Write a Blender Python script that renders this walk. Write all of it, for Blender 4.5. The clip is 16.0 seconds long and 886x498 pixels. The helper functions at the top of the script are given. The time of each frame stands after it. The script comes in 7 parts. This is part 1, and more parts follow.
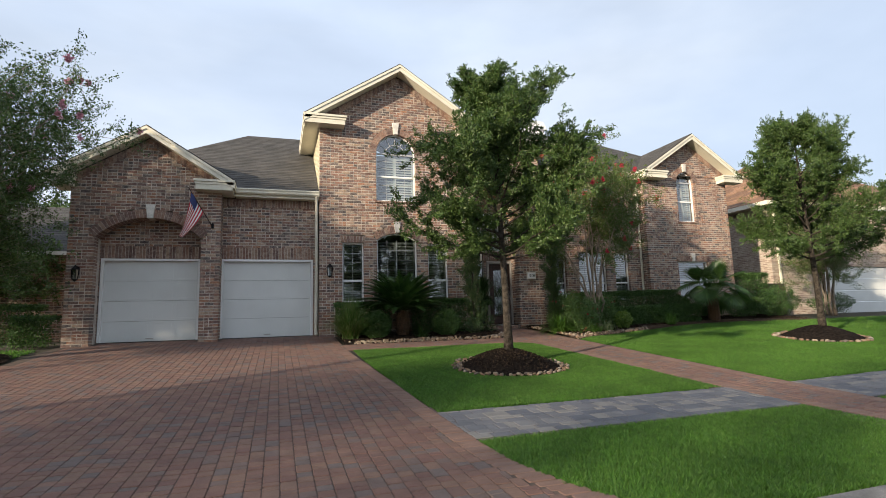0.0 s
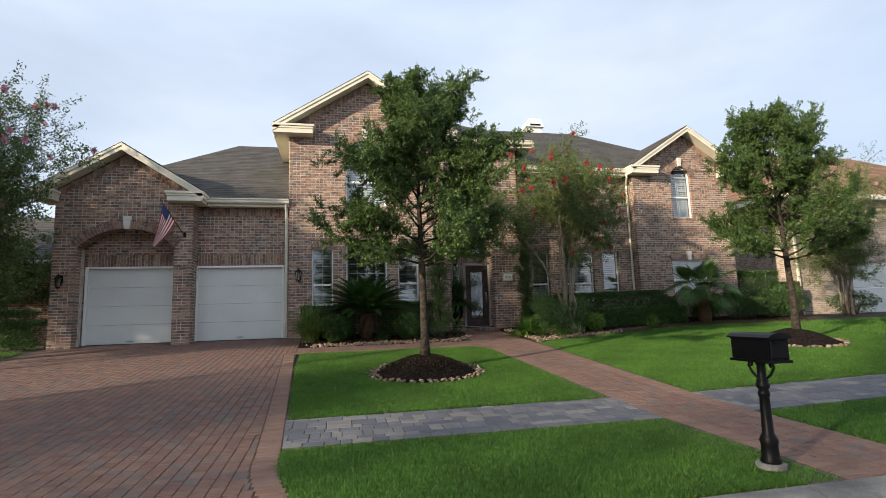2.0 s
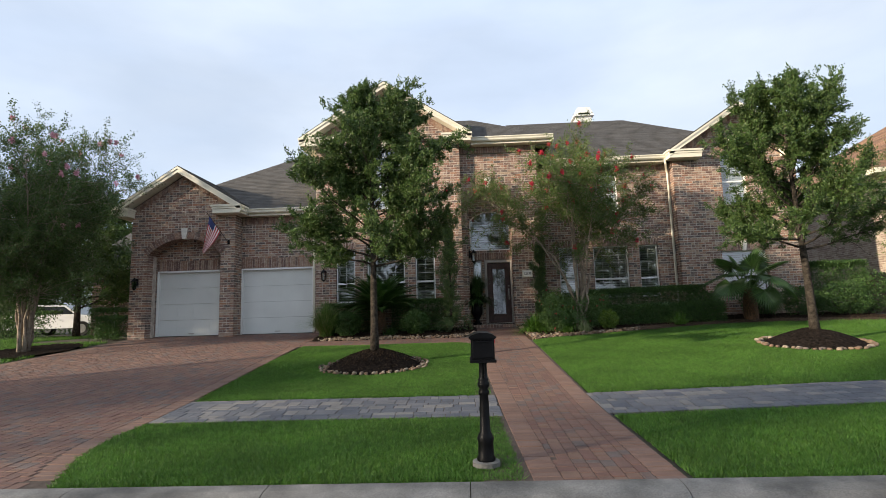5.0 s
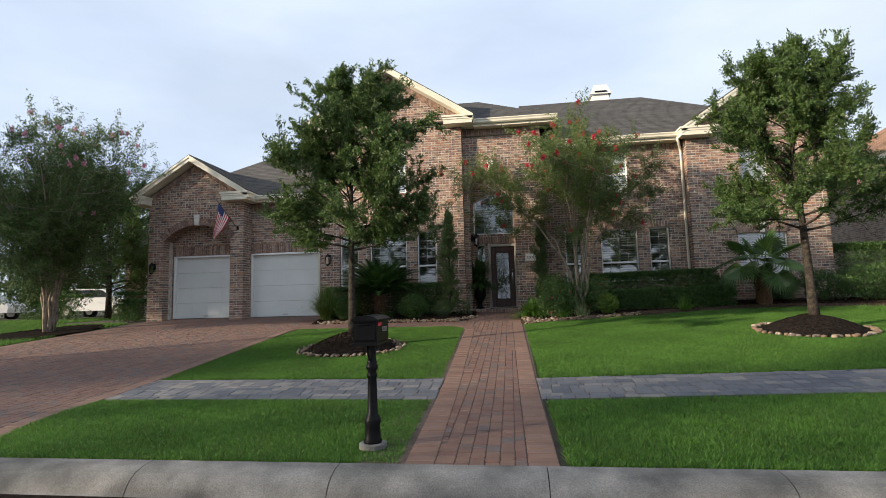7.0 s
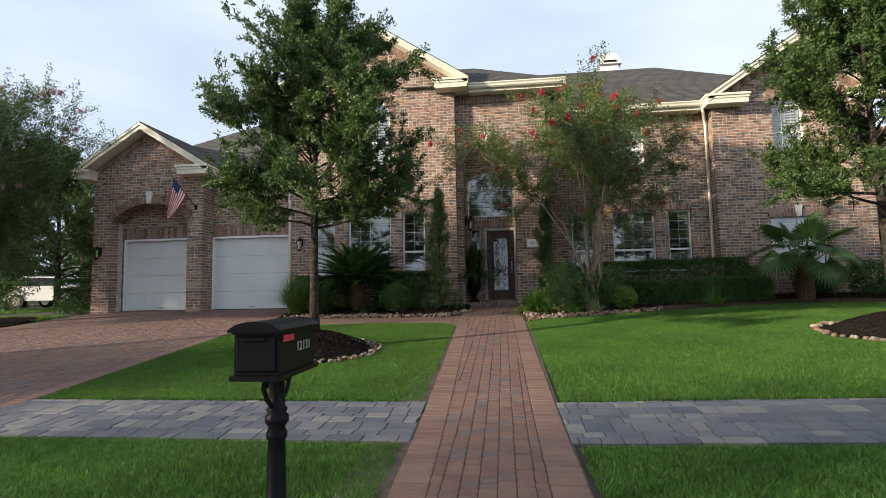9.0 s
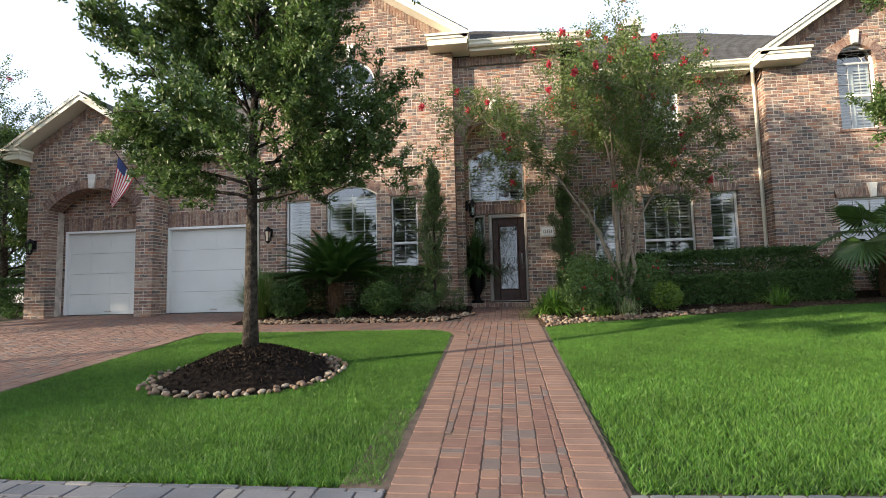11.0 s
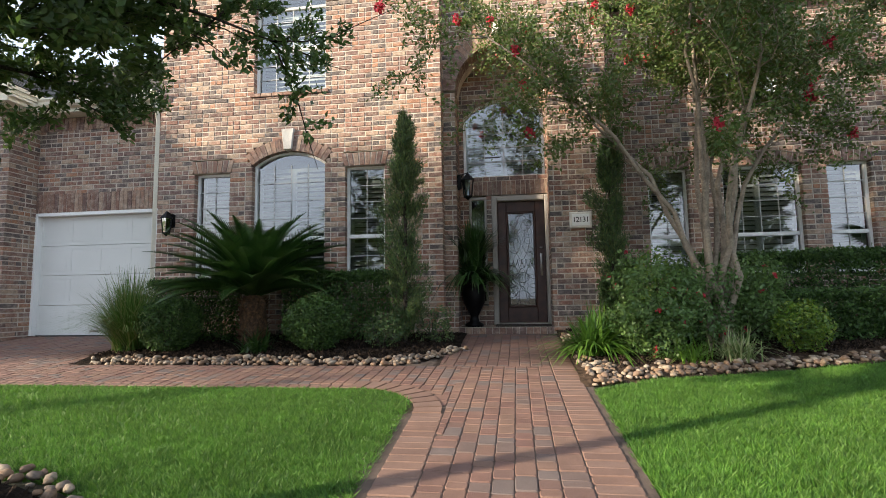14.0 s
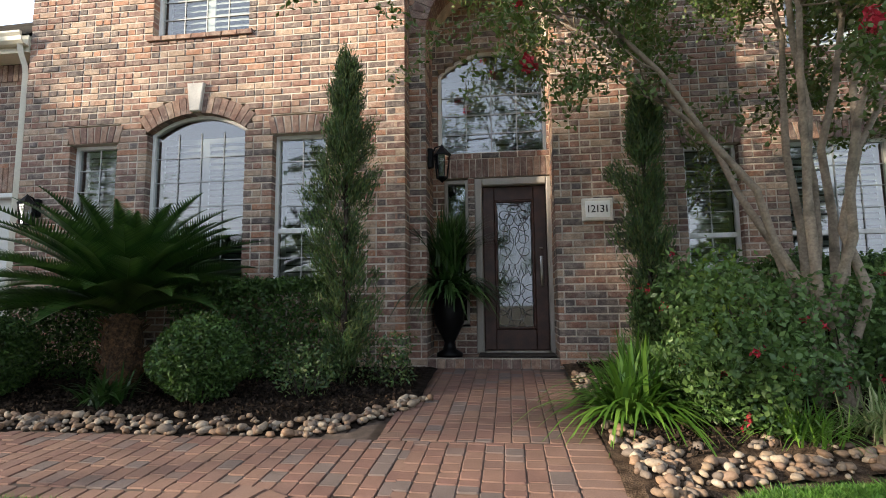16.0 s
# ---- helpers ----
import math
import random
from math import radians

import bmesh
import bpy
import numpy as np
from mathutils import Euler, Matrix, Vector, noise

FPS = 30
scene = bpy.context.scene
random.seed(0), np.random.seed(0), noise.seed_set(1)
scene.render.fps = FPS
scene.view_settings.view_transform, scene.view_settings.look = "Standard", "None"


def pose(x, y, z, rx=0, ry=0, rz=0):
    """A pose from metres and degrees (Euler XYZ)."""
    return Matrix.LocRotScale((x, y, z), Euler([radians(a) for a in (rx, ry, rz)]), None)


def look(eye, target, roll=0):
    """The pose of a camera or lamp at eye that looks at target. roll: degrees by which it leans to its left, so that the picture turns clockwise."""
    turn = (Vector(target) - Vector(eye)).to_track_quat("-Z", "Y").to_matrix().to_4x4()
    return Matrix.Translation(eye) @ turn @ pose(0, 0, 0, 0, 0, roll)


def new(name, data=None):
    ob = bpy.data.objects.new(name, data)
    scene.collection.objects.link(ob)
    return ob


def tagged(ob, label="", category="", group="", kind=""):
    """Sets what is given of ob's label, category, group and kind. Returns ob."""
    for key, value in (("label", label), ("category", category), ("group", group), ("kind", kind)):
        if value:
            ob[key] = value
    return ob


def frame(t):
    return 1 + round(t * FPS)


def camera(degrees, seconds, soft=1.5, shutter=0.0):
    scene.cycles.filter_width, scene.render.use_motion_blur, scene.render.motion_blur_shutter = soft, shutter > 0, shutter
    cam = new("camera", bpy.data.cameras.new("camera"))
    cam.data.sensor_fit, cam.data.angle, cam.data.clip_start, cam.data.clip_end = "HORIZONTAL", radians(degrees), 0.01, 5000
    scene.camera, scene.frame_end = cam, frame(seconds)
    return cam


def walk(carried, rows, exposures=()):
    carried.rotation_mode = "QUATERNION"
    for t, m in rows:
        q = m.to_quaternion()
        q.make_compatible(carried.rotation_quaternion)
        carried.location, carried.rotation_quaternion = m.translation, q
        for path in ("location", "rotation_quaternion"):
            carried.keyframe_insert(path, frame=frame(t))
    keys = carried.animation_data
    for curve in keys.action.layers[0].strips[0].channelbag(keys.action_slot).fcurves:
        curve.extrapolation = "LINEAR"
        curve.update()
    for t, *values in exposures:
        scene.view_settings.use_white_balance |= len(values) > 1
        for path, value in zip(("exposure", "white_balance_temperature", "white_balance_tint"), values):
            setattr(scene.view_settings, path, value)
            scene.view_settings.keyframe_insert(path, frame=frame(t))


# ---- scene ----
cam = camera(81.9, 16.0, 0.8)
PATH = [
    (0, (0.011, -0.073, 1.499), (0.626, 1.812, 1.76), -1.6),
    (0.5, (0.632, -0.305, 1.519), (1.208, 1.592, 1.779), -1.6),
    (1, (1.266, -0.493, 1.548), (1.808, 1.415, 1.806), -1.6),
    (1.5, (1.887, -0.677, 1.587), (2.41, 1.236, 1.843), -1.7),
    (2, (2.494, -0.827, 1.585), (2.907, 1.113, 1.842), -1.8),
    (2.5, (3.1, -0.98, 1.587), (3.413, 0.978, 1.845), -1.9),
    (3, (3.72, -1.088, 1.574), (3.938, 0.883, 1.834), -2.0),
    (3.5, (4.304, -1.173, 1.571), (4.409, 0.807, 1.835), -2.1),
    (4, (4.872, -1.306, 1.564), (4.874, 0.676, 1.829), -2.1),
    (4.2, (5.092, -1.39, 1.553), (5.068, 0.592, 1.819), -2.1),
    (6.3, (7.21, -1.619, 1.471), (6.989, 0.357, 1.688), -1.8),
    (6.5, (7.304, -1.582, 1.466), (7.051, 0.391, 1.679), -1.9),
    (7, (7.385, -1.383, 1.461), (7.126, 0.59, 1.661), -1.5),
    (7.5, (7.354, -0.969, 1.453), (7.127, 1.01, 1.635), -1.2),
    (8, (7.312, -0.399, 1.457), (7.099, 1.582, 1.63), -1.1),
    (8.5, (7.248, 0.184, 1.469), (7.019, 2.164, 1.639), -1.1),
    (9, (7.199, 0.771, 1.462), (6.967, 2.75, 1.628), -1.1),
    (9.2, (7.19, 1.018, 1.457), (6.958, 2.998, 1.622), -1.2),
    (11.3, (7.055, 3.624, 1.415), (6.804, 5.601, 1.587), -1.3),
    (11.5, (7.031, 3.918, 1.424), (6.781, 5.894, 1.599), -1.1),
    (12, (7.011, 4.596, 1.467), (6.751, 6.571, 1.64), -1.0),
    (12.5, (7.016, 5.286, 1.479), (6.754, 7.261, 1.656), -1.1),
    (13, (7.02, 5.99, 1.526), (6.75, 7.963, 1.708), -0.9),
    (13.5, (7.001, 6.61, 1.559), (6.731, 8.582, 1.749), -1.0),
    (14, (7.05, 7.232, 1.597), (6.766, 9.203, 1.791), -0.9),
    (14.5, (7.069, 7.857, 1.665), (6.763, 9.824, 1.859), -0.9),
    (15, (7.055, 8.434, 1.702), (6.748, 10.399, 1.904), -0.8),
    (15.5, (7.072, 8.961, 1.736), (6.765, 10.927, 1.945), -0.7),
    (16, (7.059, 9.474, 1.736), (6.805, 11.446, 1.955), -0.6),
]
EXPOSURES = [(0.0, 0.6), (4.0, 0.62), (6.5, 0.64), (9.0, 0.72), (11.5, 1.34), (14.0, 1.4), (15.0, 1.42), (16.0, 1.4)]
walk(cam, [(t, look(eye, target, roll)) for t, eye, target, roll in PATH], EXPOSURES)

# ---- world, sun, exposure ----
SUN_AZ, SUN_EL = 62.0, 15.5          # degrees: to the left of the facade's normal, above the horizon
world = bpy.data.worlds.new("sky")
scene.world = world
world.use_nodes = True
wn, wl = world.node_tree.nodes, world.node_tree.links
sky = wn.new("ShaderNodeTexSky")
sky.sky_type, sky.sun_disc = "NISHITA", False
sky.sun_elevation, sky.sun_rotation = radians(SUN_EL), radians(180 + SUN_AZ)
sky.air_density, sky.dust_density, sky.ozone_density = 1.0, 2.0, 1.5
wc = wn.new("ShaderNodeTexCoord")
wm = wn.new("ShaderNodeMapping")
wm.inputs["Scale"].default_value = (1.0, 1.3, 3.0)
wl.new(wc.outputs["Generated"], wm.inputs["Vector"])
wz = wn.new("ShaderNodeTexNoise")
wz.inputs["Scale"].default_value, wz.inputs["Detail"].default_value = 1.7, 5.0
wl.new(wm.outputs["Vector"], wz.inputs["Vector"])
wr = wn.new("ShaderNodeValToRGB")
wr.color_ramp.elements[0].position, wr.color_ramp.elements[0].color = 0.36, (0.72, 0.72, 0.72, 1)
wr.color_ramp.elements[1].position, wr.color_ramp.elements[1].color = 0.72, (1.0, 1.0, 1.0, 1)
wl.new(wz.outputs["Fac"], wr.inputs["Fac"])
wx = wn.new("ShaderNodeMixRGB")
wh = wn.new("ShaderNodeTexNoise")
wh.inputs["Scale"].default_value, wh.inputs["Detail"].default_value = 1.1, 6.0
wl.new(wm.outputs["Vector"], wh.inputs["Vector"])
wq = wn.new("ShaderNodeValToRGB")
wq.color_ramp.elements[0].position, wq.color_ramp.elements[0].color = 0.46, (0.60, 0.70, 0.865, 1)
wq.color_ramp.elements[1].position, wq.color_ramp.elements[1].color = 0.78, (0.82, 0.88, 0.96, 1)
wl.new(wh.outputs["Fac"], wq.inputs["Fac"])
wv = wn.new("ShaderNodeVectorMath")
wv.operation = "SCALE"
wv.inputs["Scale"].default_value = 10.4
wl.new(wq.outputs["Color"], wv.inputs[0])
wl.new(wv.outputs["Vector"], wx.inputs["Color2"])
wl.new(wr.outputs["Color"], wx.inputs["Fac"])
wl.new(sky.outputs["Color"], wx.inputs["Color1"])
bg = wn["Background"]
bg.inputs["Strength"].default_value = 0.081
wl.new(wx.outputs["Color"], bg.inputs["Color"])
sun = new("sun", bpy.data.lights.new("sun", "SUN"))
sun.data.energy, sun.data.angle, sun.data.color = 5.0, radians(1.0), (1.0, 0.85, 0.65)
sun.matrix_world = look((0, 0, 0), (math.sin(radians(SUN_AZ)) * math.cos(radians(SUN_EL)), math.cos(radians(SUN_AZ)) * math.cos(radians(SUN_EL)), -math.sin(radians(SUN_EL))))

# ---- materials ----
def ramp_node(n, stops, mode="LINEAR"):
    r = n.new("ShaderNodeValToRGB")
    r.color_ramp.interpolation = mode
    e = r.color_ramp.elements
    while len(e) < len(stops):
        e.new(0.5)
    for k, (p, c) in enumerate(stops):
        e[k].position, e[k].color = p, (*c, 1)
    return r


def surface(name, tones, rough=0.8, scale=8.0, fine=60.0, bump=0.2, vary="", metal=0.0, spec=0.5, mottle=0.25, through_light=0.0, dist=0.01, smear=0.0):
    """A rough surface: tones spread by noise, by island ('island') or by object ('object'), with a second finer mottle and relief."""
    m = bpy.data.materials.new(name)
    m.use_nodes = True
    n, l = m.node_tree.nodes, m.node_tree.links
    b = n["Principled BSDF"]
    co = n.new("ShaderNodeTexCoord")
    space = "Object"
    big = n.new("ShaderNodeTexNoise")
    big.inputs["Scale"].default_value, big.inputs["Detail"].default_value = scale, 4.0
    small = n.new("ShaderNodeTexNoise")
    small.inputs["Scale"].default_value, small.inputs["Detail"].default_value = fine, 5.0
    geo = n.new("ShaderNodeNewGeometry")
    for t in (big, small):
        l.new(geo.outputs["Position"], t.inputs["Vector"])
    k = len(tones)
    if vary:
        src = geo.outputs["Random Per Island"] if vary == "island" else n.new("ShaderNodeObjectInfo").outputs["Random"]
        r = ramp_node(n, [(i / k, c) for i, c in enumerate(tones)], "CONSTANT")
        l.new(src, r.inputs["Fac"])
    else:
        r = ramp_node(n, [(0.3 + 0.4 * i / max(1, k - 1), c) for i, c in enumerate(tones)])
        l.new(big.outputs["Fac"], r.inputs["Fac"])
    col = r.outputs["Color"]
    if smear:
        sm = n.new("ShaderNodeTexNoise")
        sm.inputs["Scale"].default_value, sm.inputs["Detail"].default_value, sm.inputs["Roughness"].default_value = 9.0, 8.0, 0.75
        l.new(geo.outputs["Position"], sm.inputs["Vector"])
        sr = ramp_node(n, [(0.46, (0, 0, 0)), (0.70, (smear, smear, smear))])
        l.new(sm.outputs["Fac"], sr.inputs["Fac"])
        sx = n.new("ShaderNodeMixRGB")
        sx.inputs["Color2"].default_value = (0.45, 0.365, 0.30, 1)
        l.new(sr.outputs["Color"], sx.inputs["Fac"])
        l.new(col, sx.inputs["Color1"])
        col = sx.outputs["Color"]
    if mottle:
        for tex, amount in ((big, mottle * 0.7), (small, mottle)):
            mr = n.new("ShaderNodeMapRange")
            mr.inputs["From Min"].default_value, mr.inputs["From Max"].default_value = 0.3, 0.7
            mr.inputs["To Min"].default_value, mr.inputs["To Max"].default_value = 1 - amount, 1 + amount
            l.new(tex.outputs["Fac"], mr.inputs["Value"])
            mx = n.new("ShaderNodeVectorMath")
            mx.operation = "SCALE"
            l.new(col, mx.inputs[0])
            l.new(mr.outputs["Result"], mx.inputs["Scale"])
            col = mx.outputs["Vector"]
    l.new(col, b.inputs["Base Color"])
    b.inputs["Roughness"].default_value, b.inputs["Metallic"].default_value = rough, metal
    b.inputs["Specular IOR Level"].default_value = spec
    if bump:
        bp = n.new("ShaderNodeBump")
        bp.inputs["Strength"].default_value, bp.inputs["Distance"].default_value = bump, dist
        l.new(small.outputs["Fac"], bp.inputs["Height"])
        l.new(bp.outputs["Normal"], b.inputs["Normal"])
    if through_light:
        tr = n.new("ShaderNodeBsdfTranslucent")
        l.new(col, tr.inputs["Color"])
        ms = n.new("ShaderNodeMixShader")
        ms.inputs["Fac"].default_value = through_light
        l.new(b.outputs["BSDF"], ms.inputs[1])
        l.new(tr.outputs["BSDF"], ms.inputs[2])
        l.new(ms.outputs["Shader"], n["Material Output"].inputs["Surface"])
    return m


def glass_material(name, tint, ior=1.9):
    m = bpy.data.materials.new(name)
    m.use_nodes = True
    n, l = m.node_tree.nodes, m.node_tree.links
    fr = n.new("ShaderNodeFresnel")
    fr.inputs["IOR"].default_value = ior
    tr = n.new("ShaderNodeBsdfTransparent")
    tr.inputs["Color"].default_value = (*tint, 1)
    gl = n.new("ShaderNodeBsdfGlossy")
    gl.inputs["Roughness"].default_value = 0.02
    ms = n.new("ShaderNodeMixShader")
    l.new(fr.outputs["Fac"], ms.inputs["Fac"])
    l.new(tr.outputs["BSDF"], ms.inputs[1])
    l.new(gl.outputs["BSDF"], ms.inputs[2])
    l.new(ms.outputs["Shader"], n["Material Output"].inputs["Surface"])
    return m


BRICK_TONES = [(0.235, 0.118, 0.083), (0.285, 0.175, 0.125), (0.14, 0.082, 0.066), (0.35, 0.252, 0.18), (0.20, 0.105, 0.079), (0.32, 0.16, 0.096),
               (0.10, 0.08, 0.074), (0.25, 0.13, 0.093), (0.31, 0.208, 0.15), (0.212, 0.126, 0.10), (0.165, 0.10, 0.084), (0.13, 0.098, 0.086)]
M_BRICK = surface("brick_wall", BRICK_TONES, 0.9, 22, 130, 0.5, "island", mottle=0.36, smear=0.7)
M_BRICK_PIECE = surface("brick_single", BRICK_TONES, 0.9, 22, 130, 0.5, "object", mottle=0.36, smear=0.7)
M_SOLDIER = surface("brick_soldier", [(0.20, 0.11, 0.08), (0.26, 0.155, 0.11), (0.14, 0.085, 0.07), (0.30, 0.205, 0.15), (0.17, 0.10, 0.08)], 0.9, 22, 130, 0.5, "island", mottle=0.36, smear=0.7)
M_MORTAR = surface("mortar", [(0.43, 0.37, 0.31), (0.54, 0.475, 0.40)], 0.95, 6, 150, 0.5)
M_NEIGHBOUR_BRICK = surface("pale_brick", [(0.32, 0.25, 0.20), (0.38, 0.31, 0.25), (0.27, 0.20, 0.165), (0.42, 0.35, 0.285)], 0.9, 15, 80, 0.4, "island")
M_TRIM = surface("cream_paint", [(0.66, 0.62, 0.50), (0.72, 0.68, 0.56)], 0.55, 1.5, 40, 0.08, mottle=0.06)
M_WHITE = surface("white_paint", [(0.74, 0.74, 0.72), (0.8, 0.8, 0.78)], 0.5, 1.2, 50, 0.06, mottle=0.05)
M_GARAGE = surface("garage_door_paint", [(0.63, 0.64, 0.61), (0.68, 0.69, 0.66)], 0.45, 1.0, 60, 0.05, mottle=0.05)
M_STONE = surface("cast_stone", [(0.60, 0.56, 0.50), (0.68, 0.64, 0.58)], 0.85, 9, 90, 0.3, mottle=0.12)
M_SHINGLE = surface("asphalt_shingle", [(0.056, 0.053, 0.05), (0.068, 0.064, 0.06), (0.06, 0.056, 0.052), (0.074, 0.069, 0.065)], 0.95, 3, 180, 0.6, "island", mottle=0.3)
M_TILE_ROOF = surface("brown_roof", [(0.20, 0.11, 0.06), (0.27, 0.15, 0.085), (0.16, 0.09, 0.055)], 0.9, 3, 90, 0.6, "island")
PAVER_TONES = [(0.15, 0.08, 0.061), (0.162, 0.092, 0.068), (0.135, 0.077, 0.061), (0.128, 0.087, 0.074), (0.166, 0.098, 0.071), (0.152, 0.083, 0.063), (0.116, 0.087, 0.078), (0.157, 0.09, 0.067), (0.137, 0.072, 0.057)]
M_PAVER = surface("clay_paver", PAVER_TONES, 0.85, 5, 140, 0.4, "island", mottle=0.22)
M_PAVER_PIECE = surface("clay_paver_single", PAVER_TONES, 0.85, 5, 140, 0.4, "object", mottle=0.22)
M_EDGE_PAVER = surface("salmon_edge_paver", [(0.165, 0.095, 0.07), (0.178, 0.105, 0.078), (0.152, 0.088, 0.066), (0.17, 0.104, 0.08)], 0.85, 5, 140, 0.35, "island", mottle=0.18)
M_GREY_PAVER = surface("grey_paver", [(0.10, 0.104, 0.118), (0.13, 0.13, 0.138), (0.078, 0.084, 0.102), (0.165, 0.158, 0.152), (0.108, 0.11, 0.124), (0.092, 0.097, 0.112)], 0.85, 5, 140, 0.35, "island", mottle=0.2)
M_JOINT = surface("joint_sand", [(0.06, 0.042, 0.032), (0.095, 0.067, 0.052)], 1.0, 12, 180, 0.3)
M_SOIL = surface("soil", [(0.03, 0.026, 0.015), (0.05, 0.042, 0.024), (0.035, 0.035, 0.016)], 1.0, 2.2, 60, 0.5)
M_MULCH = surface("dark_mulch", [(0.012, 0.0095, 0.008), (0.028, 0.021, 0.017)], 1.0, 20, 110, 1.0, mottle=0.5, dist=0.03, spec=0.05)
M_BROWN_MULCH = surface("brown_mulch", [(0.05, 0.033, 0.022), (0.095, 0.065, 0.045)], 1.0, 18, 110, 1.0, mottle=0.5, dist=0.03, spec=0.1)
M_CHIP = surface("mulch_chip", [(0.014, 0.010, 0.008), (0.03, 0.022, 0.016), (0.055, 0.038, 0.027), (0.02, 0.015, 0.012)], 1.0, 18, 110, 0, "island", spec=0.1)
M_CONCRETE = surface("kerb_concrete", [(0.085, 0.082, 0.076), (0.21, 0.20, 0.185)], 0.9, 2.5, 90, 0.35, mottle=0.25)
M_ROAD = surface("road_concrete", [(0.27, 0.27, 0.265), (0.34, 0.335, 0.33)], 0.9, 1.2, 110, 0.3, mottle=0.15)
M_GRASS = surface("grass_blade", [(0.066, 0.17, 0.02), (0.10, 0.235, 0.032), (0.046, 0.122, 0.014), (0.145, 0.265, 0.05), (0.078, 0.19, 0.022), (0.12, 0.245, 0.038), (0.056, 0.145, 0.017)], 0.55, 1.3, 14, 0, "island", through_light=0.4, mottle=0.26)
M_LEAF = surface("oak_leaf", [(0.045, 0.09, 0.02), (0.065, 0.12, 0.027), (0.09, 0.15, 0.035), (0.05, 0.10, 0.022), (0.11, 0.16, 0.045)], 0.5, 1.6, 9, 0, "island", through_light=0.35, mottle=0.2)
M_CRAPE_LEAF = surface("crape_leaf", [(0.07, 0.125, 0.028), (0.10, 0.16, 0.036), (0.14, 0.15, 0.045), (0.085, 0.14, 0.03), (0.13, 0.19, 0.05)], 0.5, 2, 9, 0, "island", through_light=0.35, mottle=0.2)
M_SHRUB = surface("shrub_leaf", [(0.028, 0.068, 0.015), (0.04, 0.092, 0.019), (0.058, 0.122, 0.026), (0.085, 0.165, 0.034)], 0.6, 2, 9, 0, "island", through_light=0.3, mottle=0.2)
M_ROSE = surface("rose_leaf", [(0.075, 0.145, 0.04), (0.105, 0.19, 0.052), (0.135, 0.23, 0.062), (0.09, 0.155, 0.045)], 0.45, 2, 9, 0, "island", through_light=0.35, mottle=0.2)
M_LIME = surface("lime_leaf", [(0.12, 0.22, 0.03), (0.20, 0.28, 0.035), (0.09, 0.17, 0.025)], 0.45, 2, 9, 0, "island", through_light=0.35, mottle=0.2)
M_SAGO = surface("sago_frond", [(0.02, 0.055, 0.012), (0.03, 0.075, 0.016), (0.045, 0.095, 0.02)], 0.35, 2, 9, 0, "island", through_light=0.2, mottle=0.2)
M_FAN = surface("fan_palm_leaf", [(0.06, 0.125, 0.03), (0.085, 0.16, 0.04), (0.05, 0.10, 0.025)], 0.4, 2, 9, 0, "island", through_light=0.3, mottle=0.2)
M_JUNIPER = surface("juniper_needles", [(0.04, 0.085, 0.03), (0.065, 0.12, 0.035), (0.085, 0.15, 0.04), (0.055, 0.08, 0.03), (0.13, 0.165, 0.05)], 0.6, 3, 12, 0, "island", through_light=0.2, mottle=0.25)
M_STRAP = surface("strap_leaf", [(0.09, 0.20, 0.025), (0.15, 0.28, 0.04), (0.07, 0.155, 0.02)], 0.4, 2, 9, 0, "island", through_light=0.35, mottle=0.15)
M_VARIEGATED = surface("variegated_leaf", [(0.20, 0.26, 0.10), (0.36, 0.38, 0.20), (0.13, 0.20, 0.06)], 0.5, 2, 9, 0, "island", through_light=0.3, mottle=0.15)
M_TALLGRASS = surface("tall_grass", [(0.09, 0.17, 0.03), (0.13, 0.22, 0.05), (0.06, 0.13, 0.02), (0.20, 0.22, 0.08)], 0.5, 2, 9, 0, "island", through_light=0.3, mottle=0.15)
M_BARK = surface("grey_bark", [(0.03, 0.025, 0.02), (0.075, 0.062, 0.05)], 0.95, 16, 60, 1.0, mottle=0.45, dist=0.04, spec=0.15)
M_PALE_BARK = surface("crape_bark", [(0.15, 0.115, 0.085), (0.28, 0.225, 0.17), (0.2, 0.155, 0.115)], 0.8, 7, 50, 0.4, mottle=0.25)
M_FIBRE = surface("palm_fibre", [(0.045, 0.027, 0.017), (0.14, 0.075, 0.036)], 1.0, 30, 90, 1.0, mottle=0.4, dist=0.02)
M_RED = surface("red_flower", [(0.50, 0.03, 0.055), (0.60, 0.06, 0.095), (0.40, 0.02, 0.04)], 0.6, 8, 40, 0, "island", through_light=0.3, mottle=0.15)
M_PINK = surface("pink_flower", [(0.55, 0.25, 0.30), (0.65, 0.36, 0.40), (0.5, 0.2, 0.27)], 0.6, 8, 40, 0, "island", through_light=0.3, mottle=0.15)
M_ROCK = surface("river_stone", [(0.195, 0.14, 0.092), (0.155, 0.10, 0.068), (0.255, 0.20, 0.145), (0.19, 0.118, 0.072), (0.12, 0.094, 0.076), (0.285, 0.235, 0.18), (0.165, 0.11, 0.072)], 0.75, 14, 70, 0.3, "object", mottle=0.22)
M_ROCK_REST = surface("small_river_stone", [(0.195, 0.14, 0.092), (0.155, 0.10, 0.068), (0.255, 0.20, 0.145), (0.19, 0.118, 0.072), (0.12, 0.094, 0.076), (0.285, 0.235, 0.18), (0.165, 0.11, 0.072)], 0.75, 14, 70, 0.3, "island", mottle=0.22)
M_BLACK = surface("black_iron", [(0.0035, 0.0035, 0.004), (0.007, 0.007, 0.008)], 0.4, 4, 90, 0.06, spec=0.14, mottle=0.2)
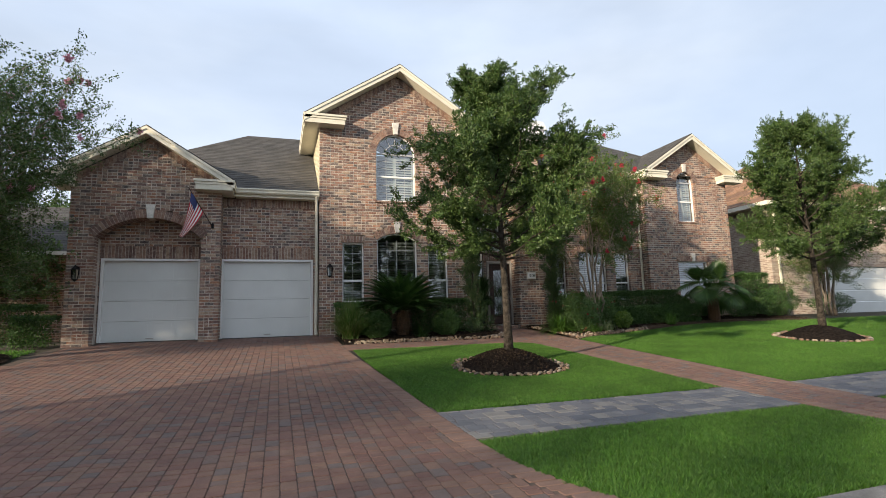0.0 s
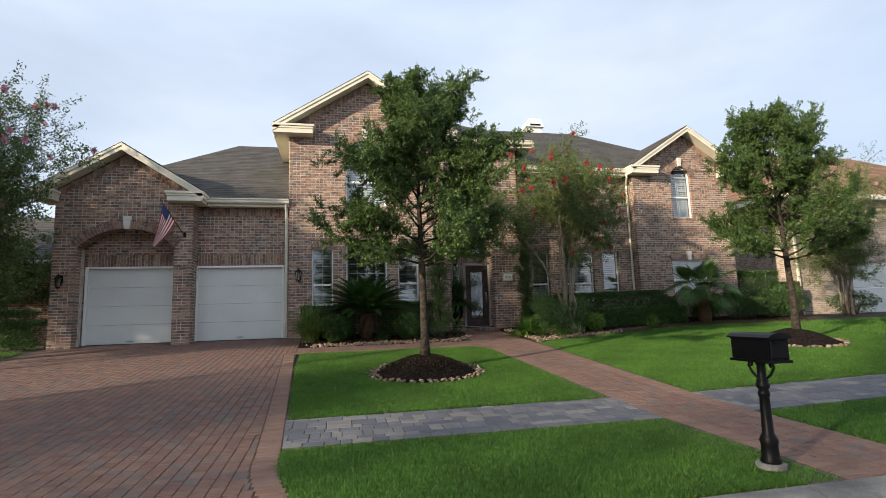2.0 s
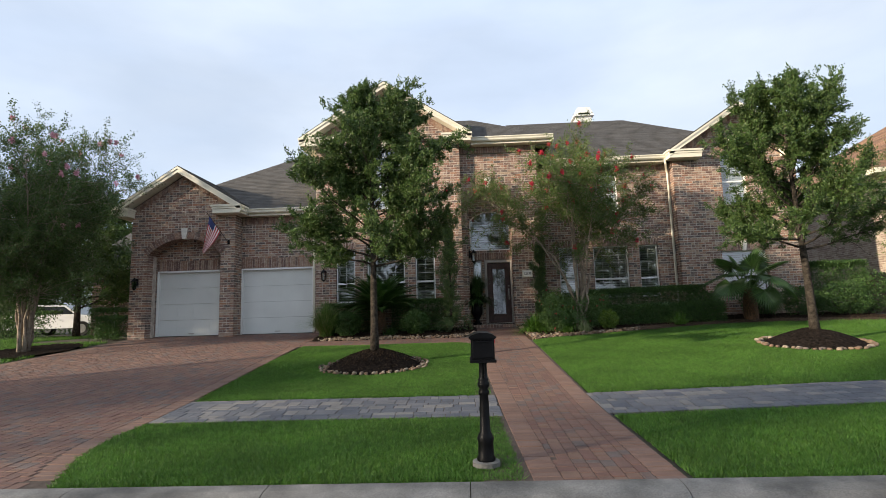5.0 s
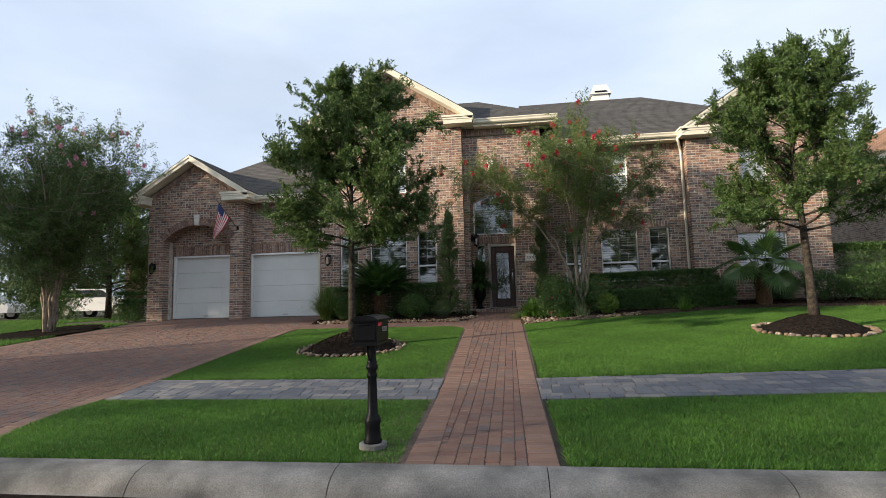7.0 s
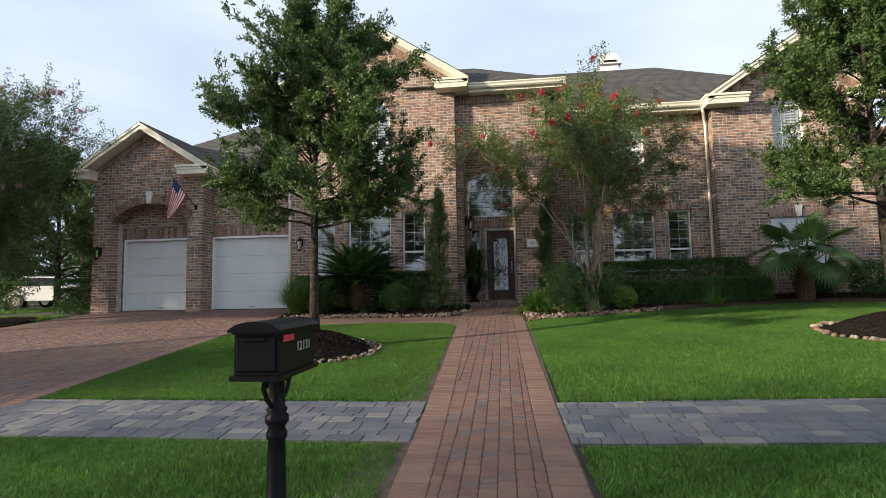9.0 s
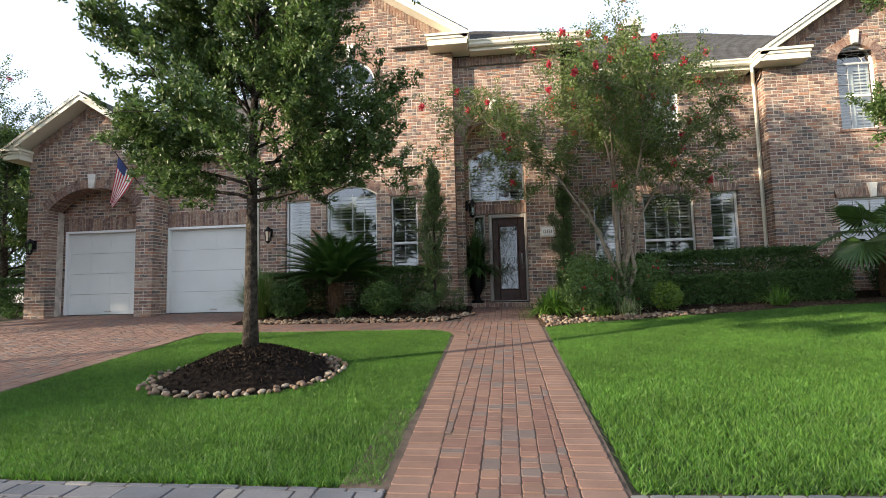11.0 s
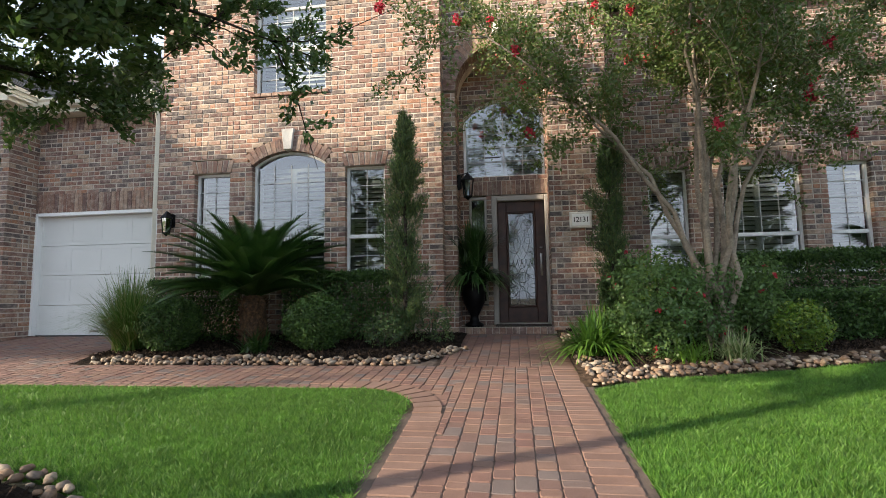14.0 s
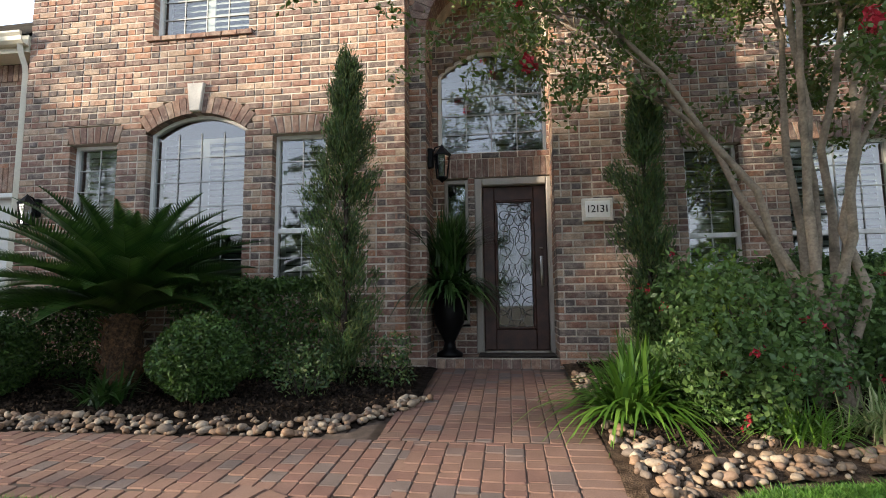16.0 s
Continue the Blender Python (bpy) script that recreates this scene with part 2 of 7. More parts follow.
M_WOOD = surface("dark_mahogany", [(0.035, 0.014, 0.010), (0.06, 0.024, 0.016)], 0.5, 9, 60, 0.12, mottle=0.25)
M_TAUPE = surface("taupe_casing", [(0.30, 0.27, 0.24), (0.36, 0.33, 0.29)], 0.5, 2, 60, 0.05, mottle=0.06)
M_LEAD = surface("lead_came", [(0.25, 0.25, 0.25), (0.4, 0.4, 0.4)], 0.3, 8, 60, 0.1, metal=0.9, mottle=0.1)
M_BRASS = surface("satin_nickel", [(0.35, 0.33, 0.30), (0.45, 0.43, 0.4)], 0.3, 8, 60, 0.0, metal=1.0, mottle=0.05)
M_SIDING = surface("cream_siding", [(0.66, 0.60, 0.44), (0.72, 0.66, 0.5)], 0.6, 1.5, 40, 0.1, mottle=0.06)
M_SHUTTER = surface("white_shutter", [(0.58, 0.62, 0.60), (0.66, 0.70, 0.68)], 0.5, 2, 50, 0.0, mottle=0.04)
M_GRID = surface("grey_grid", [(0.40, 0.41, 0.41), (0.45, 0.46, 0.46)], 0.5, 2, 50, 0.0, mottle=0.04)
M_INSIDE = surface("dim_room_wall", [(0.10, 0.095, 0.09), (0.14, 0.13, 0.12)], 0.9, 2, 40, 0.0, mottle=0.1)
M_GLASS = glass_material("window_glass", (0.64, 0.71, 0.72), 3.1)
M_DOOR_GLASS = glass_material("bevelled_door_glass", (0.40, 0.44, 0.44), 2.3)
M_FLAG_RED = surface("flag_red", [(0.42, 0.03, 0.045), (0.5, 0.04, 0.06)], 0.8, 4, 90, 0.1, mottle=0.1)
M_FLAG_WHITE = surface("flag_white", [(0.7, 0.68, 0.66), (0.76, 0.74, 0.72)], 0.8, 4, 90, 0.1, mottle=0.06)
M_FLAG_BLUE = surface("flag_blue", [(0.03, 0.045, 0.14), (0.04, 0.055, 0.17)], 0.8, 4, 90, 0.1, mottle=0.1)
M_MAT = surface("doormat_fibre", [(0.03, 0.022, 0.018), (0.05, 0.038, 0.03)], 1.0, 30, 160, 0.8, mottle=0.4)
M_CAR = surface("white_car_paint", [(0.72, 0.73, 0.74), (0.76, 0.77, 0.78)], 0.2, 1, 30, 0.0, mottle=0.02)
M_DARKGLASS = surface("car_glass", [(0.02, 0.025, 0.03), (0.03, 0.035, 0.04)], 0.08, 1, 30, 0.0, mottle=0.0)
M_TYRE = surface("tyre_rubber", [(0.015, 0.015, 0.015), (0.022, 0.022, 0.022)], 0.85, 8, 60, 0.3)

# ---- mesh helpers ----
class Mesh:
    """A growing list of corners and faces."""

    def __init__(self):
        self.v, self.f = [], []

    def add(self, verts, faces):
        k = len(self.v)
        self.v.extend(verts)
        self.f.extend([tuple(k + i for i in f) for f in faces])
        return self

    def box(self, x0, x1, y0, y1, z0, z1):
        return self.add([(x0, y0, z0), (x1, y0, z0), (x1, y1, z0), (x0, y1, z0), (x0, y0, z1), (x1, y0, z1), (x1, y1, z1), (x0, y1, z1)],
                        [(0, 3, 2, 1), (4, 5, 6, 7), (0, 1, 5, 4), (1, 2, 6, 5), (2, 3, 7, 6), (3, 0, 4, 7)])

    def soft_box(self, x0, x1, y0, y1, z0, z1, b=0.01):
        """A box with bevelled front (low y) edges."""
        return self.add([(x0, y0 + b, z0), (x1, y0 + b, z0), (x1, y1, z0), (x0, y1, z0), (x0, y0 + b, z1), (x1, y0 + b, z1), (x1, y1, z1), (x0, y1, z1),
                         (x0 + b, y0, z0 + b), (x1 - b, y0, z0 + b), (x1 - b, y0, z1 - b), (x0 + b, y0, z1 - b)],
                        [(0, 3, 2, 1), (4, 5, 6, 7), (1, 2, 6, 5), (2, 3, 7, 6), (3, 0, 4, 7), (8, 9, 10, 11), (0, 1, 9, 8), (1, 5, 10, 9), (5, 4, 11, 10), (4, 0, 8, 11)])

    def prism(self, outline, y0, y1):
        """An outline of (x, z), counterclockwise seen from low y, pushed from y0 to y1."""
        n = len(outline)
        v = [(x, y0, z) for x, z in outline] + [(x, y1, z) for x, z in outline]
        return self.add(v, [tuple(range(n)), tuple(range(2 * n - 1, n - 1, -1))] + [(i, n + i, n + (i + 1) % n, (i + 1) % n) for i in range(n)])

    def slab(self, outline, z0, z1):
        """An outline of (x, y), counterclockwise from above, pushed from z0 to z1."""
        n = len(outline)
        v = [(x, y, z0) for x, y in outline] + [(x, y, z1) for x, y in outline]
        return self.add(v, [tuple(range(n - 1, -1, -1)), tuple(range(n, 2 * n))] + [(i, (i + 1) % n, n + (i + 1) % n, n + i) for i in range(n)])

    def lathe(self, profile, centre=(0, 0, 0), sides=16):
        cx, cy, cz = centre
        n = len(profile)
        v = [(cx + r * math.cos(2 * math.pi * s / sides), cy + r * math.sin(2 * math.pi * s / sides), cz + z) for s in range(sides) for r, z in profile]
        f = [(s * n + i, (s + 1) % sides * n + i, (s + 1) % sides * n + i + 1, s * n + i + 1) for s in range(sides) for i in range(n - 1)]
        f += [tuple(s * n for s in range(sides - 1, -1, -1)), tuple(s * n + n - 1 for s in range(sides))]
        return self.add(v, f)

    def tube(self, points, radii, sides=6):
        pts = [Vector(p) for p in points]
        rings = []
        side = None
        for i, p in enumerate(pts):
            d = (pts[min(i + 1, len(pts) - 1)] - pts[max(i - 1, 0)]).normalized()
            ref = side if side is not None else (Vector((1, 0, 0)) if abs(d.x) < 0.8 else Vector((0, 1, 0)))
            a = (ref - d * ref.dot(d)).normalized()
            side = a
            b = d.cross(a)
            rings.append([tuple(p + (a * math.cos(2 * math.pi * s / sides) + b * math.sin(2 * math.pi * s / sides)) * radii[i]) for s in range(sides)])
        v = [q for r in rings for q in r]
        f = [(i * sides + s, i * sides + (s + 1) % sides, (i + 1) * sides + (s + 1) % sides, (i + 1) * sides + s) for i in range(len(pts) - 1) for s in range(sides)]
        f += [tuple(range(sides - 1, -1, -1)), tuple((len(pts) - 1) * sides + s for s in range(sides))]
        return self.add(v, f)

    def data(self, name, material, smooth=False):
        me = bpy.data.meshes.new(name)
        me.from_pydata(self.v, [], self.f)
        me.materials.append(material)
        if smooth:
            me.polygons.foreach_set("use_smooth", [True] * len(me.polygons))
        me.update()
        return me


def part(name, mesh, material, parent=None, label="", smooth=False):
    ob = new(name, mesh.data(name, material, smooth))
    ob.parent = parent
    if label:
        ob["label"] = label
    return ob


def thing(name, label, category, at=(0, 0, 0), group="", kind=""):
    ob = new(name)
    ob.location = at
    return tagged(ob, label, category, group, kind)


def setting(name, mesh, material, label, category, parent=None, smooth=False):
    if parent:
        return part(name, mesh, material, parent, label, smooth)
    return tagged(part(name, mesh, material, parent, "", smooth), label, category, "", "structure")


def cloud(name, verts, faces_per, material, parent=None, quad=True):
    """A mesh of many loose quads or triangles from an array of corners."""
    me = bpy.data.meshes.new(name)
    k = 4 if quad else 3
    n = len(verts) // k
    me.vertices.add(len(verts))
    me.vertices.foreach_set("co", np.asarray(verts, dtype=np.float32).ravel())
    me.loops.add(n * k)
    me.loops.foreach_set("vertex_index", np.arange(n * k, dtype=np.int32))
    me.polygons.add(n)
    me.polygons.foreach_set("loop_start", np.arange(0, n * k, k, dtype=np.int32))
    me.polygons.foreach_set("loop_total", np.full(n, k, dtype=np.int32))
    me.materials.append(material)
    me.update(calc_edges=True)
    ob = new(name, me)
    ob.parent = parent
    return ob


rng = np.random.default_rng(7)


def leaf_quads(centres, length, width, up=0.2, gen=rng, dirs=None):
    """Folded leaf-shaped quads at the centres, in random directions."""
    n = len(centres)
    d = gen.normal(size=(n, 3)) if dirs is None else dirs + gen.normal(size=(n, 3)) * 0.45
    d[:, 2] += up
    d /= np.linalg.norm(d, axis=1, keepdims=True)
    s = np.cross(d, gen.normal(size=(n, 3)))
    s /= np.linalg.norm(s, axis=1, keepdims=True) + 1e-9
    ln = length * gen.uniform(0.6, 1.3, (n, 1))
    wd = width * gen.uniform(0.7, 1.2, (n, 1))
    c = np.asarray(centres)
    nrm = np.cross(d, s)
    q = np.stack([c - d * ln * 0.5, c + s * wd * 0.5 + nrm * wd * 0.15, c + d * ln * 0.5, c - s * wd * 0.5 + nrm * wd * 0.15], axis=1)
    return q.reshape(-1, 3)


# ---- the lie of the land ----
GY = [-400, -8.6, -8.4, -8.2, -7.9, -2.8, 2.3, 2.34, 2.42, 2.5, 2.62, 5, 6.1, 12.4, 15.1, 400]
GZ = [0.2, 0.2, 0.18, 0.05, 0.03, 0.09, 0.03, 0.04, 0.12, 0.17, 0.19, 0.27, 0.34, 0.83, 1.05, 1.05]


def land(x, y):
    """The height of the ground."""
    return float(np.interp(y, GY, GZ)) + 0.02 * min(6.0, max(0.0, x - 7.7)) * min(1.0, max(0.0, (y - 2.6) / 1.5))


def land_many(x, y):
    return np.interp(y, GY, GZ) + 0.02 * np.clip(x - 7.7, 0, 6) * np.clip((y - 2.6) / 1.5, 0, 1)


# outlines of the paved and planted pieces
def walk_left(y):
    return 6.5 - 0.032 * (y - 2.62)


def walk_right(y):
    return 7.7 - 0.008 * (y - 2.62)


def drive_right(y):
    if y < 4.6:
        return 1.95 + 0.16 * ((4.6 - y) / 1.0) ** 2
    return 1.95 - 0.055 * (y - 4.6)


DRIVE_LEFT = -5.0
SIDE_S, SIDE_N = 4.93, 6.08


def in_lawn(x, y):
    """Which of the points (arrays) are on mown grass."""
    wl_, wr_ = 6.5 - 0.032 * (y - 2.62), 7.7 - 0.008 * (y - 2.62)
    dr = np.where(y < 4.6, 1.95 + 0.16 * (4.6 - y) ** 2, 1.95 - 0.055 * (y - 4.6))
    strip = (y > 2.72) & (y < SIDE_S - 0.05)
    left_strip = strip & (x > dr) & (x < wl_ - 0.07)
    r = np.hypot(x - (wl_ - 0.75), y - 11.15)
    corner = (x > wl_ - 0.75) & (y > 11.15) & (r > 0.75)
    left_lawn = (y > SIDE_N + 0.05) & (y < 11.86) & (x > dr + 0.05) & (x < wl_ - 0.07) & ~corner & (np.hypot(x - 4.14, y - 8.82) > 1.04)
    right_strip = strip & (x > wr_ + 0.07)
    bed = np.interp(x, [7.6, 8.3, 9.2, 10.2, 11.5, 12.6, 15, 17, 20], [11.9, 12.3, 12.45, 12.75, 13.1, 13.4, 13.6, 13.2, 13.4])
    right_lawn = (y > SIDE_N + 0.05) & (y < bed - 0.04) & (x > wr_ + 0.07) & (np.hypot(x - 13.15, y - 9.48) > 0.98)
    west = (x < DRIVE_LEFT - 0.25) & (y > SIDE_N) & (y < 19) & (np.hypot((x + 6.3) / 1.2, (y - 12.3) / 1.6) > 1) & ~((x > -8.2) & (y > 14.2))
    west_strip = (x < DRIVE_LEFT - 0.25) & strip
    return left_strip | left_lawn | right_strip | right_lawn | west | west_strip

# ---- ground, road, kerb ----
def sheet(xs, ys, lift=0.0, keep=None):
    m = Mesh()
    m.v = [(x, y, land(x, y) + lift) for y in ys for x in xs]
    n = len(xs)
    m.f = [(j * n + i, j * n + i + 1, (j + 1) * n + i + 1, (j + 1) * n + i) for j in range(len(ys) - 1) for i in range(n - 1)
           if keep is None or keep(0.5 * (xs[i] + xs[i + 1]), 0.5 * (ys[j] + ys[j + 1]))]
    return m


far = [-600, -250, -120, -60, -30]
xs = far + [-20 + 0.5 * i for i in range(100)] + [35, 60, 120, 250, 600]
ys = [-600, -250, -120, -60, -30, -15, -8.6, -8.4, -8.2, -7.9, -5, -2.8, -1, 1, 2.3, 2.34, 2.42, 2.5, 2.62] + [3 + 0.4 * i for i in range(32)] + [20, 30, 60, 120, 250, 600]
setting("ground", sheet(xs, ys, -0.03), M_SOIL, "green-brown soil under short mown grass", "ground")
setting("road", sheet([-400, -100, -40, -15, -5, 0, 5, 10, 15, 30, 60, 150, 400], [-7.9, -5, -2.8, -1, 1, 2.3], 0.002), M_ROAD, "pale grey concrete residential street", "road")
kerb = tagged(new("kerb"), "weathered grey concrete rollover kerb", "kerb", "", "structure")
for i in range(46):
    a, b = -34 + 1.6 * i, -34 + 1.6 * (i + 1) - 0.007
    m = Mesh()
    prof = [(2.27, 0.02), (2.31, 0.05), (2.335, 0.095), (2.375, 0.14), (2.43, 0.175), (2.52, 0.2), (2.64, 0.208), (2.64, -0.1), (2.27, -0.1)]
    n = len(prof)
    m.add([(a, y, z) for y, z in prof] + [(b, y, z) for y, z in prof], [(i, n + i, n + (i + 1) % n, (i + 1) % n) for i in range(n)] + [tuple(range(n)), tuple(range(2 * n - 1, n - 1, -1))])
    part("kerb_stone", m, M_CONCRETE, kerb)

# thin dark strip just above the road along the kerb's foot
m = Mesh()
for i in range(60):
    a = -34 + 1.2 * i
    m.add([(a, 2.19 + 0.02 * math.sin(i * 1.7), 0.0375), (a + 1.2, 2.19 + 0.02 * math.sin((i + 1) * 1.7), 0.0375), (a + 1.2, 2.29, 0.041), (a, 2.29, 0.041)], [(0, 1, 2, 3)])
setting("gutter_strip", m, M_MULCH, "thin dark strip along the kerb's foot", "gutter")

# ---- bricks: every wall is courses of single bricks before a mortar backing ----
COURSE, JOINT = 0.08, 0.017
brick_rng = random.Random(11)


class Wall:
    """A wall in its own plane: u along it, z up; its bricks stand proud of the mortar. at(u, z, d): the place d metres behind the face."""

    def __init__(self, origin, along, inward):
        self.o, self.a, self.n = Vector(origin), Vector(along), Vector(inward)
        self.bricks, self.special, self.mortar = [], Mesh(), Mesh()

    def at(self, u, z, d=0.0):
        p = self.o + self.a * u + self.n * d
        return (p.x, p.y, z)

    def block(self, mesh, quad, d0, d1, b=0.0):
        """Four corners (u, z) counterclockwise seen from outside, from depth d0 to d1; b: bevel."""
        cu, cz = sum(q[0] for q in quad) / 4, sum(q[1] for q in quad) / 4
        if b:
            front = [(u + b * (1 if u < cu else -1), z + b * (1 if z < cz else -1)) for u, z in quad]
            v = [self.at(u, z, d0) for u, z in front] + [self.at(u, z, d0 + b) for u, z in quad] + [self.at(u, z, d1) for u, z in quad]
            f = [(0, 1, 2, 3)] + [(i, 4 + i, 4 + (i + 1) % 4, (i + 1) % 4) for i in range(4)] + [(4 + i, 8 + i, 8 + (i + 1) % 4, 4 + (i + 1) % 4) for i in range(4)]
        else:
            v = [self.at(u, z, d0) for u, z in quad] + [self.at(u, z, d1) for u, z in quad]
            f = [(0, 1, 2, 3), (7, 6, 5, 4)] + [(i, 4 + i, 4 + (i + 1) % 4, (i + 1) % 4) for i in range(4)]
        mesh.add(v, f)

    def courses(self, span, z0, z1, holes=(), thick=0.22, depth=0.12):
        """span(z): the wall's (u0, u1) at that height. holes: functions z -> blocked (u0, u1) or None."""
        rows = int(round((z1 - z0) / COURSE))
        for r in range(rows):
            za = z0 + r * COURSE
            zm = za + COURSE / 2
            u0, u1 = span(zm)
            if u1 - u0 < 0.05:
                continue
            free = [(u0, u1)]
            for h in holes:
                blocked = h(zm)
                if blocked:
                    free = [s for a, b in free for s in ((a, min(b, blocked[0])), (max(a, blocked[1]), b)) if s[1] - s[0] > 0.02]
            for a, b in free:
                self.block(self.mortar, [(a + 0.004, za), (b - 0.004, za), (b - 0.004, za + COURSE), (a + 0.004, za + COURSE)], 0.008, thick)
                cell = 0.225
                k = math.floor(a / cell) - 1
                u = k * cell + (0.1125 if r % 2 else 0)
                cuts = []
                while u < b:
                    cuts.append(u)
                    if brick_rng.random() < 0.3:
                        cuts.append(u + 0.1125)
                    u += cell
                cuts = [a] + [c for c in cuts if a + 0.045 < c < b - 0.045] + [b]
                for c, e in zip(cuts, cuts[1:]):
                    j = JOINT / 2
                    jit = brick_rng.uniform(-0.004, 0.004)
                    self.bricks.append((c + (j if c > a else 0), e - (j if e < b else 0), za + j, za + COURSE - j, jit, depth))

    def soldiers(self, u0, u1, z0, z1, d0=-0.004, depth=0.13, width=0.08, flare=0.0):
        n = max(1, round((u1 - u0) / width))
        mid = 0.5 * (u0 + u1)
        self.block(self.mortar, [(u0, z0), (u1, z0), (u1, z1), (u0, z1)], 0.007, 0.2)
        for i in range(n):
            a, b = u0 + (u1 - u0) * i / n + 0.005, u0 + (u1 - u0) * (i + 1) / n - 0.005
            s = flare * (0.5 * (a + b) - mid) / max(0.1, u1 - mid)
            self.block(self.special, [(a, z0 + 0.004), (b, z0 + 0.004), (b + s, z1 - 0.004), (a + s, z1 - 0.004)], d0 + brick_rng.uniform(-0.003, 0.003), depth, 0.004)

    def voussoirs(self, cu, cz, r0, r1, a0, a1, width=0.08, d0=-0.006, depth=0.2, gap=None):
        n = max(3, round(abs(a1 - a0) * r0 / width))
        for i in range(n):
            p, q = a0 + (a1 - a0) * i / n, a0 + (a1 - a0) * (i + 1) / n
            self.block(self.mortar, [(cu + r0 * math.cos(p), cz + r0 * math.sin(p)), (cu + r1 * math.cos(p), cz + r1 * math.sin(p)),
                                     (cu + r1 * math.cos(q), cz + r1 * math.sin(q)), (cu + r0 * math.cos(q), cz + r0 * math.sin(q))], 0.006, depth + 0.02)
            if gap and gap[0] < 0.5 * (p + q) < gap[1]:
                continue
            g0, g1 = 0.0045 / r0, 0.0045 / r1
            self.block(self.special, [(cu + (r0 - 0.004) * math.cos(p + g0), cz + (r0 - 0.004) * math.sin(p + g0)), (cu + r1 * math.cos(p + g1), cz + r1 * math.sin(p + g1)),
                                      (cu + r1 * math.cos(q - g1), cz + r1 * math.sin(q - g1)), (cu + (r0 - 0.004) * math.cos(q - g0), cz + (r0 - 0.004) * math.sin(q - g0))], d0 + brick_rng.uniform(-0.003, 0.003), depth)

    def finish(self, name, label, parent, pick=None, brick=None, single=None):
        """Joins the bricks; those for which pick(u, z) holds are pieces of their own."""
        wall = part(name, self.mortar, M_MORTAR, parent, label)
        rest, singles = Mesh(), []
        for u0, u1, z0, z1, jit, depth in self.bricks:
            if pick and pick(0.5 * (u0 + u1), 0.5 * (z0 + z1)) and len(singles) < 290:
                singles.append((u0, u1, z0, z1, jit, depth))
                continue
            self.block(rest, [(u0, z0), (u1, z0), (u1, z1), (u0, z1)], jit, depth, 0.004)
        tagged(part("brickwork", rest, brick or M_BRICK, wall), kind="stuff")
        if self.special.v:
            tagged(part("soldier_bricks", self.special, M_SOLDIER if brick is None else brick, wall), kind="stuff")
        kinds = {}
        for u0, u1, z0, z1, jit, depth in singles:
            key = (round(u1 - u0, 3), depth)
            if key not in kinds:
                w = Wall((0, 0, 0), self.a, self.n)
                m = Mesh()
                w.block(m, [(0, 0), (u1 - u0, 0), (u1 - u0, z1 - z0), (0, z1 - z0)], 0, depth, 0.004)
                kinds[key] = m.data("brick", M_BRICK_PIECE)
            ob = new("brick", kinds[key])
            ob.location = self.at(u0, z0, jit)
            ob.parent = wall
        return wall


def rect_hole(u0, u1, z0, z1):
    return lambda z: (u0, u1) if z0 < z < z1 else None


def arch_hole(cu, cz, r, z_from, foot=0.0):
    """A round head of radius r about (cu, cz), from the height z_from up; foot: the angle at which a flat arch springs."""
    def span(z):
        if z < z_from or abs(z - cz) >= r:
            return None
        half = math.sqrt(r * r - (z - cz) ** 2)
        if foot:
            half = min(half, (z - cz) / math.tan(foot) + 0.015)
        return cu - half, cu + half
    return span


def segment(u0, u1, z_spring, z_top):
    """Centre and radius of a flat arch."""
    h, c = z_top - z_spring, 0.5 * (u1 - u0)
    r = (c * c + h * h) / (2 * h)
    return 0.5 * (u0 + u1), z_top - r, r


def keystone(w, cu, z0, z1, parent, half=0.075):
    m = Mesh()
    w.block(m, [(cu - half * 0.75, z0), (cu + half * 0.75, z0), (cu + half * 1.25, z1), (cu - half * 1.25, z1)], -0.05, 0.1, 0.008)
    part("keystone", m, M_STONE, parent, "pale cast-stone keystone")


house = tagged(new("house"), "two-storey brown brick house with gables and dark shingle roofs", "house")
BASE = 0.83


# ---- windows ----
def arc(cu, cz, r, a0, a1, n):
    return [(cu + r * math.cos(a0 + (a1 - a0) * i / n), cz + r * math.sin(a0 + (a1 - a0) * i / n)) for i in range(n + 1)]


window_count = [0]


